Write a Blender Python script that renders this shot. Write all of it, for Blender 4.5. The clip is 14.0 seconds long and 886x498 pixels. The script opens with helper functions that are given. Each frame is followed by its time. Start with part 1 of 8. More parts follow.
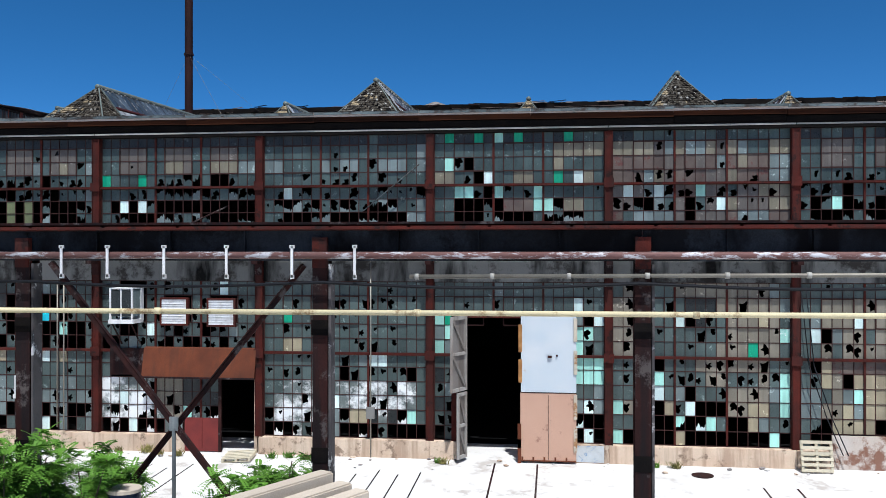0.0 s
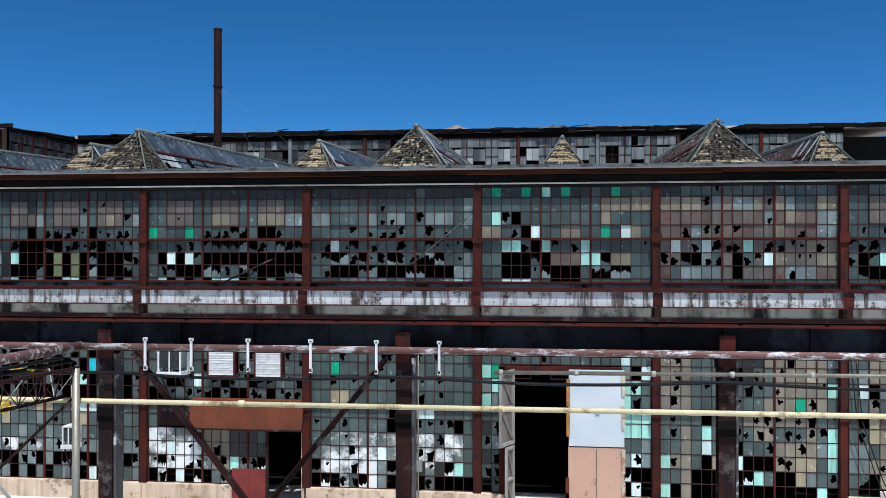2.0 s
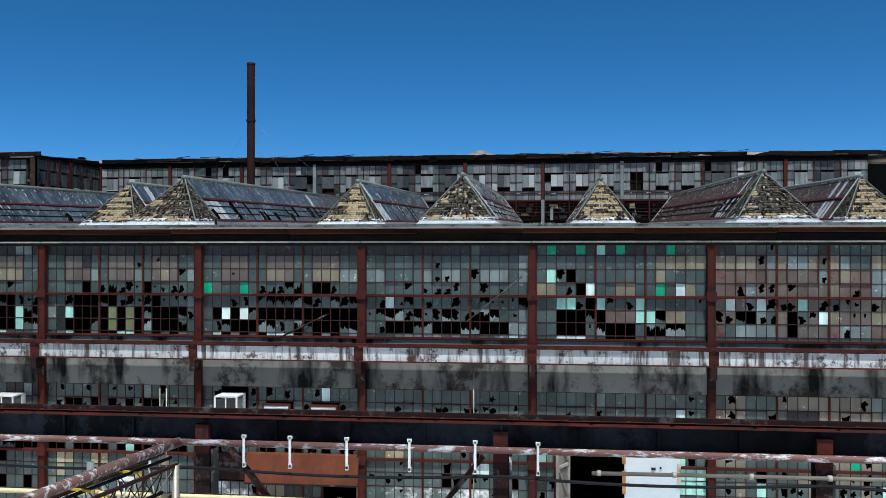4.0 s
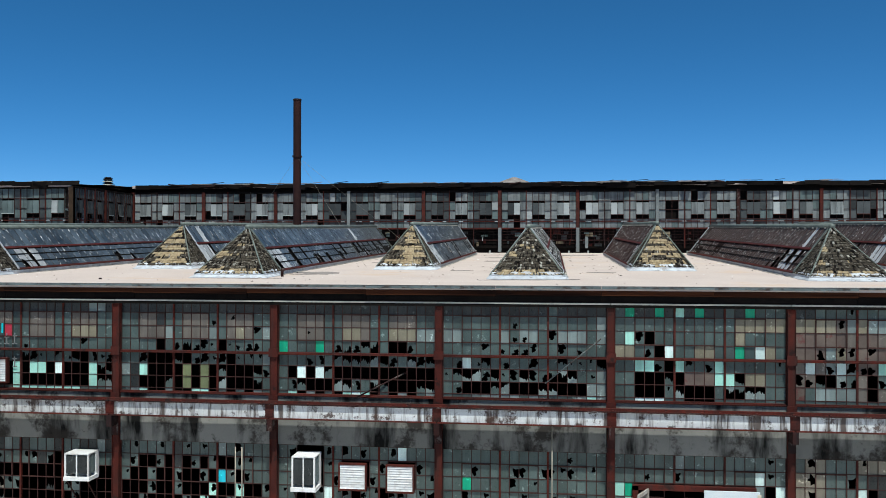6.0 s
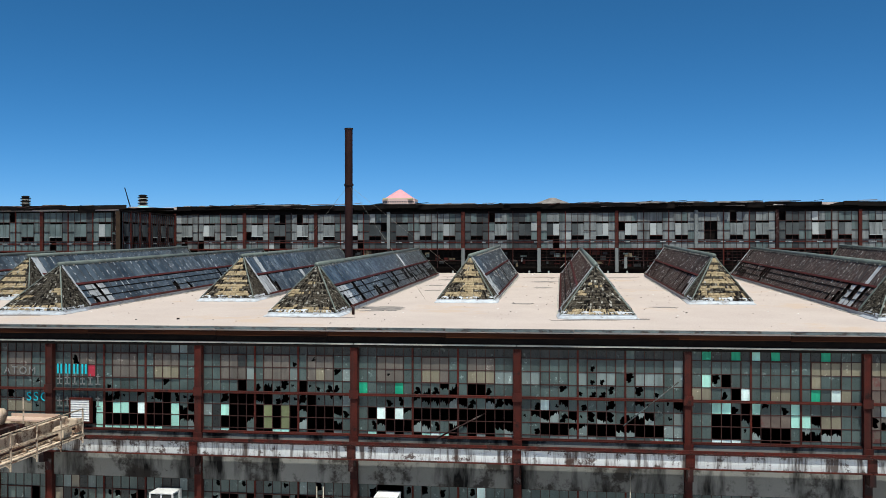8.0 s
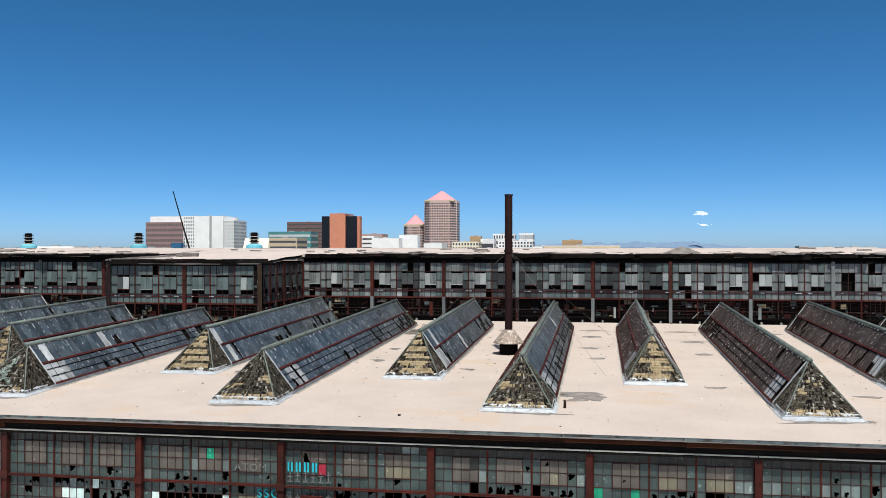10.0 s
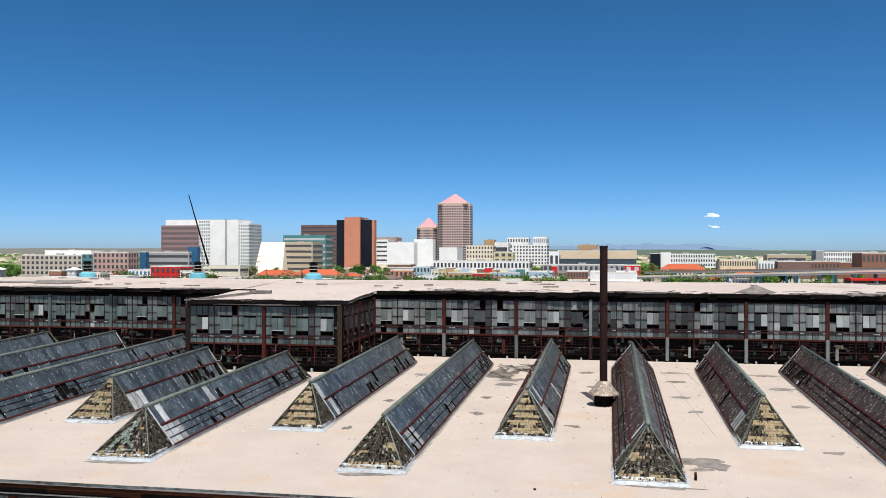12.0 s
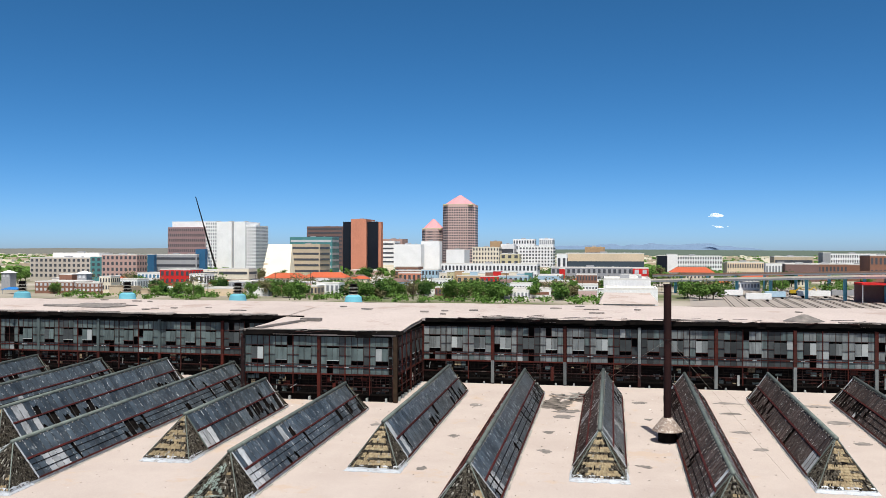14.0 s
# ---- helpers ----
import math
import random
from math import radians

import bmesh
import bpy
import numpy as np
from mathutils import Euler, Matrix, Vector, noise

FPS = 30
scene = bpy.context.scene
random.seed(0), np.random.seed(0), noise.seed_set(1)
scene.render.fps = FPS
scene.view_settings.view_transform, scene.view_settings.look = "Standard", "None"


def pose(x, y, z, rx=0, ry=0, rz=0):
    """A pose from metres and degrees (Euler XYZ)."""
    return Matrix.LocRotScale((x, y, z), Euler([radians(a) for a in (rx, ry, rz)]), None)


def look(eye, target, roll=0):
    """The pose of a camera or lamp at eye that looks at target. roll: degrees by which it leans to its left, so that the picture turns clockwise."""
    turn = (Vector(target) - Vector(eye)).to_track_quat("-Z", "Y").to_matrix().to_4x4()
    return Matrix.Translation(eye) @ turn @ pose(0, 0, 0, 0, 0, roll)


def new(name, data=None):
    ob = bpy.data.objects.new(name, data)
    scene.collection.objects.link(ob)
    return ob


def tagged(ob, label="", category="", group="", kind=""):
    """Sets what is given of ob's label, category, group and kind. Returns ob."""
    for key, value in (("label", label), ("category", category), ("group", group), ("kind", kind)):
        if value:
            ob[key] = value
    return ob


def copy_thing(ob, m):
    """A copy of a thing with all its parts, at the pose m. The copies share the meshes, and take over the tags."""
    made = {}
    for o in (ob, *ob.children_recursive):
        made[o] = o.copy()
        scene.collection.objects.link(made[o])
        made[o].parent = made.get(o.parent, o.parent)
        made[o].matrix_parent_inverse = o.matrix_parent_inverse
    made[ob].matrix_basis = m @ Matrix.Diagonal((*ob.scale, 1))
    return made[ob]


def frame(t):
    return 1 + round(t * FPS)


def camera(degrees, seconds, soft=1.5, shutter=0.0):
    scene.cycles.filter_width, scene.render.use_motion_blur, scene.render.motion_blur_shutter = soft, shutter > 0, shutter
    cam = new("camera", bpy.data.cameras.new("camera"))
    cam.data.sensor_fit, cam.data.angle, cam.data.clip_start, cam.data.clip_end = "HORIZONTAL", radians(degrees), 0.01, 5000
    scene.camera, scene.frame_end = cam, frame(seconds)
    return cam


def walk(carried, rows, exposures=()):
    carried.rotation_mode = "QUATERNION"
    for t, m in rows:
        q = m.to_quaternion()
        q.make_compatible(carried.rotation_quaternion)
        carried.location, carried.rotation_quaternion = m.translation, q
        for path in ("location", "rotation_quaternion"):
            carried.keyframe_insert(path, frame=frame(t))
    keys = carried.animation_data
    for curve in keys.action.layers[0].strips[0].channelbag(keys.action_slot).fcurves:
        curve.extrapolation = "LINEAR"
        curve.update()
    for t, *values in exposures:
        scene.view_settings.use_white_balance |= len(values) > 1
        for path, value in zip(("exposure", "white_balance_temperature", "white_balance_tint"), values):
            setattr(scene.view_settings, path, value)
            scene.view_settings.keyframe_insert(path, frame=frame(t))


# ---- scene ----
# camera
cam = camera(51.9, 14.0, soft=0.7)
PATH = [
    (0, (4.249, -31.245, 7.349), (4.008, -29.26, 7.354), -0.0),
    (0.5, (3.922, -31.313, 7.76), (3.677, -29.328, 7.765), 0.0),
    (1, (3.517, -31.396, 8.203), (3.274, -29.411, 8.208), 0.0),
    (1.5, (3.098, -31.501, 8.699), (2.855, -29.515, 8.704), 0.1),
    (2, (2.679, -31.595, 9.214), (2.435, -29.609, 9.219), 0.0),
    (2.5, (2.178, -31.726, 9.725), (1.936, -29.741, 9.729), 0.0),
    (3, (1.712, -31.841, 10.215), (1.468, -29.856, 10.22), -0.0),
    (5.5, (-1.166, -32.38, 12.846), (-1.408, -30.395, 12.85), 0.0),
    (6, (-1.995, -32.47, 13.415), (-2.237, -30.484, 13.419), 0.1),
    (6.5, (-2.703, -32.623, 14.05), (-2.956, -30.639, 14.054), -0.0),
    (7, (-3.637, -32.838, 14.608), (-3.891, -30.854, 14.613), -0.1),
    (9.3, (-7.801, -34.199, 16.256), (-8.1, -32.221, 16.259), 0.2),
    (9.5, (-9.922, -34.283, 17.672), (-10.248, -32.309, 17.676), 0.0),
    (9.7, (-10.231, -34.367, 17.899), (-10.559, -32.393, 17.902), 0.0),
    (9.9, (-10.694, -34.492, 18.238), (-11.024, -32.519, 18.242), 0.0),
    (10, (-11.851, -34.805, 19.088), (-12.189, -32.834, 19.091), -0.0),
    (10.1, (-13.067, -35.009, 19.785), (-13.41, -33.039, 19.788), 0.1),
    (10.2, (-13.616, -35.101, 20.099), (-13.961, -33.131, 20.103), 0.15),
    (10.5, (-14.236, -35.205, 20.454), (-14.584, -33.235, 20.458), 0.2),
    (11, (-15.161, -35.45, 21.024), (-15.513, -33.481, 21.028), 0.1),
    (11.5, (-16.075, -35.653, 21.598), (-16.43, -33.685, 21.603), 0.1),
    (12, (-16.978, -35.899, 22.158), (-17.337, -33.931, 22.163), 0.1),
    (12.5, (-17.894, -36.215, 22.73), (-18.255, -34.248, 22.735), 0.1),
    (13, (-18.827, -36.545, 23.313), (-19.19, -34.578, 23.318), 0.1),
    (13.5, (-19.761, -36.887, 23.913), (-20.125, -34.921, 23.918), 0.1),
    (14, (-20.691, -37.263, 24.541), (-21.056, -35.296, 24.545), 0.1),
]
walk(cam, [(t, look(eye, target, roll)) for t, eye, target, roll in PATH],
     exposures=[(0.0, 0.1, 5820, 8), (3.2, 0.1, 5880, 4), (6.0, 0.15, 6180, 1), (9.3, 0.2, 6540, 4), (11.0, 0.23, 6600, 5), (14.0, 0.23, 6620, 7)])

# world and sun
world = bpy.data.worlds.new("sky")
scene.world = world
world.use_nodes = True
wn = world.node_tree.nodes
wl = world.node_tree.links
SUN_DIR = Vector((0.12, -0.385, 0.915)).normalized()
sky = wn.new("ShaderNodeTexSky")
sky.sky_type = "NISHITA"
sky.sun_disc = False
sky.sun_elevation = math.asin(SUN_DIR.z)
sky.sun_rotation = math.atan2(SUN_DIR.x, SUN_DIR.y)
sky.altitude = 1600
sky.air_density, sky.dust_density, sky.ozone_density = 0.3, 3.0, 4.0
tone = wn.new("ShaderNodeHueSaturation")
tone.inputs["Saturation"].default_value = 1.29
tint = wn.new("ShaderNodeMix")
tint.data_type, tint.blend_type = "RGBA", "MULTIPLY"
tint.inputs[0].default_value = 1.0
tint.inputs[7].default_value = (1.79, 1.655, 1.37, 1)
wl.new(sky.outputs[0], tone.inputs["Color"])
wl.new(tone.outputs[0], tint.inputs[6])
wl.new(tint.outputs[2], wn["Background"].inputs[0])
wn["Background"].inputs[1].default_value = 0.125
lamp = bpy.data.lights.new("sun", "SUN")
lamp.energy, lamp.angle, lamp.color = 5.0, radians(0.53), (1.0, 0.955, 0.9)
sun = new("sun", lamp)
sun.matrix_world = look(SUN_DIR * 100, (0, 0, 0))

# tools for meshes


def boxes(name, rows, mat, parent=None, label="", bevel=0.0):
    """One mesh of axis-aligned boxes: x0, x1, y0, y1, z0, z1 a row."""
    v, f = [], []
    for x0, x1, y0, y1, z0, z1 in rows:
        n = len(v)
        v += [(x0, y0, z0), (x1, y0, z0), (x1, y1, z0), (x0, y1, z0), (x0, y0, z1), (x1, y0, z1), (x1, y1, z1), (x0, y1, z1)]
        f += [(n, n + 3, n + 2, n + 1), (n + 4, n + 5, n + 6, n + 7), (n, n + 1, n + 5, n + 4), (n + 1, n + 2, n + 6, n + 5), (n + 2, n + 3, n + 7, n + 6), (n + 3, n, n + 4, n + 7)]
    me = bpy.data.meshes.new(name)
    me.from_pydata(v, [], f)
    if bevel:
        bm = bmesh.new()
        bm.from_mesh(me)
        bmesh.ops.bevel(bm, geom=bm.edges[:], offset=bevel, segments=2, affect="EDGES")
        bm.to_mesh(me)
        bm.free()
    return put(name, me, mat, parent, label)


def put(name, me, mat, parent=None, label=""):
    me.materials.append(mat)
    ob = new(name, me)
    if parent:
        ob.parent = parent
    if label:
        ob["label"] = label
    return ob


def part(name, bm, mat, parent=None, label="", smooth=False):
    me = bpy.data.meshes.new(name)
    bm.to_mesh(me)
    bm.free()
    if smooth:
        me.polygons.foreach_set("use_smooth", [True] * len(me.polygons))
    return put(name, me, mat, parent, label)


def poly(name, v, f, mat, parent=None, label=""):
    me = bpy.data.meshes.new(name)
    me.from_pydata([tuple(p) for p in v], [], f)
    return put(name, me, mat, parent, label)


def tube_into(bm, a, b, r, sides=12, r2=None):
    """A closed round bar from a to b."""
    a, b = Vector(a), Vector(b)
    d = b - a
    m = Matrix.Translation((a + b) / 2) @ d.to_track_quat("Z", "Y").to_matrix().to_4x4()
    bmesh.ops.create_cone(bm, cap_ends=True, segments=sides, radius1=r, radius2=r if r2 is None else r2, depth=d.length, matrix=m)


def tube(name, points, r, mat, parent=None, label="", sides=12):
    bm = bmesh.new()
    for a, b in zip(points, points[1:]):
        tube_into(bm, a, b, r, sides)
    for p in points[1:-1]:
        bmesh.ops.create_uvsphere(bm, u_segments=sides, v_segments=8, radius=r * 1.02, matrix=Matrix.Translation(p))
    return part(name, bm, mat, parent, label, True)


def sweep(name, points, r, mat, sides=8):
    """One bent round rope through the points, which run along x."""
    v, f, n = [], [], len(points)
    for x, y, z in points:
        v += [(x, y + r * math.cos(math.tau * i / sides), z + r * math.sin(math.tau * i / sides)) for i in range(sides)]
    for j in range(n - 1):
        f += [(j * sides + i, j * sides + (i + 1) % sides, (j + 1) * sides + (i + 1) % sides, (j + 1) * sides + i) for i in range(sides)]
    f += [tuple(range(sides))[::-1], tuple(range((n - 1) * sides, n * sides))]
    return poly(name, v, f, mat)


def bar_into(bm, a, b, w, h):
    """A square bar from a to b, w wide and h high across."""
    a, b = Vector(a), Vector(b)
    d = b - a
    m = Matrix.Translation((a + b) / 2) @ d.to_track_quat("Y", "Z").to_matrix().to_4x4() @ Matrix.Diagonal((w, d.length, h, 1))
    bmesh.ops.create_cube(bm, size=1, matrix=m)


def bar(name, a, b, w, h, mat, parent=None, label=""):
    bm = bmesh.new()
    bar_into(bm, a, b, w, h)
    return part(name, bm, mat, parent, label)


def angle_bar(name, a, b, w, t, mat, parent=None, label=""):
    """A rolled steel angle from a to b, with legs w wide and t thick."""
    a, b = Vector(a), Vector(b)
    d = b - a
    m = Matrix.Translation((a + b) / 2) @ d.to_track_quat("Y", "Z").to_matrix().to_4x4()
    bm = bmesh.new()
    bmesh.ops.create_cube(bm, size=1, matrix=m @ Matrix.Diagonal((w, d.length, t, 1)))
    bmesh.ops.create_cube(bm, size=1, matrix=m @ Matrix.Translation((w / 2 - t / 2, 0, -w / 2)) @ Matrix.Diagonal((t, d.length, w, 1)))
    return part(name, bm, mat, parent, label)


def empty(name, place=(0, 0, 0)):
    ob = new(name)
    ob.location = place
    ob.empty_display_size = 0.2
    return ob


def child(name, me, parent, place, turn=None):
    """A further object on a mesh that alike pieces share."""
    ob = new(name, me)
    ob.parent = parent
    ob.location = place
    if turn:
        ob.rotation_euler = turn
    return ob

# materials


def surface(name, colour, second=None, rough=0.8, metal=0.0, scale=3.0, amount=0.6, streak=None, streak_amount=0.5, streak_size=(3.2, 3.2, 0.25), rust=None, rust_amount=0.4, rust_scale=2.0, bump=0.15, fine=40.0, vary=0.15, spec=0.12, stretch=(1, 1, 1), own=True):
    """A weathered surface: two tones in large patches, fine grain, runs of dirt down the face, spots of rust or peeled paint, and a tone of its own for each object."""
    m = bpy.data.materials.new(name)
    m.use_nodes = True
    n, l = m.node_tree.nodes, m.node_tree.links
    out = n["Principled BSDF"]
    geo = n.new("ShaderNodeNewGeometry")
    info = n.new("ShaderNodeObjectInfo")
    shift = n.new("ShaderNodeVectorMath")
    shift.operation = "MULTIPLY_ADD"
    shift.inputs[1].default_value = stretch
    l.new(geo.outputs["Position"], shift.inputs[0])
    comb = n.new("ShaderNodeCombineXYZ")
    mul = n.new("ShaderNodeMath")
    mul.operation = "MULTIPLY"
    mul.inputs[1].default_value = 37.0 if vary and own else 0.0
    l.new(info.outputs["Random"], mul.inputs[0])
    l.new(mul.outputs[0], comb.inputs[0])
    l.new(mul.outputs[0], comb.inputs[2])
    l.new(comb.outputs[0], shift.inputs[2])
    where = shift.outputs[0]

    def noise_at(sc, detail, low, high, vec=None, roughness=0.6):
        t = n.new("ShaderNodeTexNoise")
        t.inputs["Scale"].default_value, t.inputs["Detail"].default_value, t.inputs["Roughness"].default_value = sc, detail, roughness
        l.new(vec or where, t.inputs["Vector"])
        r = n.new("ShaderNodeMapRange")
        r.inputs[1].default_value, r.inputs[2].default_value = low, high
        r.clamp = True
        l.new(t.outputs[0], r.inputs[0])
        return r.outputs[0], t.outputs[0]

    def blend(fac, a, b, k=1.0):
        x = n.new("ShaderNodeMix")
        x.data_type = "RGBA"
        f = n.new("ShaderNodeMath")
        f.operation = "MULTIPLY"
        f.inputs[1].default_value = k
        l.new(fac, f.inputs[0])
        l.new(f.outputs[0], x.inputs[0])
        for v, i in ((a, 6), (b, 7)):
            if isinstance(v, tuple):
                x.inputs[i].default_value = (*v, 1)
            else:
                l.new(v, x.inputs[i])
        return x.outputs[2]

    second = second or tuple(c * 0.6 for c in colour)
    big, _ = noise_at(scale, 5, 0.38, 0.66)
    col = blend(big, colour, second, amount)
    grain, raw = noise_at(fine, 3, 0.3, 0.75)
    col = blend(grain, col, tuple(c * 0.55 for c in colour), 0.45)
    if streak:
        st = n.new("ShaderNodeVectorMath")
        st.operation = "MULTIPLY"
        st.inputs[1].default_value = streak_size
        l.new(where, st.inputs[0])
        runs, _ = noise_at(1.0, 5, 0.47, 0.62, st.outputs[0])
        col = blend(runs, col, streak, streak_amount)
    if rust:
        spots, _ = noise_at(rust_scale, 7, 0.55 - 0.12 * rust_amount, 0.62 - 0.1 * rust_amount, None, 0.72)
        col = blend(spots, col, rust, 0.9)
    if vary:
        hsv = n.new("ShaderNodeHueSaturation")
        r = n.new("ShaderNodeMapRange")
        r.inputs[3].default_value, r.inputs[4].default_value = 1 - vary, 1 + vary
        l.new(info.outputs["Random"], r.inputs[0])
        l.new(r.outputs[0], hsv.inputs["Value"])
        l.new(col, hsv.inputs["Color"])
        col = hsv.outputs[0]
    l.new(col, out.inputs["Base Color"])
    out.inputs["Metallic"].default_value = metal
    out.inputs["Specular IOR Level"].default_value = spec
    rr = n.new("ShaderNodeMapRange")
    rr.inputs[3].default_value, rr.inputs[4].default_value = max(0.05, rough - 0.12), min(1.0, rough + 0.1)
    l.new(grain, rr.inputs[0])
    l.new(rr.outputs[0], out.inputs["Roughness"])
    if bump:
        b = n.new("ShaderNodeBump")
        b.inputs["Strength"].default_value = bump
        b.inputs["Distance"].default_value = 0.02
        l.new(raw, b.inputs["Height"])
        l.new(b.outputs[0], out.inputs["Normal"])
    return m


RUST = surface("rusted_red_steel", (0.088, 0.0175, 0.0125), (0.026, 0.011, 0.01), 0.8, 0.1, 1.2, 0.7, streak=(0.03, 0.02, 0.018), rust=(0.02, 0.012, 0.011), rust_amount=-0.06, rust_scale=2.2, bump=0.3)
DARKRUST = surface("dark_rusted_steel", (0.042, 0.015, 0.013), (0.011, 0.007, 0.007), 0.75, 0.2, 0.8, 0.8, streak=(0.012, 0.011, 0.012), streak_amount=0.8, rust=(0.1, 0.085, 0.08), rust_amount=0.0, bump=0.3)
GIRDER = surface("stained_girder", (0.005, 0.005, 0.006), (0.055, 0.066, 0.084), 0.7, 0.1, 0.25, 0.9, streak=(0.004, 0.004, 0.005), streak_amount=1.0, streak_size=(1.2, 1.2, 0.6), rust=(0.005, 0.005, 0.006), rust_amount=0.35, rust_scale=0.5, spec=0.06, bump=0.2, own=False)
WHITEPEEL = surface("peeling_white_paint", (0.6, 0.62, 0.625), (0.46, 0.46, 0.45), 0.75, 0, 0.9, 0.7, streak=(0.05, 0.03, 0.022), streak_amount=0.9, streak_size=(5.0, 5.0, 0.5), rust=(0.05, 0.03, 0.024), rust_amount=0.13, rust_scale=2.2)
SPANDREL = surface("stained_grey_panel", (0.21, 0.21, 0.196), (0.125, 0.125, 0.117), 0.85, 0, 0.3, 0.8, streak=(0.006, 0.006, 0.006), streak_amount=0.98, streak_size=(0.9, 0.9, 0.2), rust=(0.03, 0.026, 0.023), rust_amount=0.3, rust_scale=0.6, spec=0.04, own=False)
CONCRETE = surface("old_concrete", (0.68, 0.55, 0.42), (0.52, 0.36, 0.25), 0.9, 0, 0.8, 0.8, streak=(0.22, 0.13, 0.08), streak_amount=0.5, rust=(0.2, 0.14, 0.1), rust_amount=-0.05, rust_scale=1.3, bump=0.4)
YARD = surface("bleached_yard_concrete", (0.72, 0.7, 0.67), (0.6, 0.57, 0.53), 0.95, 0, 0.35, 0.7, rust=(0.42, 0.38, 0.34), rust_amount=-0.12, rust_scale=0.7, bump=0.3, vary=0)
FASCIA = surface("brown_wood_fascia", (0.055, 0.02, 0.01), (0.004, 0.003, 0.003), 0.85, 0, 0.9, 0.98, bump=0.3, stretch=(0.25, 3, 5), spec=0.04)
ZINC = surface("grey_metal_flashing", (0.15, 0.185, 0.19), (0.06, 0.072, 0.076), 0.6, 0.2, 1.5, 0.8, rust=(0.04, 0.03, 0.025), rust_amount=0.4)
PALE = surface("pale_metal_strip", (0.4, 0.39, 0.35), (0.24, 0.225, 0.2), 0.6, 0.1, 1.5, 0.6)
ROOF = surface("pink_gravel_roof", (0.49, 0.422, 0.386), (0.43, 0.364, 0.33), 0.97, 0, 0.3, 0.8, rust=(0.44, 0.35, 0.285), rust_amount=-0.15, rust_scale=0.22, bump=0.7, fine=18.0, vary=0)
# Near-black base colour stands in for the shade inside the halls
DARK = surface("shade_black_interior", (0.008, 0.008, 0.008), None, 0.95, 0, 1, 0.5)
# Black for tarred and sooty parts, and for painted shade in openings
SOOTSHADE = surface("black_tar_and_shade", (0.006, 0.0055, 0.0055), (0.016, 0.012, 0.01), 0.9, 0, 2, 0.6, bump=0.4, spec=0.05)
# East slopes: dirty glass with the blue sky sheen mixed into its colour
SKYGLASS = surface("dirty_sky_sheen_glass", (0.036, 0.05, 0.064), (0.085, 0.108, 0.13), 0.36, 0, 0.9, 0.95, streak=(0.028, 0.032, 0.035), streak_amount=0.6, streak_size=(1.2, 1.2, 1.2), rust=(0.25, 0.27, 0.28), rust_amount=-0.26, rust_scale=3.2, bump=0.1, vary=0.4, spec=0.4, own=False)
# West slopes: dusty copy, browner and duller for the side without sky sheen
SKYWEST = surface("brown_dusty_shade_side_glass", (0.07, 0.054, 0.051), (0.034, 0.031, 0.032), 0.75, 0, 0.9, 0.9, streak=(0.03, 0.022, 0.021), streak_amount=0.5, streak_size=(1.2, 1.2, 1.2), rust=(0.3, 0.26, 0.235), rust_amount=-0.15, rust_scale=6.0, bump=0.2, vary=0.3, spec=0.1, own=False)
TANBOARD = surface("tan_split_shingles", (0.29, 0.23, 0.145), (0.17, 0.13, 0.08), 0.95, 0, 6.0, 0.9, rust=(0.04, 0.032, 0.024), rust_amount=0.25, rust_scale=5.0, bump=0.5, vary=0.2)
PALEFLECK = surface("bleached_shingle_flakes", (0.34, 0.33, 0.3), (0.16, 0.15, 0.135), 0.95, 0, 7.0, 0.9, bump=0.4)
REDRAIL = surface("red_painted_rail", (0.085, 0.018, 0.016), (0.04, 0.014, 0.013), 0.75, 0, 1.5, 0.8)
# Darker, redder bars for the west slopes
WESTBAR = surface("west_slope_skylight_bar", (0.07, 0.04, 0.036), (0.03, 0.022, 0.02), 0.7, 0.1, 1.5, 0.9, rust=(0.55, 0.54, 0.52), rust_amount=-0.22, rust_scale=3.6)
SKYBAR = surface("worn_grey_glazing_bar", (0.07, 0.068, 0.068), (0.03, 0.028, 0.028), 0.6, 0.1, 1.5, 0.9, rust=(0.7, 0.72, 0.72), rust_amount=0.02, rust_scale=2.6)


def islands(m, stops):
    """Gives every separate piece of a mesh a tone of its own, picked from the stops, over the surface's own grain."""
    n, l = m.node_tree.nodes, m.node_tree.links
    out = n["Principled BSDF"]
    geo = n.new("ShaderNodeNewGeometry")
    ramp = n.new("ShaderNodeValToRGB")
    ramp.color_ramp.interpolation = "CONSTANT"
    e = ramp.color_ramp.elements
    e[0].position, e[0].color = 0.0, (*stops[0][1], 1)
    e[1].position, e[1].color = stops[1][0], (*stops[1][1], 1)
    for p, c in stops[2:]:
        e.new(p).color = (*c, 1)
    l.new(geo.outputs["Random Per Island"], ramp.inputs[0])
    mix = n.new("ShaderNodeMix")
    mix.data_type = "RGBA"
    mix.inputs[0].default_value = 0.42
    l.new(out.inputs["Base Color"].links[0].from_socket, mix.inputs[6])
    l.new(ramp.outputs[0], mix.inputs[7])
    l.new(mix.outputs[2], out.inputs["Base Color"])
    return m


RIDGE = surface("greenish_ridge_cap", (0.16, 0.19, 0.175), (0.07, 0.08, 0.075), 0.6, 0.2, 1.5, 0.7)
STACKM = surface("dark_brown_stack", (0.03, 0.012, 0.011), (0.014, 0.008, 0.008), 0.7, 0.1, 0.8, 0.7)
BARS = surface("rusty_glazing_bar", (0.058, 0.027, 0.024), (0.024, 0.014, 0.013), 0.8, 0.1, 3, 0.6)


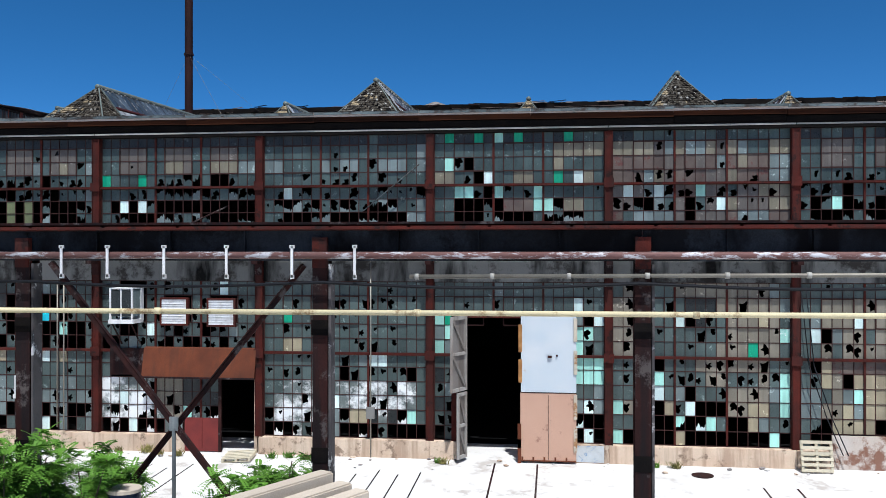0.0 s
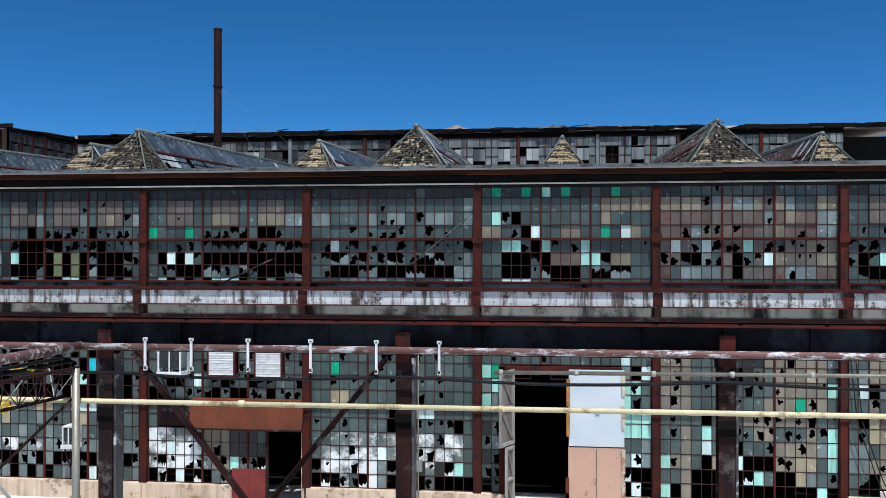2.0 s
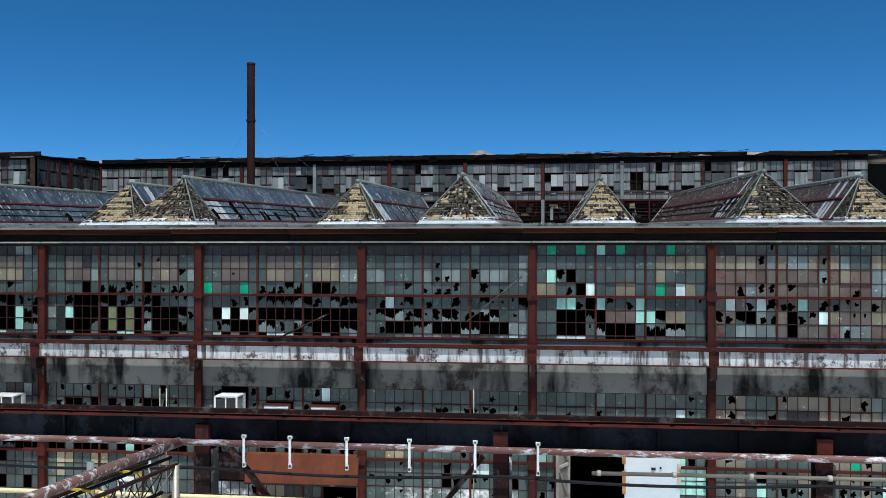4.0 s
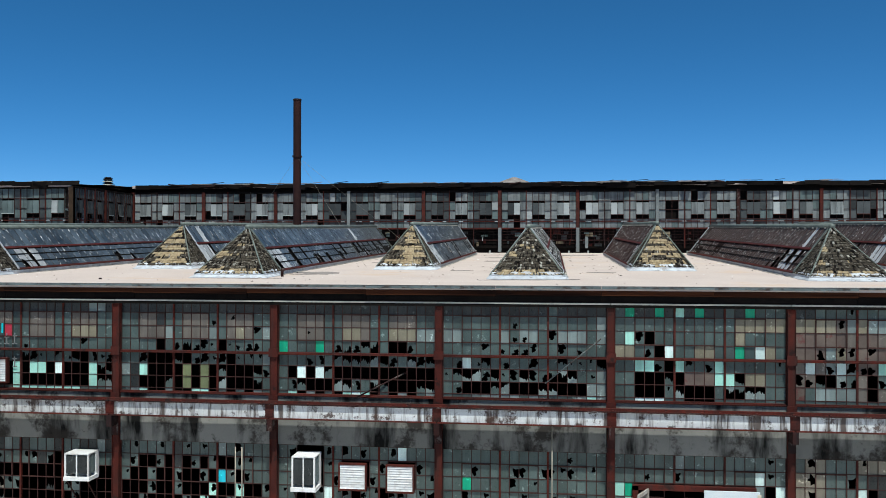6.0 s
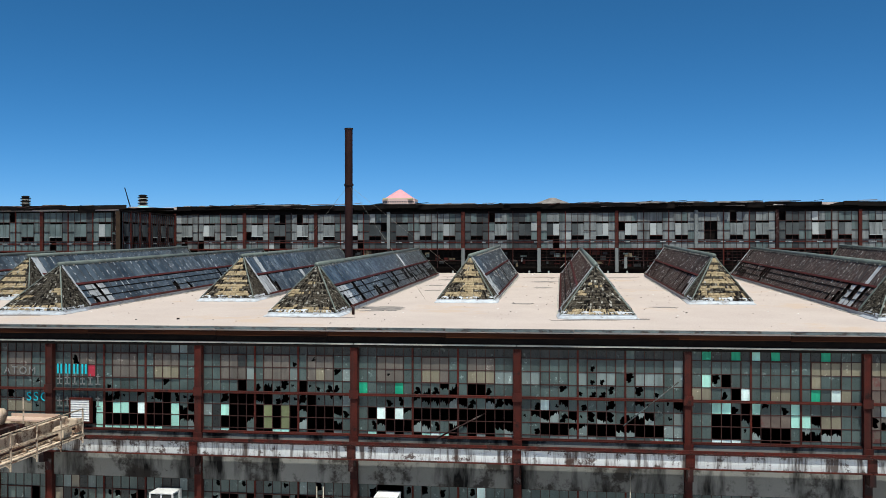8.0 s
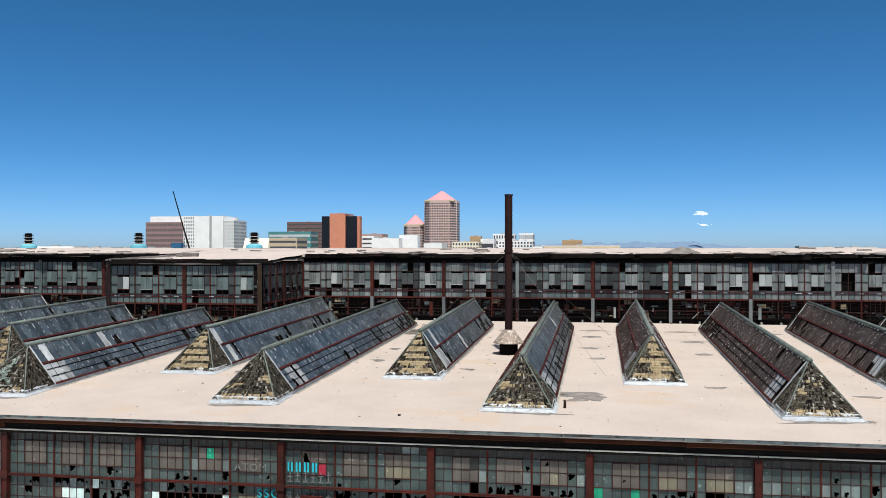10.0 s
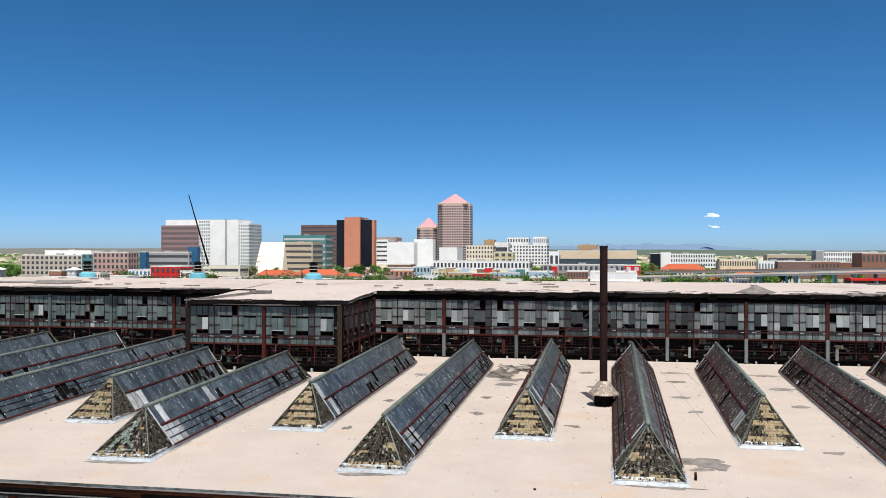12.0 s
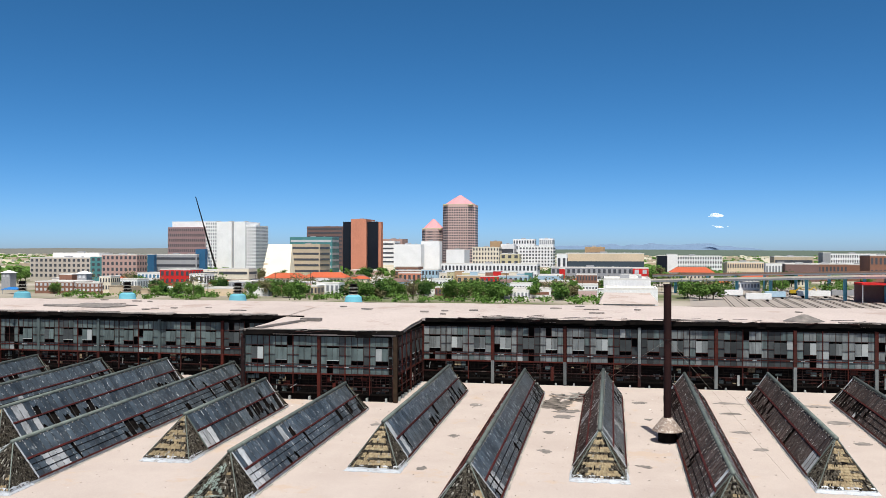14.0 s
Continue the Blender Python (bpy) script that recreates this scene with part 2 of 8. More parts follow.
def glass(name, colour, second, vary=0.2, rough=0.35):
    return surface(name, colour, second, rough, 0, 0.55, 0.85, streak=tuple(c * 2.0 + 0.02 for c in second), streak_amount=0.35, rust=tuple(min(0.8, c * 2.2 + 0.05) for c in colour), rust_amount=-0.45, rust_scale=3.5, bump=0.04, fine=25, vary=vary, spec=0.32, own=False)


PANES = {
    "g": glass("grey_dirty_glass", (0.072, 0.1, 0.095), (0.034, 0.05, 0.048), 0.22),
    "p": surface("whitewashed_glass", (0.1, 0.125, 0.12), (0.3, 0.33, 0.32), 0.6, 0, 1.6, 0.7, streak=(0.07, 0.085, 0.08), streak_amount=0.4, rust=(0.78, 0.8, 0.79), rust_amount=0.75, rust_scale=0.7, bump=0.06, vary=0.08, own=False),
    # dark glass: dirt, and the painted eaves' shade of the top row
    "d": glass("dark_dirt_and_shade_glass", (0.017, 0.022, 0.023), (0.008, 0.01, 0.011)),
    "n": glass("brown_dirty_glass", (0.21, 0.19, 0.145), (0.12, 0.108, 0.085), 0.15),
    "r": surface("red_peeling_glass", (0.125, 0.1, 0.083), (0.075, 0.052, 0.047), 0.5, 0, 1.5, 0.8, rust=(0.1, 0.035, 0.032), rust_amount=0.05, rust_scale=2.6, bump=0.05, vary=0.15, spec=0.25, own=False),
    "h": glass("dim_grey_glass", (0.06, 0.088, 0.084), (0.028, 0.042, 0.041), 0.22),
    "u": glass("dim_brown_glass", (0.118, 0.104, 0.089), (0.072, 0.064, 0.056), 0.14),
    "v": glass("dim_cream_glass", (0.205, 0.188, 0.132), (0.125, 0.113, 0.083), 0.17),
    "y": glass("cream_painted_glass", (0.36, 0.32, 0.21), (0.2, 0.165, 0.11), 0.15),
    "o": glass("olive_board", (0.15, 0.17, 0.08), (0.085, 0.1, 0.05), 0.15),
    "t": glass("pale_teal_glass", (0.36, 0.68, 0.58), (0.28, 0.54, 0.46), 0.15),
    "s": glass("soft_grey_glass", (0.17, 0.21, 0.205), (0.1, 0.128, 0.128), 0.2),
    "w": glass("white_board", (0.66, 0.8, 0.77), (0.46, 0.6, 0.57), 0.12, 0.6),
    "e": glass("emerald_panel", (0.01, 0.3, 0.17), (0.01, 0.22, 0.12), 0.15, 0.5),
    "c": glass("cyan_panel", (0.02, 0.4, 0.5), (0.02, 0.3, 0.4), 0.1, 0.5),
    "k": glass("red_panel", (0.45, 0.03, 0.06), (0.3, 0.02, 0.04), 0.1, 0.5),
}
CREAMPAINT = surface("cream_painted_steel", (0.62, 0.52, 0.4), (0.5, 0.38, 0.28), 0.65, 0, 1.2, 0.7, streak=(0.2, 0.1, 0.06), streak_amount=0.5, rust=(0.12, 0.06, 0.04), rust_amount=0.2)
WHITEMETAL = surface("white_painted_metal", (0.72, 0.73, 0.73), (0.55, 0.55, 0.54), 0.5, 0, 2, 0.5, streak=(0.3, 0.24, 0.2), streak_amount=0.3)
BLUEGREY = surface("blue_grey_door_paint", (0.55, 0.62, 0.67), (0.7, 0.71, 0.71), 0.6, 0, 0.8, 0.7, rust=(0.45, 0.36, 0.3), rust_amount=-0.42, rust_scale=1.2)
PINKDOOR = surface("salmon_door_paint", (0.66, 0.415, 0.3), (0.61, 0.37, 0.265), 0.7, 0, 0.9, 0.6, rust=(0.36, 0.2, 0.15), rust_amount=-0.5, rust_scale=1.5)
ORANGERUST = surface("orange_rust", (0.45, 0.23, 0.08), (0.13, 0.05, 0.02), 0.9, 0, 3, 0.8, bump=0.5)
REDDOOR = surface("faded_red_door", (0.2, 0.04, 0.035), (0.12, 0.03, 0.03), 0.7, 0, 1.5, 0.7)
HOOD = surface("rust_brown_hood", (0.15, 0.046, 0.022), (0.075, 0.026, 0.017), 0.8, 0.1, 0.9, 0.8, streak=(0.07, 0.03, 0.02), streak_amount=0.5)
LEAFFRAME = surface("pale_weathered_frame", (0.5, 0.48, 0.44), (0.33, 0.3, 0.27), 0.85, 0, 1.5, 0.7, streak=(0.16, 0.11, 0.08), streak_amount=0.5)
LEAFSHEET = surface("brown_grey_leaf_sheet", (0.2, 0.175, 0.155), (0.3, 0.28, 0.26), 0.85, 0, 0.9, 0.8, streak=(0.1, 0.075, 0.06), streak_amount=0.5)
GREYPAINT = surface("grey_painted_wood", (0.28, 0.28, 0.26), (0.18, 0.175, 0.165), 0.85, 0, 1.5, 0.7)
PALLETWOOD = surface("bleached_pallet_wood", (0.62, 0.56, 0.42), (0.48, 0.42, 0.3), 0.9, 0, 3, 0.7, stretch=(1, 1, 1))
MOTTLED = surface("mottled_red_white_pipe", (0.16, 0.09, 0.08), (0.1, 0.045, 0.042), 0.6, 0.1, 1.5, 0.7, rust=(0.5, 0.5, 0.52), rust_amount=0.25, rust_scale=5.5, stretch=(0.35, 1, 1))
YELLOWPIPE = surface("cream_yellow_pipe", (0.66, 0.58, 0.36), (0.5, 0.42, 0.26), 0.6, 0, 1.5, 0.6, rust=(0.25, 0.16, 0.08), rust_amount=0.12)
GREYPIPE = surface("galvanised_pipe", (0.3, 0.28, 0.23), (0.17, 0.15, 0.13), 0.5, 0.5, 2, 0.6)
BLACKCABLE = surface("black_cable", (0.012, 0.013, 0.016), None, 0.6, 0, 3, 0.5)
HAZARD = surface("yellow_paint", (0.6, 0.42, 0.04), (0.45, 0.3, 0.03), 0.6, 0, 2, 0.5)
PATCH = surface("dark_roof_patch", (0.16, 0.148, 0.14), (0.32, 0.285, 0.265), 0.9, 0, 1.5, 0.9, bump=0.4)
CURB = surface("silvery_curb_flashing", (0.5, 0.54, 0.59), (0.36, 0.39, 0.43), 0.6, 0.1, 2, 0.7, streak=(0.25, 0.22, 0.2), streak_amount=0.4, rust=(0.2, 0.19, 0.18), rust_amount=-0.1, rust_scale=3.0)
DARKSHINGLE = surface("dark_weathered_shingles", (0.036, 0.03, 0.023), (0.085, 0.068, 0.046), 0.95, 0, 4.0, 0.8, rust=(0.45, 0.43, 0.38), rust_amount=-0.08, rust_scale=5.5, bump=0.6, vary=0.3, stretch=(1, 1, 4))
SKYWHITE = surface("pale_replaced_glass", (0.42, 0.44, 0.46), (0.25, 0.27, 0.29), 0.4, 0, 1, 0.8, streak=(0.18, 0.19, 0.2), streak_amount=0.5, streak_size=(2, 2, 2), vary=0.3)
islands(DARKSHINGLE, [(0, (0.014, 0.013, 0.011)), (0.5, (0.05, 0.045, 0.037)), (0.82, (0.12, 0.11, 0.09)), (0.93, (0.03, 0.027, 0.024))])
islands(TANBOARD, [(0, (0.3, 0.235, 0.14)), (0.35, (0.4, 0.33, 0.21)), (0.7, (0.2, 0.15, 0.085)), (0.9, (0.09, 0.07, 0.045))])
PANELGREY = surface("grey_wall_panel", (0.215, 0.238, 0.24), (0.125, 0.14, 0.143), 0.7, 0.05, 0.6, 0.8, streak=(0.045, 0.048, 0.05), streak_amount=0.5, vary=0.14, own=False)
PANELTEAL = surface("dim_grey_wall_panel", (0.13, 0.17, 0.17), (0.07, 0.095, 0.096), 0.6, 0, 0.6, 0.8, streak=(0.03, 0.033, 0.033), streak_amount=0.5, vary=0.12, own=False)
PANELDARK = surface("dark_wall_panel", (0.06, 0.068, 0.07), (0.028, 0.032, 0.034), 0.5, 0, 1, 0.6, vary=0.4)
PANELPALE = surface("pale_wall_panel", (0.36, 0.39, 0.39), (0.26, 0.28, 0.285), 0.6, 0, 1, 0.6, vary=0.2)
BACKROOF = surface("pale_far_roof", (0.51, 0.44, 0.412), (0.43, 0.367, 0.34), 0.97, 0, 0.12, 0.8, rust=(0.36, 0.29, 0.26), rust_amount=0.02, rust_scale=0.22, bump=0.5, fine=6, vary=0)
TEALPAINT = surface("pale_blue_paint", (0.16, 0.45, 0.55), (0.1, 0.33, 0.42), 0.6, 0, 1, 0.5)
LEAF = surface("bright_green_leaves", (0.135, 0.29, 0.036), (0.065, 0.16, 0.022), 0.6, 0, 2, 0.6, bump=0, vary=0.2)
BARK = surface("grey_brown_bark", (0.12, 0.09, 0.07), (0.07, 0.05, 0.04), 0.9)
BLUETANK = surface("dark_blue_tank", (0.02, 0.035, 0.08), (0.03, 0.04, 0.06), 0.5, 0.1, 2, 0.6)
BEIGE = surface("beige_precast_concrete", (0.58, 0.5, 0.4), (0.48, 0.4, 0.32), 0.9, 0, 2, 0.5)
DRYGRASS = surface("dry_grass", (0.3, 0.26, 0.1), (0.2, 0.22, 0.06), 0.9, bump=0, vary=0.3)


def earth():
    """Pale concrete in the yard, dusty brown and green ground beyond the halls."""
    m = YARD.copy()
    m.name = "yard_and_town_ground"
    n, l = m.node_tree.nodes, m.node_tree.links
    out = n["Principled BSDF"]
    near = out.inputs["Base Color"].links[0].from_socket
    geo = n.new("ShaderNodeNewGeometry")
    xyz = n.new("ShaderNodeSeparateXYZ")
    l.new(geo.outputs["Position"], xyz.inputs[0])
    step = n.new("ShaderNodeMapRange")
    step.inputs[1].default_value, step.inputs[2].default_value = 66, 72
    l.new(xyz.outputs[1], step.inputs[0])
    t = n.new("ShaderNodeTexNoise")
    t.inputs["Scale"].default_value, t.inputs["Detail"].default_value = 0.012, 8
    l.new(geo.outputs["Position"], t.inputs["Vector"])
    ramp = n.new("ShaderNodeValToRGB")
    e = ramp.color_ramp.elements
    e[0].position, e[0].color = 0.38, (0.11, 0.13, 0.06, 1)
    e[1].position, e[1].color = 0.62, (0.4, 0.36, 0.305, 1)
    mid = e.new(0.5)
    mid.color = (0.27, 0.24, 0.19, 1)
    l.new(t.outputs[0], ramp.inputs[0])
    x = n.new("ShaderNodeMix")
    x.data_type = "RGBA"
    l.new(step.outputs[0], x.inputs[0])
    l.new(near, x.inputs[6])
    l.new(ramp.outputs[0], x.inputs[7])
    l.new(x.outputs[2], out.inputs["Base Color"])
    return m


EARTH = earth()

# the hall: front wall and roof
BAY = 6.1
FIRST, LAST = -9, 3          # bays of the front wall
WEST, EAST = FIRST * BAY, LAST * BAY
RIM = random.Random(3)


def roof_z(y):
    return 12.2 + 0.027 * y


ground = boxes("ground", [(-4800, 4800, -600, 4900, -0.5, 0.0)], EARTH)
tagged(ground, "bleached pale concrete yard and dusty ground", "ground", kind="structure")

roof = poly("roof", [(WEST - 60, -0.28, roof_z(-0.28)), (EAST + 12, -0.28, roof_z(-0.28)), (EAST + 12, 39.6, roof_z(39.6)), (WEST - 60, 39.6, roof_z(39.6)),
                     (WEST - 60, -0.28, 12.03), (EAST + 12, -0.28, 12.03), (EAST + 12, 39.6, 12.85), (WEST - 60, 39.6, 12.85)],
            [(0, 1, 2, 3), (7, 6, 5, 4), (0, 4, 5, 1), (1, 5, 6, 2), (2, 6, 7, 3), (3, 7, 4, 0)], ROOF)
tagged(roof, "flat pale pink gravel roof of the old hall", "roof", kind="structure")

wall = tagged(empty("wall_south"), "rusty steel and broken glass front wall of the hall", "wall", kind="structure")
# inner shell added to close the hall; its shade is in the colour
inside = tagged(empty("wall_inner"), "added inner walls of the empty hall, coloured shade-black", "wall", kind="structure")
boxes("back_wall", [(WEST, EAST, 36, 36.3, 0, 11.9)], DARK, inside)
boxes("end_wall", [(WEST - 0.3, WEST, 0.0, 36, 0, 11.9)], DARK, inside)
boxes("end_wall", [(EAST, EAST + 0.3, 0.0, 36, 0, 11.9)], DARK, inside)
boxes("inner_floor", [(WEST, EAST, 0.3, 2.6, 0.004, 0.19)], YARD, inside, "pale concrete floor where the sun reaches in")
# floor past the sun's reach, with the shade put into its colour
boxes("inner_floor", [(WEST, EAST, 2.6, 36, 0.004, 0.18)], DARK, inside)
poly("apron", [(WEST, -5.0, 0.003), (EAST + 12, -5.0, 0.003), (EAST + 12, 0.29, 0.2), (WEST, 0.29, 0.2), (WEST, -5.0, 0.0), (EAST + 12, -5.0, 0.0), (EAST + 12, 0.29, 0.0), (WEST, 0.29, 0.0)],
     [(0, 1, 2, 3), (7, 6, 5, 4), (0, 4, 5, 1), (1, 5, 6, 2), (2, 6, 7, 3), (3, 7, 4, 0)], YARD, wall, "sunlit concrete apron rising to the wall")
ceiling = tagged(boxes("ceiling", [(WEST, EAST, 0.0, 36, 11.9, 12.0)], DARK), "underside of the hall roof, coloured shade-black", "ceiling", kind="structure")

for k in range(FIRST, LAST):
    a, b = BAY * k + 0.15, BAY * (k + 1) - 0.15
    a, b = BAY * k + 0.002, BAY * (k + 1) - 0.002
    cut = [(a, b)]
    if k == 0:
        cut = [(a, 0.95), (4.95, b)]
    if k == -2:
        cut = [(a, -8.85)]
    if k == 2:
        cut = [(a, 13.3)]
    for p, q in cut:
        boxes("plinth", [(p, q, -0.12, 0.28, 0, 0.8)], CONCRETE, wall, bevel=0.02)
    a, b = BAY * k + 0.15, BAY * (k + 1) - 0.15
    boxes("spandrel", [(a, b, 0.03, 0.28, 6.3, 8.07)], SPANDREL, wall)
    # the crane girder that runs along the wall, with its rail
    boxes("ledge_girder", [(BAY * k + 0.02, BAY * (k + 1) - 0.02, -0.5, -0.46, 7.36, 7.84)] + [(BAY * k + 0.5 + i * 1.02, BAY * k + 0.54 + i * 1.02, -0.53, -0.5, 7.36, 7.84) for i in range(6) if i % 3 == 0], WHITEPEEL, wall, "peeling white crane girder along the wall")
    boxes("girder_flange", [(BAY * k + 0.02, BAY * (k + 1) - 0.02, -0.6, -0.34, 7.32, 7.36)], RUST, wall)
    boxes("girder_flange", [(BAY * k + 0.02, BAY * (k + 1) - 0.02, -0.6, -0.34, 7.84, 7.875)], DARKRUST, wall)
    boxes("girder_splice", [(BAY * k - 0.16, BAY * k + 0.16, -0.535, -0.5, 7.37, 7.83)] + [(BAY * k - 0.13 + 0.065 * i, BAY * k - 0.11 + 0.065 * i, -0.55, -0.535, z, z + 0.02) for i in range(5) for z in (7.42, 7.52, 7.62, 7.72)], RUST, wall, "rusty riveted splice plate of the girder")
    for z0, z1 in ((9.59, 9.68), (8.075, 8.165)):
        boxes("belt", [(a, b, 0.02, 0.2, z0, z1), (a, b, -0.03, 0.02, z0 + 0.02, z0 + 0.05)], RUST, wall)
    boxes("belt", [(a, b, 0.02, 0.2, 3.72, 3.81)] if k != 0 else [(a, 0.75, 0.02, 0.2, 3.72, 3.81), (4.95, b, 0.02, 0.2, 3.72, 3.81)], RUST, wall)
    boxes("soffit", [(BAY * k, BAY * (k + 1), -0.12, 0.25, 11.43, 11.5)], SOOTSHADE, wall)
    boxes("soffit_board", [(BAY * k, BAY * (k + 1), -0.09, 0.2, 11.68, 11.72), (BAY * k, BAY * (k + 1), -0.05, -0.01, 11.5, 11.68)], SOOTSHADE, wall)
for k in range(FIRST, LAST + 1):
    x = BAY * k
    rows = [(x - 0.135, x - 0.115, -0.1, 0.26, 0.8, 11.42), (x + 0.115, x + 0.135, -0.1, 0.26, 0.8, 11.42), (x - 0.115, x + 0.115, -0.06, 0.22, 0.8, 11.42)]
    rows += [(x - 0.17, x + 0.17, -0.13, -0.1, z - 0.16, z + 0.16) for z in (9.67, 7.95, 3.74)]
    boxes("column", rows, RUST, wall)
    boxes("girder_bracket", [(x - 0.1, x + 0.1, -0.6, -0.13, 6.9, 7.32), (x - 0.13, x + 0.13, -0.13, -0.1, 6.5, 7.32)], DARKRUST, wall)
boxes("crane_rail", [(WEST, EAST, -0.49, -0.43, 7.875, 7.97), (WEST, EAST, -0.52, -0.4, 7.875, 7.9)] + [(WEST + 0.3 + i * 0.6, WEST + 0.38 + i * 0.6, -0.58, -0.34, 7.875, 7.915) for i in range(int((EAST - WEST) / 0.6))], RUST, wall, "rusty crane rail held by clips")

# eaves: fascia boards of uneven length, a metal edge and a pale strip
x = WEST - 60
while x < EAST + 12:
    n = RIM.uniform(3.2, 5.2)
    dz, dy = RIM.uniform(-0.025, 0.02), RIM.uniform(-0.015, 0.02)
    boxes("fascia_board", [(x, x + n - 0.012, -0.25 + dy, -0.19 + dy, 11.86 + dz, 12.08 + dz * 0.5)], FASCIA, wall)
    # recessed lower board, mostly black to paint the shadow gap below the fascia
    boxes("fascia_board", [(x, x + n - 0.012, -0.13, -0.09, 11.66 + dz, 11.84 + dz)], SOOTSHADE if RIM.random() < 0.75 else FASCIA, wall)
    if RIM.random() < 0.97:
        boxes("roof_edge", [(x, x + n - 0.02, -0.34 + dy, -0.285, 12.1 + dz, 12.165 + dz * 0.4), (x, x + n - 0.02, -0.32, -0.1, 12.175, 12.19 + dz * 0.2)], ZINC, wall)
    x += n
for k in range(FIRST - 9, LAST + 2):
    boxes("eaves_strip", [(BAY * k, BAY * (k + 1) - 0.03, -0.12, -0.07, 11.53, 11.585)], PALE, wall)

# the glazing of the front wall
rng = random.Random(7)
COLS, PW = 17, (BAY - 0.3) / 17
UPPER_ROWS = [0.485] * 4 + [0.452] * 3 + [0.13]
LOWER_ROWS = [0.4964] * 11


def pane_meshes(w, h):
    """Whole, holed and shattered panes of one size."""
    def solid(polys, t=0.008):
        bm = bmesh.new()
        for p in polys:
            bm.faces.new([bm.verts.new((x, 0, z)) for x, z in p])
        r = bmesh.ops.extrude_face_region(bm, geom=bm.faces[:])
        bmesh.ops.translate(bm, verts=[g for g in r["geom"] if isinstance(g, bmesh.types.BMVert)], vec=(0, t, 0))
        bmesh.ops.recalc_face_normals(bm, faces=bm.faces[:])
        me = bpy.data.meshes.new("pane")
        bm.to_mesh(me)
        bm.free()
        return me

    a, b = w / 2, h / 2
    whole = solid([[(-a, -b), (a, -b), (a, b), (-a, b)]])
    holed, shards = [], []
    for n in range(14):
        # an uneven round hole, knocked out anywhere in the pane
        cx, cz = rng.uniform(-0.6, 0.6) * a, rng.uniform(-0.6, 0.6) * b
        size = rng.uniform(0.045, 0.1) if n < 6 else rng.uniform(0.1, 0.16)
        wave = [(rng.uniform(0.08, 0.3), q, rng.uniform(0, 6.28)) for q in (2, 3, 5)]
        steps = sorted([i * math.tau / 15 - math.pi for i in range(15)] + [math.atan2(z - cz, x - cx) for x, z in ((a, b), (-a, b), (a, -b), (-a, -b))])
        out, hole = [], []
        for ang in steps:
            u, v = math.cos(ang), math.sin(ang)
            far = min((a - cx if u > 0 else -a - cx) / u if abs(u) > 1e-6 else 9, (b - cz if v > 0 else -b - cz) / v if abs(v) > 1e-6 else 9)
            rad = size * (1 + sum(k * math.sin(q * ang + f) for k, q, f in wave)) * rng.uniform(0.82, 1.17) * (1.25 if abs(v) > abs(u) else 1)
            out.append((cx + u * far, cz + v * far))
            hole.append((cx + u * min(rad, far * 0.985), cz + v * min(rad, far * 0.985)))
        m = len(steps)
        holed.append(solid([[out[i], out[(i + 1) % m], hole[(i + 1) % m], hole[i]] for i in range(m)]))
    for n in range(6):
        # what is left of a pane, standing in one side of its frame
        cut, tilt = rng.uniform(-0.5, 0.3) * b, rng.uniform(-0.8, 0.8)
        top = [(a - i * a / 4, max(-b + 0.01, min(b, cut + tilt * (a - i * a / 4) + rng.choice((-0.08, -0.05, 0.0, 0.02, 0.07)) * 1.1))) for i in range(9)]
        up = rng.choice((1, 1, -1))
        shards.append(solid([[(x, z * up) for x, z in [(-a, -b), (a, -b)] + top]]))
    return whole, holed, shards


MESHES = {}


def pane_mesh(kind, shape, w, h):
    key = (round(w, 2), round(h, 2))
    if key not in MESHES:
        MESHES[key] = (pane_meshes(w, h), {})
    (whole, holed, shards), made = MESHES[key]
    base = whole if shape == 0 else holed[shape - 1] if shape <= len(holed) else shards[(shape - 15) % len(shards)]
    if (kind, shape) not in made:
        me = base.copy()
        me.materials.clear()
        me.materials.append(PANES[kind])
        made[kind, shape] = me
    return made[kind, shape]


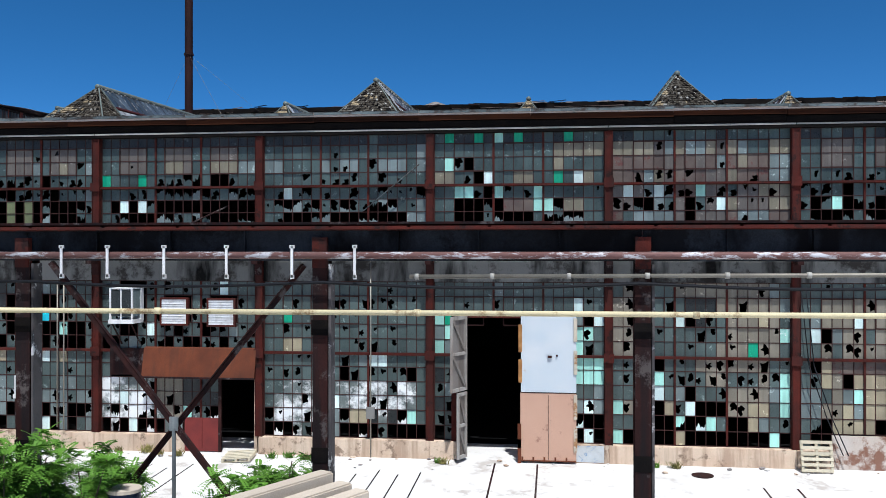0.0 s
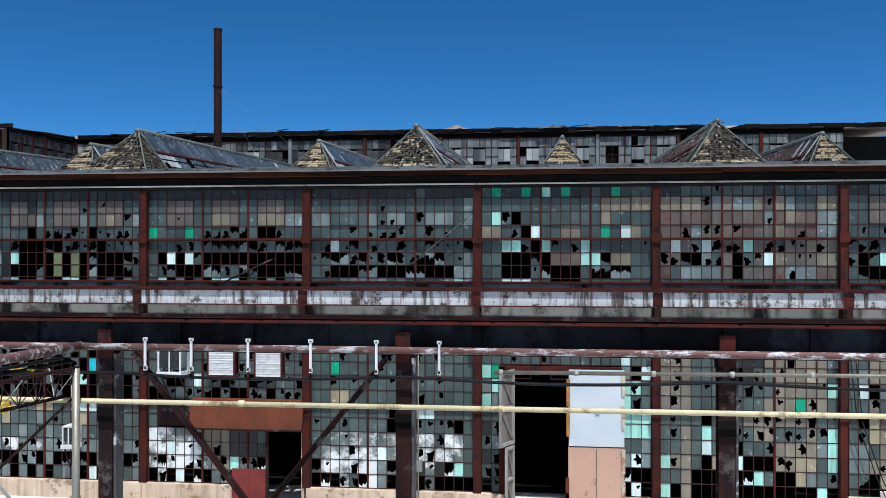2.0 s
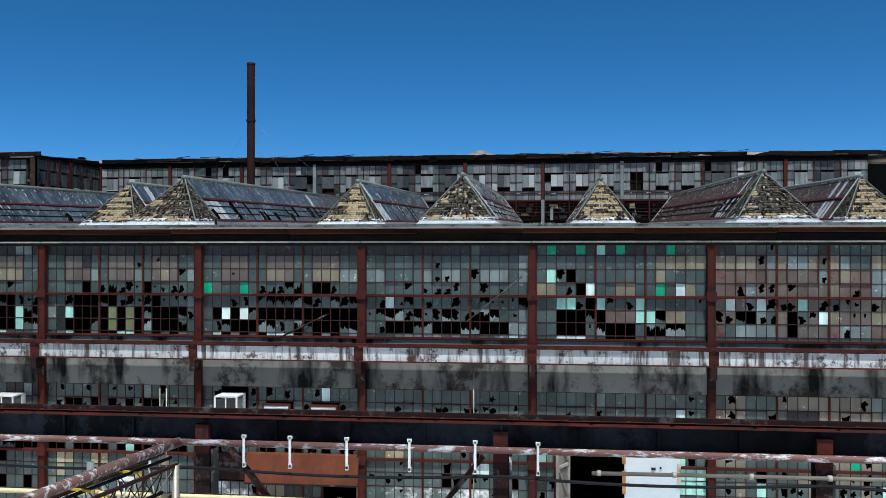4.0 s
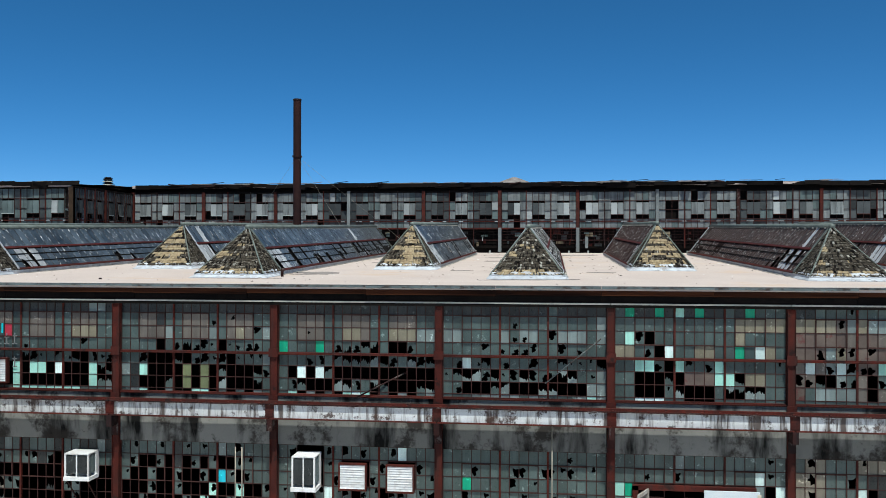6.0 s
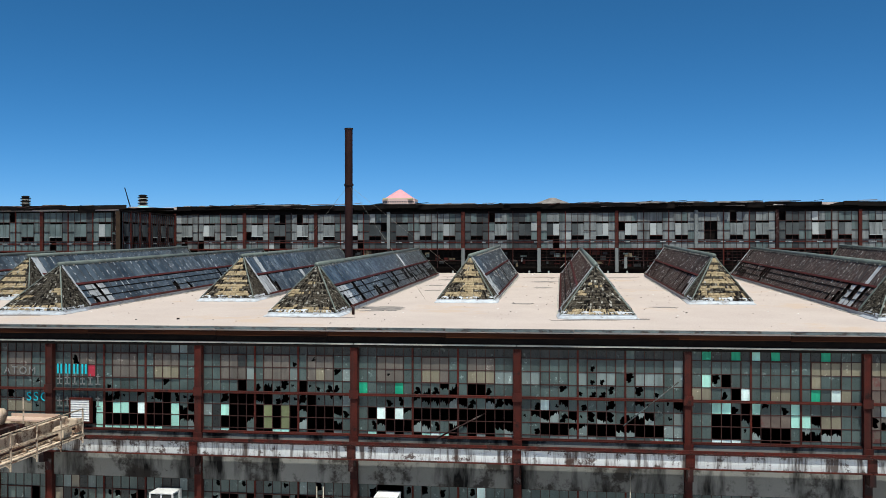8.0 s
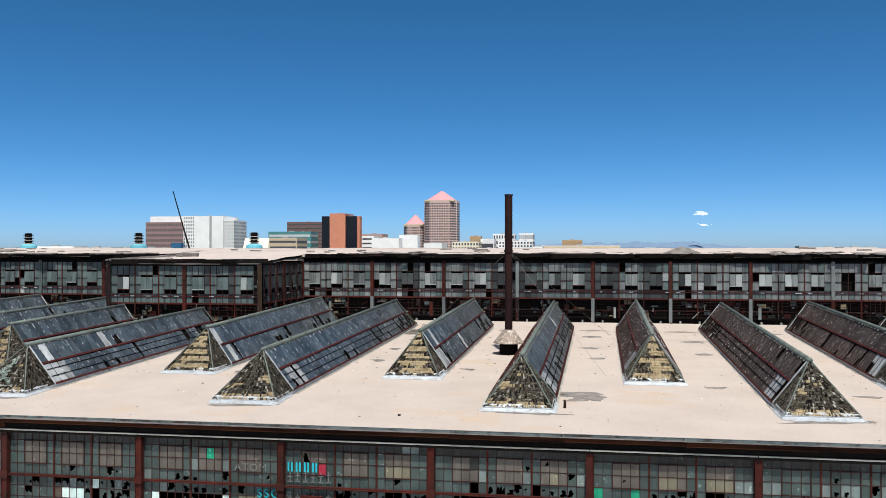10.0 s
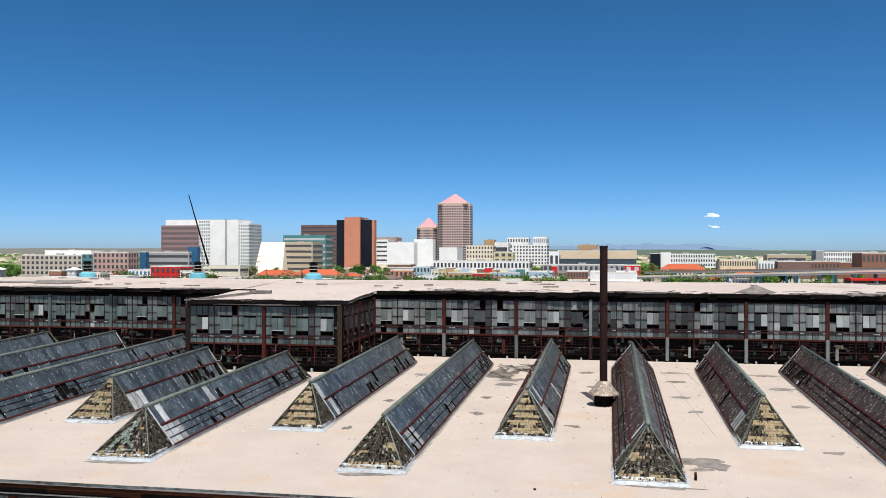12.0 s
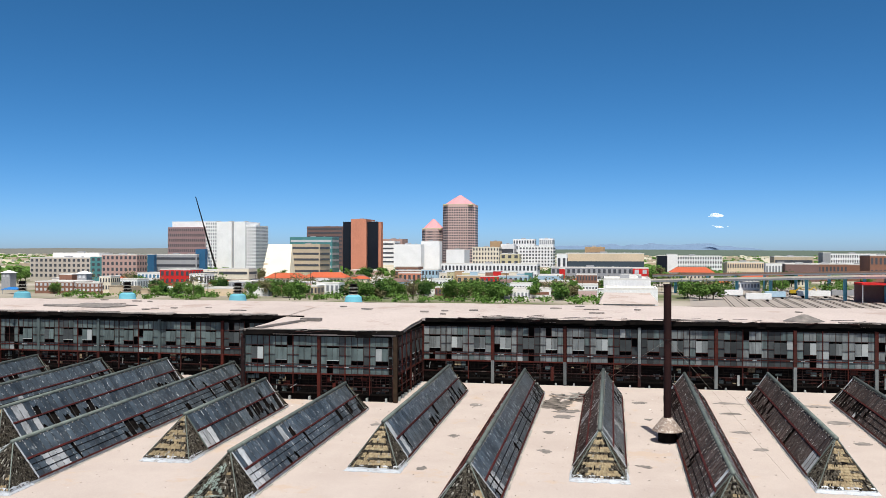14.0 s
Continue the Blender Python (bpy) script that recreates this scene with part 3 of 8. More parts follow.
def glazing(name, xa, z_top, heights, pick, skip, vents, label, apart=99):
    """A steel window of one bay. pick(row, col): glass letter and state; skip(x, z): where there is no glazing."""
    edge = [z_top]
    for h in heights:
        edge.append(edge[-1] - h)
    rows, z_low = len(heights), edge[-1]
    win = tagged(empty(name, (xa, 0.14, z_low)), label, "window", "windows of the front wall", "structure")
    rest, bars = [], []
    at = lambda x, z: not skip(x, z)
    for c in range(COLS + 1):
        x = xa + 0.15 + c * PW
        for r in range(rows):
            z = (edge[r] + edge[r + 1]) / 2
            if at(x - 0.02, z) or at(x + 0.02, z):
                bars.append((x - 0.012 - xa, x + 0.012 - xa, -0.02, 0.02, edge[r + 1] - z_low, edge[r] - z_low))
    for r in range(rows + 1):
        z = edge[r]
        for c in range(COLS):
            x = xa + 0.15 + c * PW
            if at(x + PW / 2, z - 0.03) or at(x + PW / 2, z + 0.03):
                bars.append((x - xa, x + PW - xa, -0.018, 0.016, z - 0.013 - z_low, z + 0.013 - z_low))
    tagged(boxes("glazing_lattice", bars, BARS, win), kind="stuff")
    for c in (6, 11):
        x = 0.15 + c * PW
        zz = [r for r in range(rows) if at(xa + x, (edge[r] + edge[r + 1]) / 2)]
        if zz:
            boxes("mullion", [(x - 0.035, x + 0.035, -0.05, 0.04, edge[max(zz) + 1] - z_low, edge[min(zz)] - z_low)], RUST, win)
    for c0, c1, r0, r1 in vents:
        xs, ze = 0.15 + c0 * PW, edge[r0] - z_low
        xe, zs = 0.15 + c1 * PW, edge[r1] - z_low
        boxes("vent_sash", [(xs, xe, -0.05, -0.018, ze - 0.035, ze + 0.012), (xs, xe, -0.05, -0.018, zs - 0.012, zs + 0.03), (xs - 0.016, xs + 0.022, -0.05, -0.018, zs, ze), (xe - 0.022, xe + 0.016, -0.05, -0.018, zs, ze)], BARS, win)
    for r in range(rows):
        ph = heights[r]
        for c in range(COLS):
            x, z = xa + 0.15 + (c + 0.5) * PW, (edge[r] + edge[r + 1]) / 2
            if skip(x, z):
                continue
            kind, shape = pick(r, c)
            if kind == "m":
                continue
            if r >= apart:
                rest.append((x - xa - PW / 2 + 0.01, x - xa + PW / 2 - 0.01, -0.004, 0.004, z - z_low - ph / 2 + 0.01, z - z_low + ph / 2 - 0.01))
                continue
            child("pane", pane_mesh(kind, 0 if ph < 0.3 else shape, PW - 0.02, ph - 0.02), win, (x - xa, rng.uniform(-0.004, 0.004), z - z_low), (rng.gauss(0, 0.012), 0, rng.gauss(0, 0.015)))
    if rest:
        tagged(boxes("glass_field", rest, PANES["g"], win), kind="stuff")
    return win


def chance(table):
    """A letter by its weight."""
    total, v = sum(w for _, w in table), rng.random()
    for letter, w in table:
        v -= w / total
        if v <= 0:
            return letter
    return table[-1][0]


BROKEN = lambda: rng.randint(5, 19)
HOLED = lambda: rng.randint(1, 14)

# the upper panes, row by row: a letter for the glass, a capital for a holed pane, x and z for what is left of a dark or a pale one, a point for a missing one
VENTED = "hhuuuhhuuuhhuuuhh"
# top row of dark glass, painting the shadow of the eaves
EAVESHADE = "ddddddddddddddddd"
WHOLE = "hhhhhhhhhhhhhhhhh"
UPPER_PLAN = {
    2: ["ddhhdhhdhhdhhddhh", VENTED, VENTED, "hHhHHhHHhHhhHhHhh", "xXHh.hHH.xHhHHxhh", "H.xt.xX..HxhX..Hh", "hx..xhz..xhhx..zh", WHOLE],
    1: ["ddhhhHhhhhdhhhhhh", "vvvvUsvssvUvshhvv", "rrrrrurrurSrvrrss", "rrRsVUrRruuvrRrss", "uwuSwSRRtuUXUUvVv", "UUx.SXu.XUwvuUUvv", "rhssssu.uuurSssrr", WHOLE],
    0: ["heddedtdeddhdehhh", "hhhhhhhhhhhhvvvvv", "htX.hhhhhhhhvhhhh", "vvhH.whhvvhhehwvh", "hhttH.tHhXthhhhhH", "hh...x.rrrttxvvhh", "hh...Hz...hzxzzhh", "hhwwwhh...hhhhhhh"],
    -1: ["dddddddddddhddddd", "hhhhhhhHhhhhhhhhs", "sshhhhsHSshHssshs", "hhhhHhHHHHhhHhHhh", "hHwHxhHhhXhhxHHHx", "HxzzHxHHzHHxzzhHs", "hH...xz...zz...ss", "hhhssssshshhhhsts"],
    -2: [EAVESHADE, "hhuuuhhuuuhhuuuhh", "hhuUuhhvvuhhvvvss", "ehhhehHxHxxh..Hhh", "hhhHHhxxxxzxHhzHx", "h.w.wx...........", "hHx...zzHhzx...xz", "ht.s.h.twt.h.s.hz"],
    -3: [EAVESHADE, "hhuudhhuuuHhUuuhh", "hhuuushuuushuvuHs", "hhhh.hHxHHH.HHHHh", "hhH...x.HHHH.HHHs", "sdt....o.o.x...xH", "hd...x.o.o.z...xh", "hzt..s..tt.h.h.zh"],
    -4: ["ddddddddddddddssd", "hhUuuhhuuuhhuuuhh", "hhhhkhhuuuhhvvvhh", "hhhhhhHhhhhhhHhhh", "hhhhhhxXHhxHx.XHX", "hh...t.tt.w...txx", "hh...t........txz", "hhhhhtttttttthhhz"],
    -5: [EAVESHADE, "hhuuuhhueuhhuuuhh", "hhuuuhsuuushuuuhh", "shhhHHHhhhHhhhhHh", "hhsXhHHHhhHhHhhhh", "hw...xx...whvvvHh", "hh...xhhhhhhhhhhh", "htttttttttttthhhh"],
    -6: [EAVESHADE, VENTED, VENTED, "hhhhhhhhHhhhhHHhh", "hhHxhhxxsxHwHHsHh", "hhxhhhrwwwH.HHHxh", "hhhhhhhw.whhtHxxh", "hhhhhhh.tthxhttxh"],
}


def upper_pick(bay):
    plan = UPPER_PLAN.get(bay, UPPER_PLAN[-5])

    def pick(r, c):
        k = plan[r][c]
        if k == ".":
            return "m", 0
        if k in "xz":
            return ("h" if k == "x" else "s"), rng.randint(15, 20)
        if k == "X":
            return "h", rng.randint(7, 14)
        return k.lower(), HOLED() if k.isupper() else 0

    return pick


# the ground floor panes, row by row: a letter for the glass, a capital for a broken pane, a point for a missing one
LOWER_PLAN = {
    -3: ["gGggGgdGggGgsgGggg", "gG..G.d.G..G..GGgg", "G..G..G...G.cG.Ggg", "...G..G..G.T..T..G", "..G....G..T..G...G", "gyyggyygggywwgyggg", "gygggsgGgggygggGgg",
         "sggsgGsggsysggssgg", "sPpSSpsSPssSsSsGsS", "S..SS.s.S..S.SS..S", "gs.s.s.gs.s.w.s.gs"],
    -2: ["gGgggGgGggGggGwggg", "gggGGGggGgggGGGgGg", "gGgGggGggggGgGgggG", "GG..GwGG..GG.GGsGG", "..GsGGG.GG..GG.GGG", "gggggggggggggggggg", "gggggggggggggggggg",
         "pppppPnnnndddggggg", "ppwpPpnNnnddddgggg", "PPPpPPpnNPtPGPgggg", ".P.w.P.pS.PG.P.ggg"],
    -1: ["ggggggggggggggGggg", "gggGgggGGggGGGGgGg", "ggeggggGggGggggggg", "ggGgGgggGggGGgGggg", "ggyygggggyGGGgGggg", "gggGGgggGggswwgggg", "GgGGgggg.gGgGGGG.g",
         "ggpPpppppPppppGppg", "gpppPppwppppPPpppg", "GPppPppsPPyydPdPtg", ".P.PGPps.G.P.G...."],
    0: ["ggggggsgggggggggGg", "gggGggGggggggggwGg", "tegggggggggggggs.w", "stgggggggggggggtTg", "tsggggggggggggGtGg", "ggggggggggggggGttt", "dGgggggggggggGGttt",
        "Gsgggggggggggggggs", "dGgggggggggggggsWs", "GGggggggggggggdW..", ".Ggggggggggggg..W."],
    1: ["gNngggNnnnnnnnnNsg", "nNnggGgddDdnnNnnns", "nNngggw.dgGgNnnyng", "nNngGgggGgGgNnnnNt", "nNnggggGgGgnNneNng", "gGgg.gGgnNNNNnNNgG", "gGngtGGGGNNNgGGNGt",
        "ggngwgs.gwgGnnNnst", "tNng.yGw.s..NNyygt", "ggn...T.W.tg..ysgG", "t.n...y.........t."],
    2: ["ggGggggggngggggggg", "ggnnnnNnnnnNnnnnng", "gsnnnwnnsnnnngnnnn", "gw.snNgnnnwnnNnngg", "ggNgNNNnnnNNnnnngg", "g.yrrrrrrrrrrrrrrr", "gGyn.yyy.yyny.yynn",
        "ssgnstyynyyyysynyy", "ssnNysyytyyNyyyyny", "gG.yYyy.yyyYy.yyyy", "gG.yyyyyyyyyyyyyyy"],
}


def lower_pick(bay):
    plan = LOWER_PLAN.get(bay)

    def pick(r, c):
        if plan:
            k = plan[r][c if c < 9 else c + 1]
            if k == ".":
                return "m", 0
            return k.lower(), (rng.randint(3, 19) if r in (9, 10) else HOLED()) if k.isupper() else 0
        k = chance([("g", 5), ("d", 3), ("s", 1), ("n", 0.6)])
        if bay == -4 and 1 < r < 5:
            return ("m", 0) if rng.random() < 0.7 else (k, BROKEN())
        if rng.random() < (0.1, 0.3, 0.3, 0.4, 0.4, 0.3, 0.3, 0.4, 0.45, 0.6, 0.7)[r]:
            return ("m", 0) if rng.random() < (0.55 if r > 8 else 0.25) else (k, BROKEN() if r > 6 else HOLED())
        return k, 0

    return pick


def lower_skip(x, z):
    """Doors, hood, coolers and louvres take the place of panes."""
    if 0.75 < x < 4.95 and z < 5.05:
        return True
    if -7.6 < x < -6.2 and z < 2.95:
        return True
    if -11.7 < x < -6.2 and 2.9 < z < 3.86:
        return True
    if -8.9 < x < -7.55 and z < 1.4:
        return True
    if -11.35 < x < -10.35 and 4.75 < z < 6.1:
        return True
    if (-9.75 < x < -8.75 or -8.0 < x < -7.0) and 4.7 < z < 5.7:
        return True
    if x > 13.3 and z < 1.3:
        return True
    return False


VENTS = [(2, 5, 1, 3), (7, 10, 1, 3), (12, 15, 1, 3)]
number = 0
for k in range(FIRST, LAST):
    number += 1
    louvre = lambda x, z: -23.57 < x < -22.5 and 8.35 < z < 9.3
    glazing("window_%d" % number, BAY * k, 11.57, UPPER_ROWS, upper_pick(k), louvre, VENTS, "tall steel window of dirty broken panes with rusty mullions", 99 if k > -8 else 0)
for k in range(-5, LAST):
    number += 1
    glazing("window_%d" % number, BAY * k, 6.28, LOWER_ROWS, lower_pick(k), lower_skip, VENTS, "tall ground floor steel window with many broken panes", 99 if k > -4 else 5 if k == -4 else 0)

# doors, hood, coolers, louvres and marks on the front wall
STRAP = surface("peeling_cream_strap", (0.6, 0.55, 0.45), (0.4, 0.3, 0.2), 0.8, 0, 2.0, 0.7, rust=(0.3, 0.14, 0.05), rust_amount=0.45, rust_scale=2.4, bump=0.4)
# great door: two leaves, one slid aside, one folded out
door = tagged(empty("door_1", (4.03, -0.25, 0.2)), "tall steel door, grey above and salmon below, slid aside", "door", kind="structure")
boxes("upper_sheet", [(-0.88, 0.98, -0.05, 0.02, 2.37, 4.98)], BLUEGREY, door, "blue-grey upper half of the door", 0.008)
boxes("lower_sheet", [(-0.9, 0.98, -0.055, 0.02, 0.06, 2.37)], PINKDOOR, door, "faded salmon lower half of the door", 0.008)
boxes("seam", [(0.03, 0.05, -0.062, -0.05, 0.1, 2.3), (-0.88, 0.98, -0.064, -0.05, 2.355, 2.385)], DARKRUST, door)
for x, z in ((-0.9, 3.1), (-0.9, 4.2), (0.95, 4.5), (0.95, 3.4), (0.95, 1.9), (0.95, 0.8), (-0.93, 0.9), (-0.93, 0.3)):
    n = RIM.uniform(0.35, 0.5)
    boxes("edge_strap", [(x - 0.06, x + 0.06, -0.09, -0.05, z - n, z + n)], (ORANGERUST if z > 2.4 else HOOD) if x < 0 else STRAP, door, "rust-eaten edge strap")
boxes("hem", [(-0.86 + i * 0.37, -0.8 + i * 0.37, -0.066, -0.055, 0.07, 0.2) for i in range(5)] + [(-0.9, 0.98, -0.07, -0.055, 0.05, 0.09)], HOOD, door)
boxes("latch", [(0.02, 0.16, -0.11, -0.055, 3.55, 3.63), (0.3, 0.36, -0.09, -0.05, 3.6, 3.66)], DARKRUST, door)
boxes("door_frame", [(0.75, 0.95, -0.02, 0.25, 0, 5.2), (0.75, 4.95, -0.02, 0.25, 5.06, 5.24)], RUST, wall)
leaf = tagged(empty("door_2", (1.3, -0.1, 0.2)), "weathered grey braced door leaf standing open", "door", kind="structure")
leaf.rotation_euler = (0, 0, radians(65))
for z0, z1, inset in ((0.1, 2.35, 0.42), (2.4, 4.95, 0.0)):
    boxes("leaf_sheet", [(-1.05 + inset, -0.02, 0.03, 0.05, z0, z1)], LEAFSHEET, leaf)
    boxes("leaf_frame", [(-1.05 + inset, -0.95 + inset, -0.02, 0.03, z0, z1), (-0.12, -0.02, -0.02, 0.03, z0, z1), (-0.95 + inset, -0.12, -0.02, 0.03, z0, z0 + 0.12), (-0.95 + inset, -0.12, -0.02, 0.03, z1 - 0.12, z1), (-0.95 + inset, -0.12, -0.02, 0.03, (z0 + z1) / 2 - 0.05, (z0 + z1) / 2 + 0.05)], LEAFFRAME, leaf)
    for za, zb in ((z0 + 0.12, (z0 + z1) / 2 - 0.05), ((z0 + z1) / 2 + 0.05, z1 - 0.12)):
        bar("brace", (-0.95 + inset, 0.0, zb), (-0.12, 0.0, za), 0.05, 0.09, LEAFSHEET, leaf)

boxes("paint_patch", [(4.98, 5.94, -0.126, -0.118, 0.22, 0.78)], surface("flaking_blue_white_paint", (0.62, 0.66, 0.68), (0.5, 0.48, 0.42), 0.8, 0, 2.0, 0.8, rust=(0.2, 0.32, 0.5), rust_amount=0.1, rust_scale=4.0), wall, "flaking blue and white paint on the plinth")

# small door beside the hood
side = tagged(empty("door_3", (-8.2, 0.05, 0.2)), "faded red half-glazed door leaf with broken glass above", "door", kind="structure")
boxes("door_leaf", [(-0.66, 0.62, -0.05, 0.0, 0.02, 1.2), (-0.02, 0.0, -0.07, -0.05, 0.05, 1.18)], REDDOOR, side)
boxes("door_post", [(0.6, 0.7, -0.08, 0.05, 0, 2.6)], DARKRUST, side)
boxes("door_post", [(1.92, 2.02, -0.08, 0.05, 0, 2.6)], CONCRETE, side)
hood = tagged(empty("door_hood", (-8.28, 0, 2.84)), "rust-brown sheet metal hood over the small door", "hood")
poly("hood_face", [(-2.05, -0.12, 1.05), (2.1, -0.12, 1.05), (2.1, -0.36, 0.03), (-2.05, -0.36, 0.03), (-2.05, 0.06, 1.08), (2.1, 0.06, 1.08), (2.1, -0.33, 0.02), (-2.05, -0.33, 0.02)],
     [(3, 2, 1, 0), (4, 5, 6, 7), (0, 1, 5, 4), (1, 2, 6, 5), (2, 3, 7, 6), (3, 0, 4, 7)], HOOD, hood)
poly("hood_cheek", [(-2.05, 0.02, 1.05), (-2.05, -0.34, 0.04), (-2.05, 0.02, 0.04), (-2.02, 0.02, 1.05), (-2.02, -0.34, 0.04), (-2.02, 0.02, 0.04)], [(0, 2, 1), (3, 4, 5), (0, 1, 4, 3), (1, 2, 5, 4), (2, 0, 3, 5)], DARKRUST, hood)
boxes("hood_lip", [(-2.06, 2.11, -0.385, -0.345, 0.0, 0.06)], DARKRUST, hood)
# darker rust tone here paints the shadow beside the hood
boxes("side_sheet", [(-3.4, -2.07, 0.0, 0.05, 0.05, 1.02)], DARKRUST, hood, "flat rusty sheet beside the hood, darkened for shadow")


def cooler(name, x, z, w, h, d, label, braced=True):
    c = tagged(empty(name, (x, 0.0, z)), label, "cooler", "coolers on the front wall")
    t = 0.06
    cabinet = boxes("cabinet", [(-w / 2, w / 2, -0.1, 0.1, 0, h), (-w / 2, w / 2, -d, -0.1, h - 0.05, h), (-w / 2, w / 2, -d, -0.1, 0, 0.06)], WHITEMETAL, c, bevel=0.008)
    for sx in (-1, 1):
        for y in (-d, -0.16):
            boxes("corner_post", [(sx * w / 2 - (t if sx > 0 else 0), sx * w / 2 + (0 if sx > 0 else t), y, y + t, 0.05, h - 0.05)], WHITEMETAL, c)
    boxes("middle_post", [(-0.02, 0.02, -d, -d + 0.04, 0.05, h - 0.05)], WHITEMETAL, c)
    # dark front sheet paints the shaded hollow of the open cabinet
    boxes("filter_pad", [(-w / 2 + t, w / 2 - t, -d + 0.03, -d + 0.045, 0.2, h - 0.1)], PANES["d"], cabinet, "dark sheet for the shaded hollow inside")
    boxes("filter_pad", [(w / 2 - 0.03, w / 2 - 0.015, -d + t, -0.16, 0.2, h - 0.1)], PANES["s"], cabinet)
    boxes("filter_pad", [(-w / 2 + 0.015, -w / 2 + 0.03, -d + t, -0.16, 0.2, h - 0.1)], PANES["s"], cabinet)
    boxes("base_tray", [(-w / 2 - 0.03, w / 2 + 0.03, -d - 0.03, 0, -0.06, 0.08)], WHITEMETAL, c)
    if braced:
        for sx in (-1, 1):
            bar("bracket", (sx * (w / 2 - 0.08), -d + 0.05, -0.05), (sx * (w / 2 - 0.08), 0.0, -0.85), 0.04, 0.04, DARKRUST, c)
    return c


cooler("swamp_cooler", -10.87, 4.86, 0.86, 1.2, 0.8, "white metal evaporative cooler with an open dark front")
cooler("swamp_cooler", -19.5, 4.95, 0.95, 0.95, 0.7, "weathered pale evaporative cooler on steel brackets")
cooler("swamp_cooler", -14.85, 2.1, 0.5, 0.76, 0.45, "small white window cooler hung on the wall")


def louvre_panel(x, z, w, h):
    v = tagged(empty("louvre_vent", (x, 0.02, z)), "white slatted metal louvre in a rusty frame", "louvre", "louvres on the front wall")
    boxes("frame", [(-w / 2 - 0.06, -w / 2, -0.08, 0.1, -0.06, h + 0.06), (w / 2, w / 2 + 0.06, -0.08, 0.1, -0.06, h + 0.06), (-w / 2, w / 2, -0.08, 0.1, -0.06, 0), (-w / 2, w / 2, -0.08, 0.1, h, h + 0.06)], RUST, v)
    boxes("backing", [(-w / 2, w / 2, 0.06, 0.09, 0, h)], GREYPAINT, v)
    n = max(5, round(h / 0.09))
    me = None
    for i in range(n):
        z0 = (i + 0.15) * h / n
        s = poly("slat", [(-w / 2, -0.07, 0), (w / 2, -0.07, 0), (w / 2, -0.035, h / n * 0.95), (-w / 2, -0.035, h / n * 0.95), (-w / 2, -0.05, 0), (w / 2, -0.05, 0), (w / 2, -0.02, h / n * 0.95), (-w / 2, -0.02, h / n * 0.95)],
                 [(0, 1, 2, 3), (7, 6, 5, 4), (0, 4, 5, 1), (3, 2, 6, 7), (0, 3, 7, 4), (1, 5, 6, 2)], WHITEMETAL, v) if me is None else child("slat", me, v, (0, 0, 0))
        me = s.data
        s.location = (0, 0, z0)


louvre_panel(-9.25, 4.75, 0.92, 0.88)
louvre_panel(-7.5, 4.72, 0.92, 0.9)
louvre_panel(-23.12, 8.4, 0.78, 0.85)

# rusted sheet at the east end, conduits and a leaning pole
sheet = tagged(boxes("patch_sheet", [(13.32, EAST, -0.06, 0.0, 0.15, 1.3)] + [(13.4 + i * 0.62, 13.415 + i * 0.62, -0.065, -0.06, 0.2, 1.3) for i in range(8)], surface("rust_streaked_sheet", (0.62, 0.56, 0.5), (0.5, 0.4, 0.32), 0.8, 0, 0.7, 0.8, rust=(0.2, 0.085, 0.05), rust_amount=0.35, rust_scale=0.9, vary=0)), "rust-streaked pale sheet metal patch on the wall", "sheet")
for x, z0, z1 in ((-2.05, 0.2, 7.3), (-13.6, 1.0, 6.2), (-13.35, 0.9, 6.2)):
    tagged(tube("conduit", [(x, -0.18, z0), (x, -0.18, z1)], 0.025, GREYPIPE), "thin galvanised conduit fixed upright on the wall", "pipe", "conduits on the wall")
for dx in (0.0, 0.16):
    tagged(tube("loose_cable", [(12.3 + dx, -0.2, 6.1), (12.55 + dx, -0.22, 3.6), (13.1 + dx, -0.25, 1.9), (13.6 + dx, -0.3, 0.7)], 0.018, BLACKCABLE, sides=8), "black cable hanging loose down the wall", "cable", "loose cables on the wall")
tagged(boxes("junction_box", [(-2.2, -1.9, -0.3, -0.16, 1.55, 1.95)], GREYPAINT, bevel=0.01), "small grey electrical box on a conduit", "box")
tagged(tube("leaning_pole", [(-2.3, -0.25, 8.75), (-0.35, -0.2, 10.35)], 0.022, ZINC), "thin grey pole leaning across the upper window", "pole")
tagged(tube("leaning_pole", [(-9.1, -0.2, 8.1), (-7.3, 0.3, 9.0)], 0.03, DARKRUST), "bent rusty strut inside the broken window", "pole")


def letters(name, text, size, place, mat, parent, label):
    c = bpy.data.curves.new(name, "FONT")
    c.body, c.size, c.extrude = text, size, 0.004
    c.space_character = 1.25
    ob = new(name, c)
    c.materials.append(mat)
    ob.location, ob.rotation_euler = place, (radians(90), 0, 0)
    ob.parent = parent
    ob["label"] = label
    return ob


CYANPAINT = surface("cyan_spray_paint", (0.03, 0.5, 0.6), (0.03, 0.4, 0.5), 0.6, vary=0)
FAINTPAINT = surface("faint_grey_paint", (0.2, 0.21, 0.21), (0.13, 0.14, 0.14), 0.7, vary=0)
tag_marks = tagged(empty("graffiti", (0, 0.1, 9)), "sprayed cyan and faint grey writing on the panes", "graffiti")
for i in range(4):
    x = -24.15 + i * 0.34
    boxes("paint_bar", [(x, x + 0.07, -0.01, 0.0, 1.24, 1.62), (x + 0.14, x + 0.21, -0.01, 0.0, 1.24, 1.62)], CYANPAINT, tag_marks)
letters("lettering", "SSG", 0.5, (-25.45, -0.005, 0.15), CYANPAINT, tag_marks, "cyan sprayed letters")
letters("lettering", "ATOM", 0.42, (-26.4, -0.005, 1.2), FAINTPAINT, tag_marks, "faint grey letters")
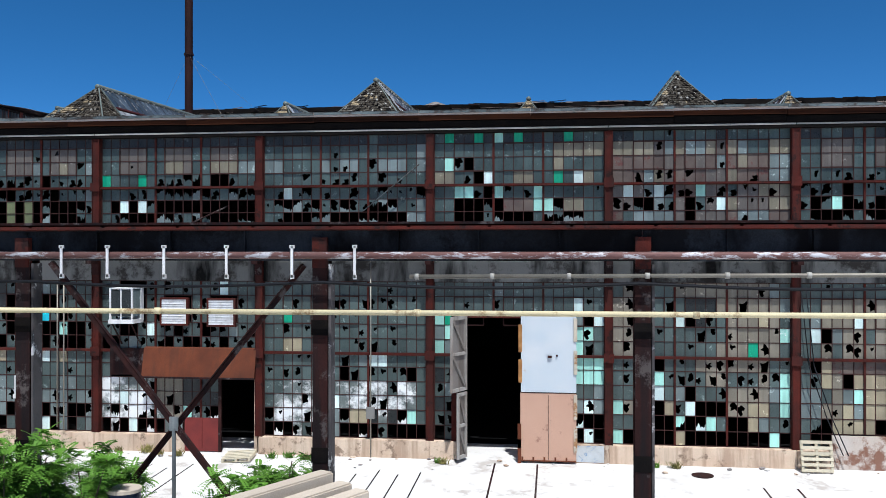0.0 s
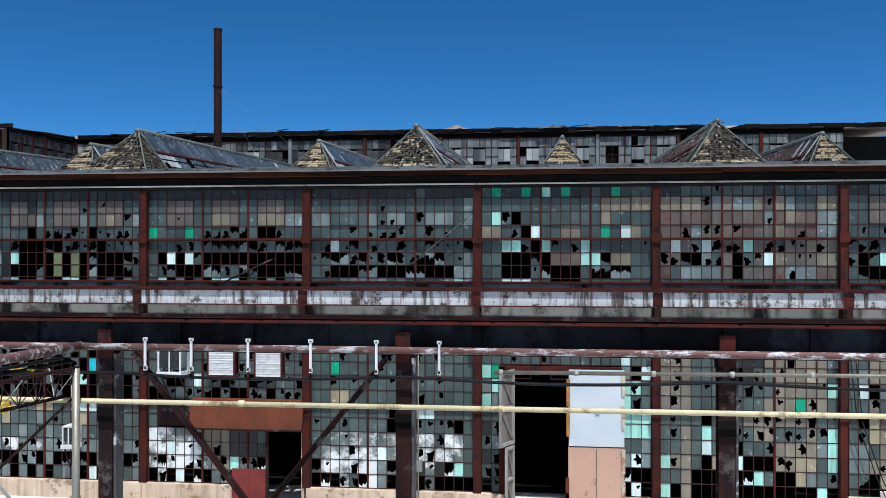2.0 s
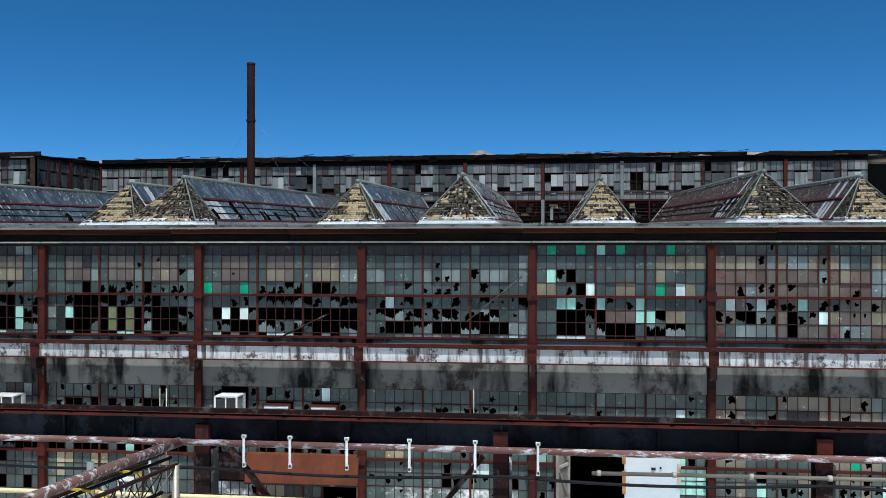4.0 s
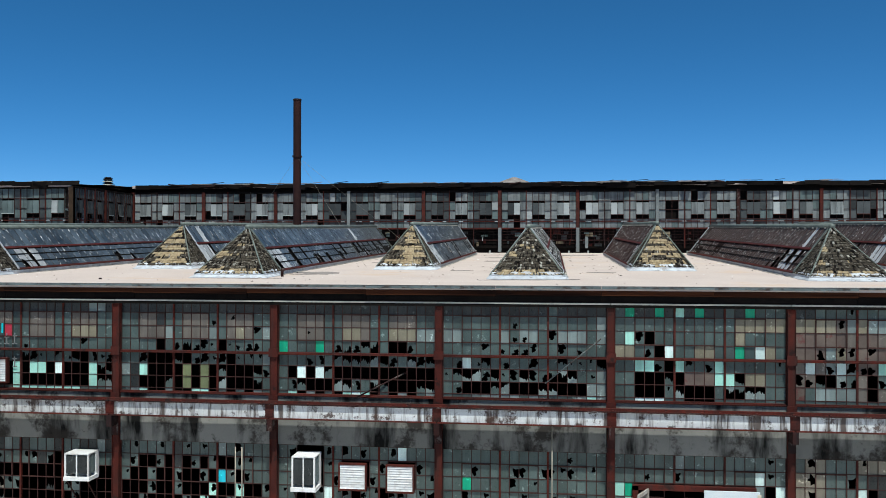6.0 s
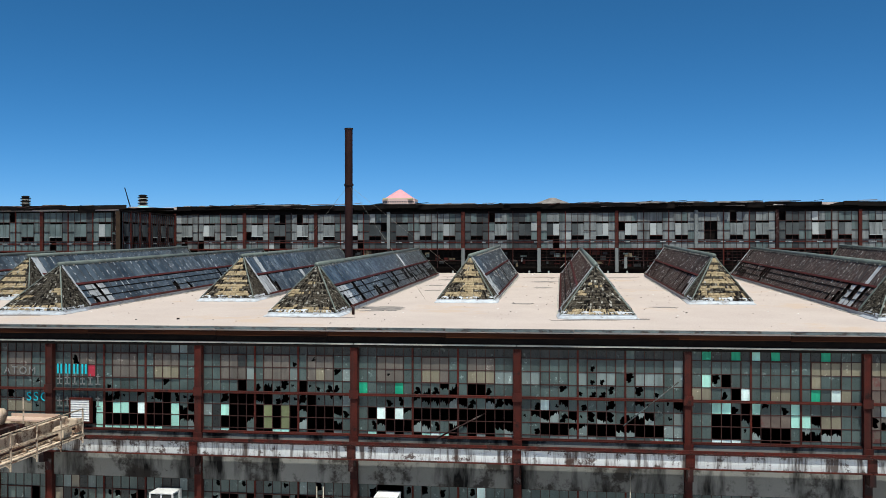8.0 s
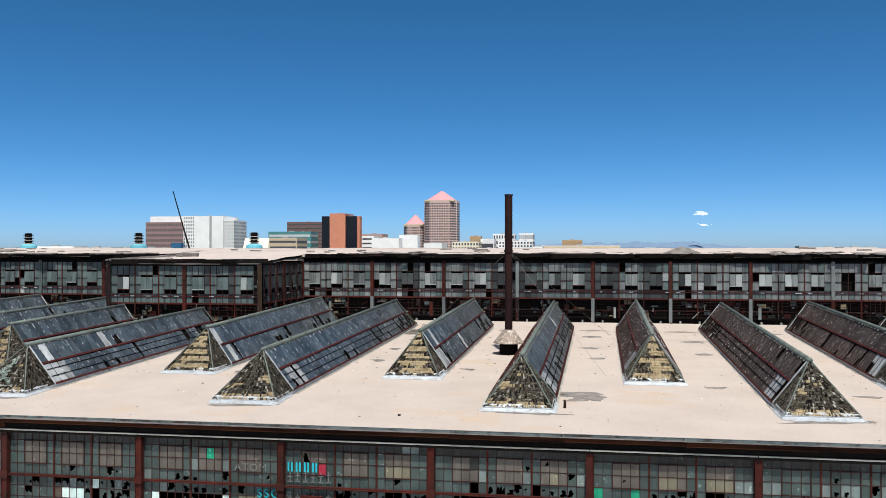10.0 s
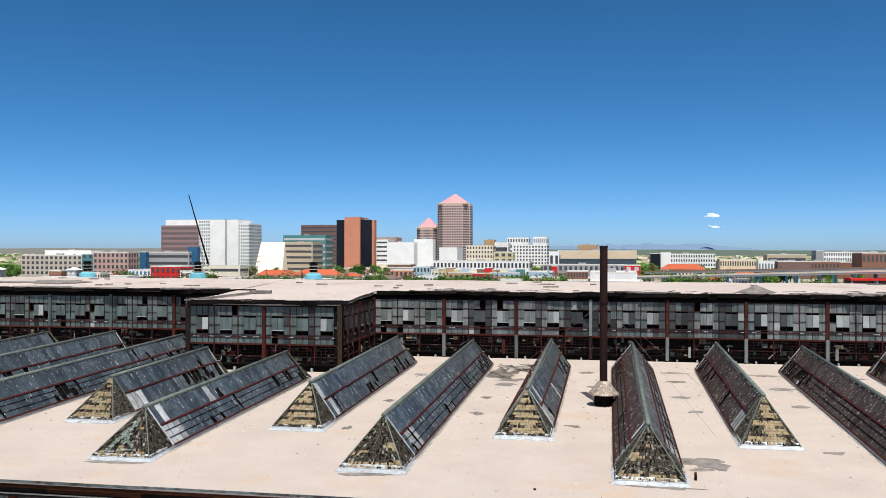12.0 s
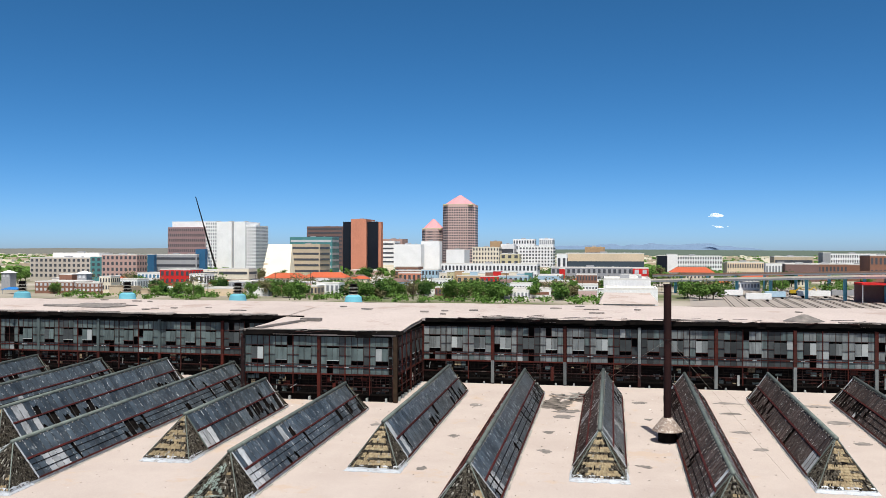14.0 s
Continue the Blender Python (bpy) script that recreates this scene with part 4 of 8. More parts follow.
for j, z in enumerate((0.82, -0.05)):
    for i in range(6):
        x = -24.15 + i * 0.32
        boxes("paint_bar", [(x, x + 0.2, -0.008, 0.0, z, z + 0.04), (x + 0.08, x + 0.12, -0.008, 0.0, z, z + 0.42), (x, x + 0.2, -0.008, 0.0, z + 0.2 + 0.05 * (i % 3), z + 0.24 + 0.05 * (i % 3))], FAINTPAINT, tag_marks)


def pallet(x, y, z, turn):
    p = tagged(empty("pallet", (x, y, z)), "bleached wooden pallet", "pallet", "pallets by the wall")
    p.rotation_euler = turn
    for i in range(6):
        boxes("deck_board", [(-0.5, 0.5, -0.5 + i * 0.18, -0.4 + i * 0.18, 0.11, 0.13)], PALLETWOOD, p)
    for i in range(3):
        boxes("runner", [(-0.5 + i * 0.46, -0.42 + i * 0.46, -0.5, 0.5, 0.02, 0.11)], PALLETWOOD, p)
    for i in range(3):
        boxes("bottom_board", [(-0.5, 0.5, -0.5 + i * 0.45, -0.4 + i * 0.45, 0.0, 0.02)], PALLETWOOD, p)
    return p


tagged(pallet(12.72, -0.4, 0.68, (radians(76), 0, radians(0))), "bleached wooden pallet leaning on the wall")
tagged(pallet(-6.55, -0.8, 0.2, (radians(4.0), radians(-3), radians(6))), "bleached wooden pallet lying before the small door")

# skylights on the roof
TILT = math.atan(0.027)
STRIP = 0.6


def courses(coats, a, b, top, out, count, r, pick):
    """Uneven shingle courses on a three-cornered face: foot a to b, point at top; pick(u, f) names the coat."""
    a, b, top, out = Vector(a), Vector(b), Vector(top), Vector(out).normalized()
    for i in range(count):
        f0, f1 = i / count, min(1.0, (i + 1.25) / count)
        l0, r0, l1, r1 = a.lerp(top, f0), b.lerp(top, f0), a.lerp(top, f1), b.lerp(top, f1)
        span = (r0 - l0).length
        q = 0.0
        while q < span - 0.02:
            e = min(span, q + r.uniform(0.035, 0.1))
            if r.random() < 0.97:
                v, f = coats[pick(2 * (q + e) / 2 / span - 1, f0)]
                lift, sag = r.uniform(0.02, 0.06), r.uniform(-0.025, 0.025)
                d = (r0 - l0) / max(span, 0.01)
                down = (a - top + b - top).normalized() * sag
                k = len(v)
                p0, p1 = l0 + d * (q + 0.005) + down, l0 + d * (e - 0.005) + down
                p2, p3 = l1.lerp(r1, e / span), l1.lerp(r1, q / span)
                v += [p0 + out * lift, p1 + out * lift, p2 + out * 0.012, p3 + out * 0.012, p0, p1]
                f += [(k, k + 1, k + 2, k + 3), (k + 4, k + 5, k + 1, k), (k + 4, k, k + 3), (k + 1, k + 5, k + 2)]
            q = e


def skylight(x, ya, yb, w, h, run, tan, near, seed):
    r = random.Random(seed)
    s = tagged(empty("skylight", (x, ya - run, roof_z(ya - run))), "long ridge skylight of dirty dark glass with %s shingled end" % ("a tan" if tan else "a dark"), "skylight", "skylights on the roof")
    s.rotation_euler = (TILT, 0, 0)
    n = yb - (ya - run)
    c, tail = 0.16, 0.9                        # curb height, depth of the far hip
    boxes("curb", [(-w - 0.02, w + 0.02, -0.06, 0.0, -0.05, c), (-w - 0.05, -w, 0, n + tail, -0.05, c), (w, w + 0.05, 0, n + tail, -0.05, c), (-w, w, n + tail, n + tail + 0.08, -0.05, c)], CURB, s, "silvery metal curb")
    # lapped flashing round the foot of the near end
    v, f = [], []
    ring = [((-1, 0), -w, run * 0.75 * (1 - i / 6)) for i in range(6)] + [((-0.8, -0.8), -w, 0.0)] + [((0, -1), -w + 2 * w * (i + 1) / 15, 0.0) for i in range(14)] + [((0.8, -0.8), w, 0.0)] + [((1, 0), w, run * 0.75 * (i + 1) / 6) for i in range(6)]
    for (ox, oy), px, py in ring:
        k = r.uniform(0.16, 0.3) if oy else r.uniform(0.12, 0.2)
        up = r.uniform(0.08, 0.16)
        v += [(px - ox * 0.03, py - oy * 0.06 + up * 0.4, c + up), (px + ox * 0.06, py + oy * 0.09, c * 0.6), (px + ox * k, py + oy * (k + 0.06), 0.02), (px + ox * k, py + oy * (k + 0.06), -0.03)]
    for i in range(len(ring) - 1):
        for j in range(3):
            k = 4 * i + j
            f.append((k, k + 1, k + 5, k + 4))
    poly("foot_flashing", v, f, CURB, s, "lumpy silver-painted flashing round the foot")
    for sx in (-1, 1):
        tagged(boxes("side_flashing", [(min(sx * (w + 0.06), sx * (w + 0.06 + k)), max(sx * (w + 0.06), sx * (w + 0.06 + k)), y, y + 0.52, -0.05, 0.03) for y, k in ((run * 0.8 + i * 0.53, r.uniform(0.05, 0.14)) for i in range(int((n - run * 0.8) / 0.53))) if k > 0.065], PALE, s), kind="stuff")
    # solid body under the glass, black for the unlit space seen through holes
    e = 0.07
    poly("frame_body", [(-w + e, 0.06, c), (w - e, 0.06, c), (w - e, n + tail - e, c), (-w + e, n + tail - e, c), (0, run + 0.03, h - e), (0, n - e, h - e)], [(0, 1, 4), (1, 2, 5, 4), (3, 0, 4, 5), (2, 3, 5)], SOOTSHADE, s)
    # shingles on the hipped end, and on the slopes before the glass
    coats = {key: ([], []) for key in ("tan", "dark", "soot", "pale")}

    def front(u, f0):
        g = noise.noise((u * 2.2 * (1 - f0) + seed * 3.7, f0 * 6.5, seed)) + 0.25 * noise.noise((u * 9, f0 * 20, seed))
        if tan:
            # every third course leans dark, painting shadow lines between the tan rows
            row = 0.34 if int(f0 * 19 + 0.5) % 3 else -0.3
            if g + 0.5 * (1 - abs(u)) + row - 0.25 * f0 > 0.2 and abs(u) < 0.86:
                return "tan" if r.random() < 0.975 else "pale"
            return "dark" if r.random() < 0.75 else "soot"
        if f0 < 0.1 and abs(u) < 0.85:
            return "tan" if r.random() < 0.7 else "dark"
        if g > 0.42 and f0 < 0.6:
            return "tan"
        return r.choices(("dark", "soot", "pale"), (0.74, 0.21, 0.05))[0]

    def flank(u, f0):
        return r.choices(("dark", "soot", "pale"), (0.8, 0.19, 0.01))[0]

    up = h - c
    courses(coats, (-w, 0, c), (w, 0, c), (0, run, h), (0, -up, run), 19, r, front)
    for sx in (-1, 1):
        courses(coats, (sx * w, 0.02, c), (sx * w, run - 0.04, c), (0, run - 0.02, h), (sx * up, 0, w), 19, r, flank)
        courses(coats, (sx * w, n + 0.04, c), (sx * w, n + tail, c), (0, n + 0.02, h), (sx * up, 0, w), 12, r, flank)
    for key, coat in (("tan", TANBOARD), ("dark", DARKSHINGLE), ("soot", SOOTSHADE), ("pale", PALEFLECK)):
        v, f = coats[key]
        if v:
            tagged(poly("shingling", v, f, coat, s, "weathered shingles in uneven courses"), kind="stuff")
    for sx in (-1, 1):
        bar("hip_flashing", (sx * w, -0.02, c), (0, run, h + 0.03), 0.05, 0.05, RIDGE, s)
        bar("end_flashing", (sx * (w + 0.03), run, c + 0.04), (sx * 0.03, run, h + 0.05), 0.07, 0.05, CURB if r.random() < 0.7 else RIDGE, s, "pale flashing strip beside the glass")
        bar("end_flashing", (sx * (w + 0.03), n, c + 0.04), (sx * 0.03, n, h + 0.05), 0.06, 0.05, CURB if r.random() < 0.5 else RIDGE, s, "pale flashing strip beside the glass")
    tube("ridge_cap", [(0, run - 0.12, h + 0.02), (0, n + 0.05, h + 0.02)], 0.12, RIDGE, s, sides=8)
    tagged(boxes("ridge_bolting", [(-0.03 + q, 0.03 + q, run + 0.3 + i * STRIP, run + 0.37 + i * STRIP, h - 0.08, h - 0.02) for i in range(int((n - run) / STRIP)) for q in (-0.15, 0.15) if r.random() < 0.8], PALEFLECK, s), kind="stuff")
    a = math.atan2(h - c, w)
    length = math.hypot(w, h - c)
    tiers = ((0.03, 0.47), (0.53, 0.97))       # fractions up the slope
    hw = STRIP / 2 - 0.02
    made = {}
    for t, (p, q) in enumerate(tiers):
        l0, l1 = p * length, q * length
        g = l1 - l0
        shapes = [[(l0, -hw), (l1, -hw), (l1, hw), (l0, hw)],
                  [(l0 + g * 0.34, -hw), (l1, -hw), (l1, hw), (l0, hw), (l0, hw * 0.5), (l0 + g * 0.2, hw * 0.35), (l0 + g * 0.42, -hw * 0.1), (l0 + g * 0.5, -hw * 0.6)],
                  [(l0 + g * 0.7, -hw), (l1, -hw), (l1, hw), (l0 + g * 0.55, hw), (l0 + g * 0.62, hw * 0.3), (l0 + g * 0.5, -hw * 0.3)],
                  [(l0, -hw), (l0 + g * 0.28, -hw), (l0 + g * 0.2, -hw * 0.2), (l0 + g * 0.36, hw * 0.5), (l0 + g * 0.3, hw), (l0, hw)],
                  [(l0, -hw), (l1, -hw), (l1, -hw * 0.2), (l0 + g * 0.72, hw * 0.1), (l0 + g * 0.55, -hw * 0.1), (l0 + g * 0.2, hw * 0.45), (l0, hw * 0.4)]]
        for kind, flat in enumerate(shapes):
            k = len(flat)
            v2 = [(px, py, 0) for px, py in flat] + [(px, py, -0.012) for px, py in flat]
            ff = [tuple(range(k)), tuple(range(2 * k - 1, k - 1, -1))] + [(i, k + i, k + (i + 1) % k, (i + 1) % k) for i in range(k)]
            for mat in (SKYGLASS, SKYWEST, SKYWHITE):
                me = bpy.data.meshes.new("glass_pane")
                me.from_pydata(v2, [], ff)
                me.materials.append(mat)
                made[kind, t, mat.name] = me
    for sx in (-1, 1):
        # x along the slope upwards from the eave, y along the ridge
        count = int((n - run) / STRIP)
        joined = {}
        base = Matrix.Translation((sx * w, 0, c)) @ (Matrix.Rotation(-a, 4, "Y") if sx < 0 else Matrix.Rotation(math.pi + a, 4, "Y"))
        lie = 1 if sx < 0 else -1
        white = r.choice((0, 0, 1, 2, r.randrange(3, count - 4), r.randrange(3, count - 4)))
        worst = r.uniform(0.55, 0.9)
        for i in range(count):
            y = run + (i + 0.5) * STRIP
            g = i / count
            for t in (0, 1):
                harm = (0.05 + 1.1 * max(0.0, noise.noise((y * 0.16, seed * 2.3, sx)))) * (1 if t == 0 else 0.1)
                if t == 0 and g > worst:
                    harm += 0.6
                torn = r.random() < harm
                if torn and r.random() < (0.14 if t == 0 else 0.1):
                    continue
                pale = white <= i < white + 3 and r.random() < (0.85 if t == 0 else 0.3)
                # glass tone by slope: sky sheen painted in on the east, brown on the west
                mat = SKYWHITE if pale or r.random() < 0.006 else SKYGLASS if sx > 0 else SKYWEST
                me = made[r.randint(1, 4) if torn else 0, t, mat.name]
                if not near or (sx < 0 and x < -24) or (sx > 0 and x > -1):
                    joined.setdefault(mat.name, []).append((me, base @ Matrix.Translation((0, y, lie * 0.03))))
                    continue
                o = new("glass_pane", me)
                o.parent = s
                o.matrix_local = base @ Matrix.Translation((0, y, lie * 0.03)) @ Matrix.Rotation(r.gauss(0, 0.012), 4, "X")
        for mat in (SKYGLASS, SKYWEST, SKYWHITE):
            if mat.name in joined:
                bm = bmesh.new()
                for me, mm in joined[mat.name]:
                    k = len(bm.verts)
                    bm.from_mesh(me)
                    bm.verts.ensure_lookup_table()
                    for vert in bm.verts[k:]:
                        vert.co = mm @ vert.co
                tagged(part("glass_field", bm, mat, s), kind="stuff")
        # bars between the strips, and the rails across them
        bm = bmesh.new()
        for i in range(count + 1):
            y = run + i * STRIP
            bmesh.ops.create_cube(bm, size=1, matrix=base @ Matrix.Translation((length / 2, y, lie * 0.04)) @ Matrix.Diagonal((length, 0.024, 0.026, 1)))
        tagged(part("glazing_lattice", bm, SKYBAR if sx > 0 else WESTBAR, s), kind="stuff")
        bm = bmesh.new()
        for i in range(count * (3 if sx > 0 else 2)):
            y, q, k = run + r.randrange(count + 1) * STRIP, r.uniform(0.04, 0.92) * length, r.uniform(0.03, 0.15)
            bmesh.ops.create_cube(bm, size=1, matrix=base @ Matrix.Translation((q, y + r.choice((-0.014, 0.014)), lie * 0.056)) @ Matrix.Diagonal((k, 0.018, 0.012, 1)))
        tagged(part("putty", bm, WHITEMETAL, s, "short white dashes along the glazing bars"), kind="stuff")
        rails = [(0.5, REDRAIL, 0.09, 0.08), (0.0, RUST, 0.09, 0.07)] + ([] if tan else [(0.17, SOOTSHADE, 0.04, 0.03), (0.34, SOOTSHADE, 0.04, 0.03)])
        for q, mat, k, deep in rails:
            bm = bmesh.new()
            bmesh.ops.create_cube(bm, size=1, matrix=base @ Matrix.Translation((length * q + 0.02, (run + n) / 2, lie * 0.055)) @ Matrix.Diagonal((k, n - run, deep, 1)))
            part("slope_rail", bm, mat, s, "red painted rail across the slope" if mat == REDRAIL else "")
        for q in (0.05, 0.52):
            p0 = base @ Vector((length * q, n, lie * 0.05))
            bar("end_stub", p0, p0 + Vector((sx * 0.05, r.uniform(0.3, 0.7), -0.02)), 0.07, 0.04, PALE, s, "pale bent rail end sticking out")
    return s


for k in range(-13, 4):
    x = -3.05 + BAY * k - 0.006 * k
    tan = k % 2 != 0
    end = 26.2 if -50 < x < -37 else 34.6
    light = skylight(x, 13.4 if tan else 6.0, end, 1.4 if tan else 1.46, 2.2 if tan else 2.05, 2.4, tan, -11 < k < 2, 40 + k)
    if k == -6:
        SPRAY = random.Random(66)
        spray = surface("pale_teal_spray", (0.3, 0.37, 0.34), (0.14, 0.16, 0.15), 0.9, 0, 5.0, 0.95, rust=(0.04, 0.035, 0.03), rust_amount=0.3, rust_scale=6.0)
        for (xa, fa), (xb, fb) in (((-0.75, 0.1), (0.12, 0.72)), ((0.05, 0.62), (-0.1, 0.2)), ((-0.35, 0.42), (0.5, 0.14)), ((-0.8, 0.06), (0.6, 0.12))):
            pa, pb = Vector((xa, 2.4 * fa - 0.1, 0.16 + 1.89 * fa + 0.07)), Vector((xb, 2.4 * fb - 0.1, 0.16 + 1.89 * fb + 0.07))
            bm = bmesh.new()
            for i in range(int((pb - pa).length * 60)):
                q = pa.lerp(pb, SPRAY.random()) + Vector((SPRAY.uniform(-0.13, 0.13), 0, SPRAY.uniform(-0.01, 0.02)))
                bar_into(bm, q, q + Vector((SPRAY.uniform(-0.02, 0.02), 0.05, 0.04)), SPRAY.uniform(0.02, 0.07), 0.01)
            tagged(part("paint_stroke", bm, spray, light, "broad stroke of pale worn spray paint"), kind="stuff")

# chimney with its collar, bands and guy wires
cx, cy = -17.3, 20.7
cz = roof_z(cy)
chimney = tagged(empty("chimney", (cx, cy, cz)), "tall dark rusted steel chimney with a flared collar", "chimney")
bm = bmesh.new()
tube_into(bm, (0, 0, 0), (0, 0, 0.8), 0.56, 28)
part("base_drum", bm, SOOTSHADE, chimney, smooth=False)
bm = bmesh.new()
tube_into(bm, (0, 0, 0.72), (0, 0, 1.5), 0.92, 28, 0.3)
tube_into(bm, (0, 0, 0.68), (0, 0, 0.72), 0.94, 28)
part("collar", bm, surface("peeling_collar", (0.3, 0.24, 0.2), (0.12, 0.08, 0.07), 0.7, 0.2, 3, 0.8, rust=(0.5, 0.46, 0.42), rust_amount=0.35, rust_scale=6), chimney, "mottled flared rain collar")
for z0, z1 in ((1.3, 6.3), (6.3, 9.75)):
    bm = bmesh.new()
    tube_into(bm, (0, 0, z0), (0, 0, z1), 0.235, 28)
    part("pipe_section", bm, STACKM, chimney, smooth=False)
for z in (6.3, 9.7, 1.4):
    bm = bmesh.new()
    tube_into(bm, (0, 0, z - 0.05), (0, 0, z + 0.05), 0.29 if z < 9 else 0.255, 28)
    part("band", bm, DARKRUST, chimney)
for gx, gy in ((6.5, 8), (-7.2, 8), (5.8, -7.5)):
    tube("guy_wire", [(0, 0, 6.3), (gx, gy, roof_z(cy + gy) - cz)], 0.006, GREYPIPE, chimney, sides=5)

# patches, debris and small fittings on the roof
PR = random.Random(12)


def patch(x, y, sx, sy, mat, label):
    """A torn, uneven sheet of bare felt."""
    v, f = [], []
    n, turn = 34, PR.uniform(0, 9)
    for i in range(n):
        a = 2 * math.pi * i / n
        q = 0.72 + 0.45 * noise.noise((math.cos(a) * 1.6 + turn, math.sin(a) * 1.6, turn)) + PR.uniform(-0.13, 0.13)
        px, py = x + sx * q * math.cos(a), y + sy * q * math.sin(a) + 0.25 * sx * q * math.cos(a) * math.sin(turn)
        v.append((px, py, roof_z(py) + 0.012))
    v.append((x, y, roof_z(y) + 0.02))
    v += [(p[0], p[1], roof_z(p[1]) - 0.01) for p in v[:n]]
    f = [(i, (i + 1) % n, n) for i in range(n)] + [(i, n + 1 + i, n + 1 + (i + 1) % n, (i + 1) % n) for i in range(n)]
    tagged(poly("roof_patch", v, f, mat), label, "patch", "patches on the roof")


for x, y, sx, sy in ((-12.6, 7.6, 1.6, 1.1), (-12.9, 6.4, 0.7, 0.35), (-23.9, 29.0, 1.2, 0.8), (-24.0, 27.0, 0.9, 0.8), (-18.6, 33.0, 0.9, 0.5), (-12.4, 24, 0.8, 0.5), (-12.3, 30, 0.9, 0.6), (-12.0, 19.5, 0.6, 0.5), (-5.6, 22, 0.8, 0.6), (-5.5, 28, 1.0, 0.7), (-6.3, 10.5, 0.7, 0.35), (-18.9, 14.4, 0.5, 0.3), (-30.6, 20, 0.5, 0.5), (-31, 12, 0.4, 0.5), (-24.6, 17, 0.5, 0.5), (-24.7, 22, 0.5, 0.5), (0.2, 9, 0.8, 0.3), (-5.8, 33.6, 1.5, 0.6), (-0.2, 33, 1.4, 0.6), (-12.2, 33.8, 1.2, 0.5), (-18.2, 27.0, 0.4, 0.4), (-36.4, 22.5, 0.4, 0.6), (-30.6, 30.2, 0.6, 0.8)):
    patch(x, y, sx, sy, PATCH, "dark worn patch in the gravel roof")
TORN = surface("torn_black_felt", (0.1, 0.088, 0.078), (0.3, 0.26, 0.23), 0.95, 0, 1.1, 0.9, rust=(0.03, 0.026, 0.024), rust_amount=0.2, rust_scale=2.0, bump=0.6)
for x, y, sx, sy in ((-24.9, 31.4, 1.9, 2.7), (-22.7, 33.2, 1.7, 0.9), (-20.9, 34.0, 0.9, 0.5)):
    patch(x, y, sx, sy, TORN, "torn black felt with rubble on the roof")
for x, y in ((-27.4, 3.2), (-15.2, 3.3), (-39.7, 3.2), (-3, 3.2)):
    patch(x + 0.2, y, 2.2, 0.35, PATCH, "dark weathered strip below the skylight end")
# chips of slate, glass and gravel strewn over the roof
for mat, count, lab in ((SOOTSHADE, 190, "dark chips strewn over the roof gravel"), (WHITEMETAL, 150, "pale chips of glass strewn over the roof"), (PATCH, 380, "grey grit strewn over the roof")):
    v, f = [], []
    for i in range(count):
        k = PR.randint(-9, 2)
        x = -3.05 + BAY * k + PR.choice((-1, 1)) * (1.8 + abs(PR.gauss(0, 0.7))) if PR.random() < 0.6 else PR.uniform(-62, 16)
        y = PR.uniform(0.2, 37)
        a, s = PR.uniform(0, 3.14), PR.uniform(0.015, 0.05) * (1 + y / 30)
        n = len(v)
        for q, m in ((0, 1.0), (1.2, 0.5), (2.6, 0.9), (4.4, 0.45)):
            v.append((x + math.cos(a + q) * s * m * 1.4, y + math.sin(a + q) * s * m, roof_z(y) + 0.015 + 0.02 * PR.random()))
        v.append((x, y, roof_z(y) + 0.05))
        f += [(n, n + 1, n + 4), (n + 1, n + 2, n + 4), (n + 2, n + 3, n + 4), (n + 3, n, n + 4)]
    tagged(poly("roof_litter", v, f, mat), lab, "litter", kind="stuff")
heap = tagged(empty("debris_heap", (-23.6, 34.5, roof_z(34.5))), "heap of broken boards on the roof", "debris")
for i in range(26):
    a = PR.uniform(0, 6.28)
    p = Vector((PR.uniform(-1.7, 1.5), PR.uniform(-1.2, 1.2), PR.uniform(0.04, 0.22)))
    q = Vector((math.cos(a), math.sin(a), PR.uniform(-0.1, 0.15))) * PR.uniform(0.3, 0.9)
    bar("board", p - q, p + q, 0.16, 0.03, PR.choice((SOOTSHADE, GREYPAINT, RUST, PATCH)), heap)
for x, y, h in ((-13.3, 4.6, 0.35), (-20.0, 2.0, 0.06)):
    tagged(tube("roof_stub", [(x, y, roof_z(y) - 0.02), (x, y, roof_z(y) + h)], 0.06, DARKRUST), "short rusty pipe stub on the roof", "pipe", "stubs on the roof")

# the taller hall behind
BW, EAVE, BASE = 39.6, 18.75, 13.35
RIDGE_Y, RIDGE_Z = 52.2, 19.3
BR = random.Random(21)
X0, X1 = -49.0, -36.75                         # the part that stands forward
FY = 30.0


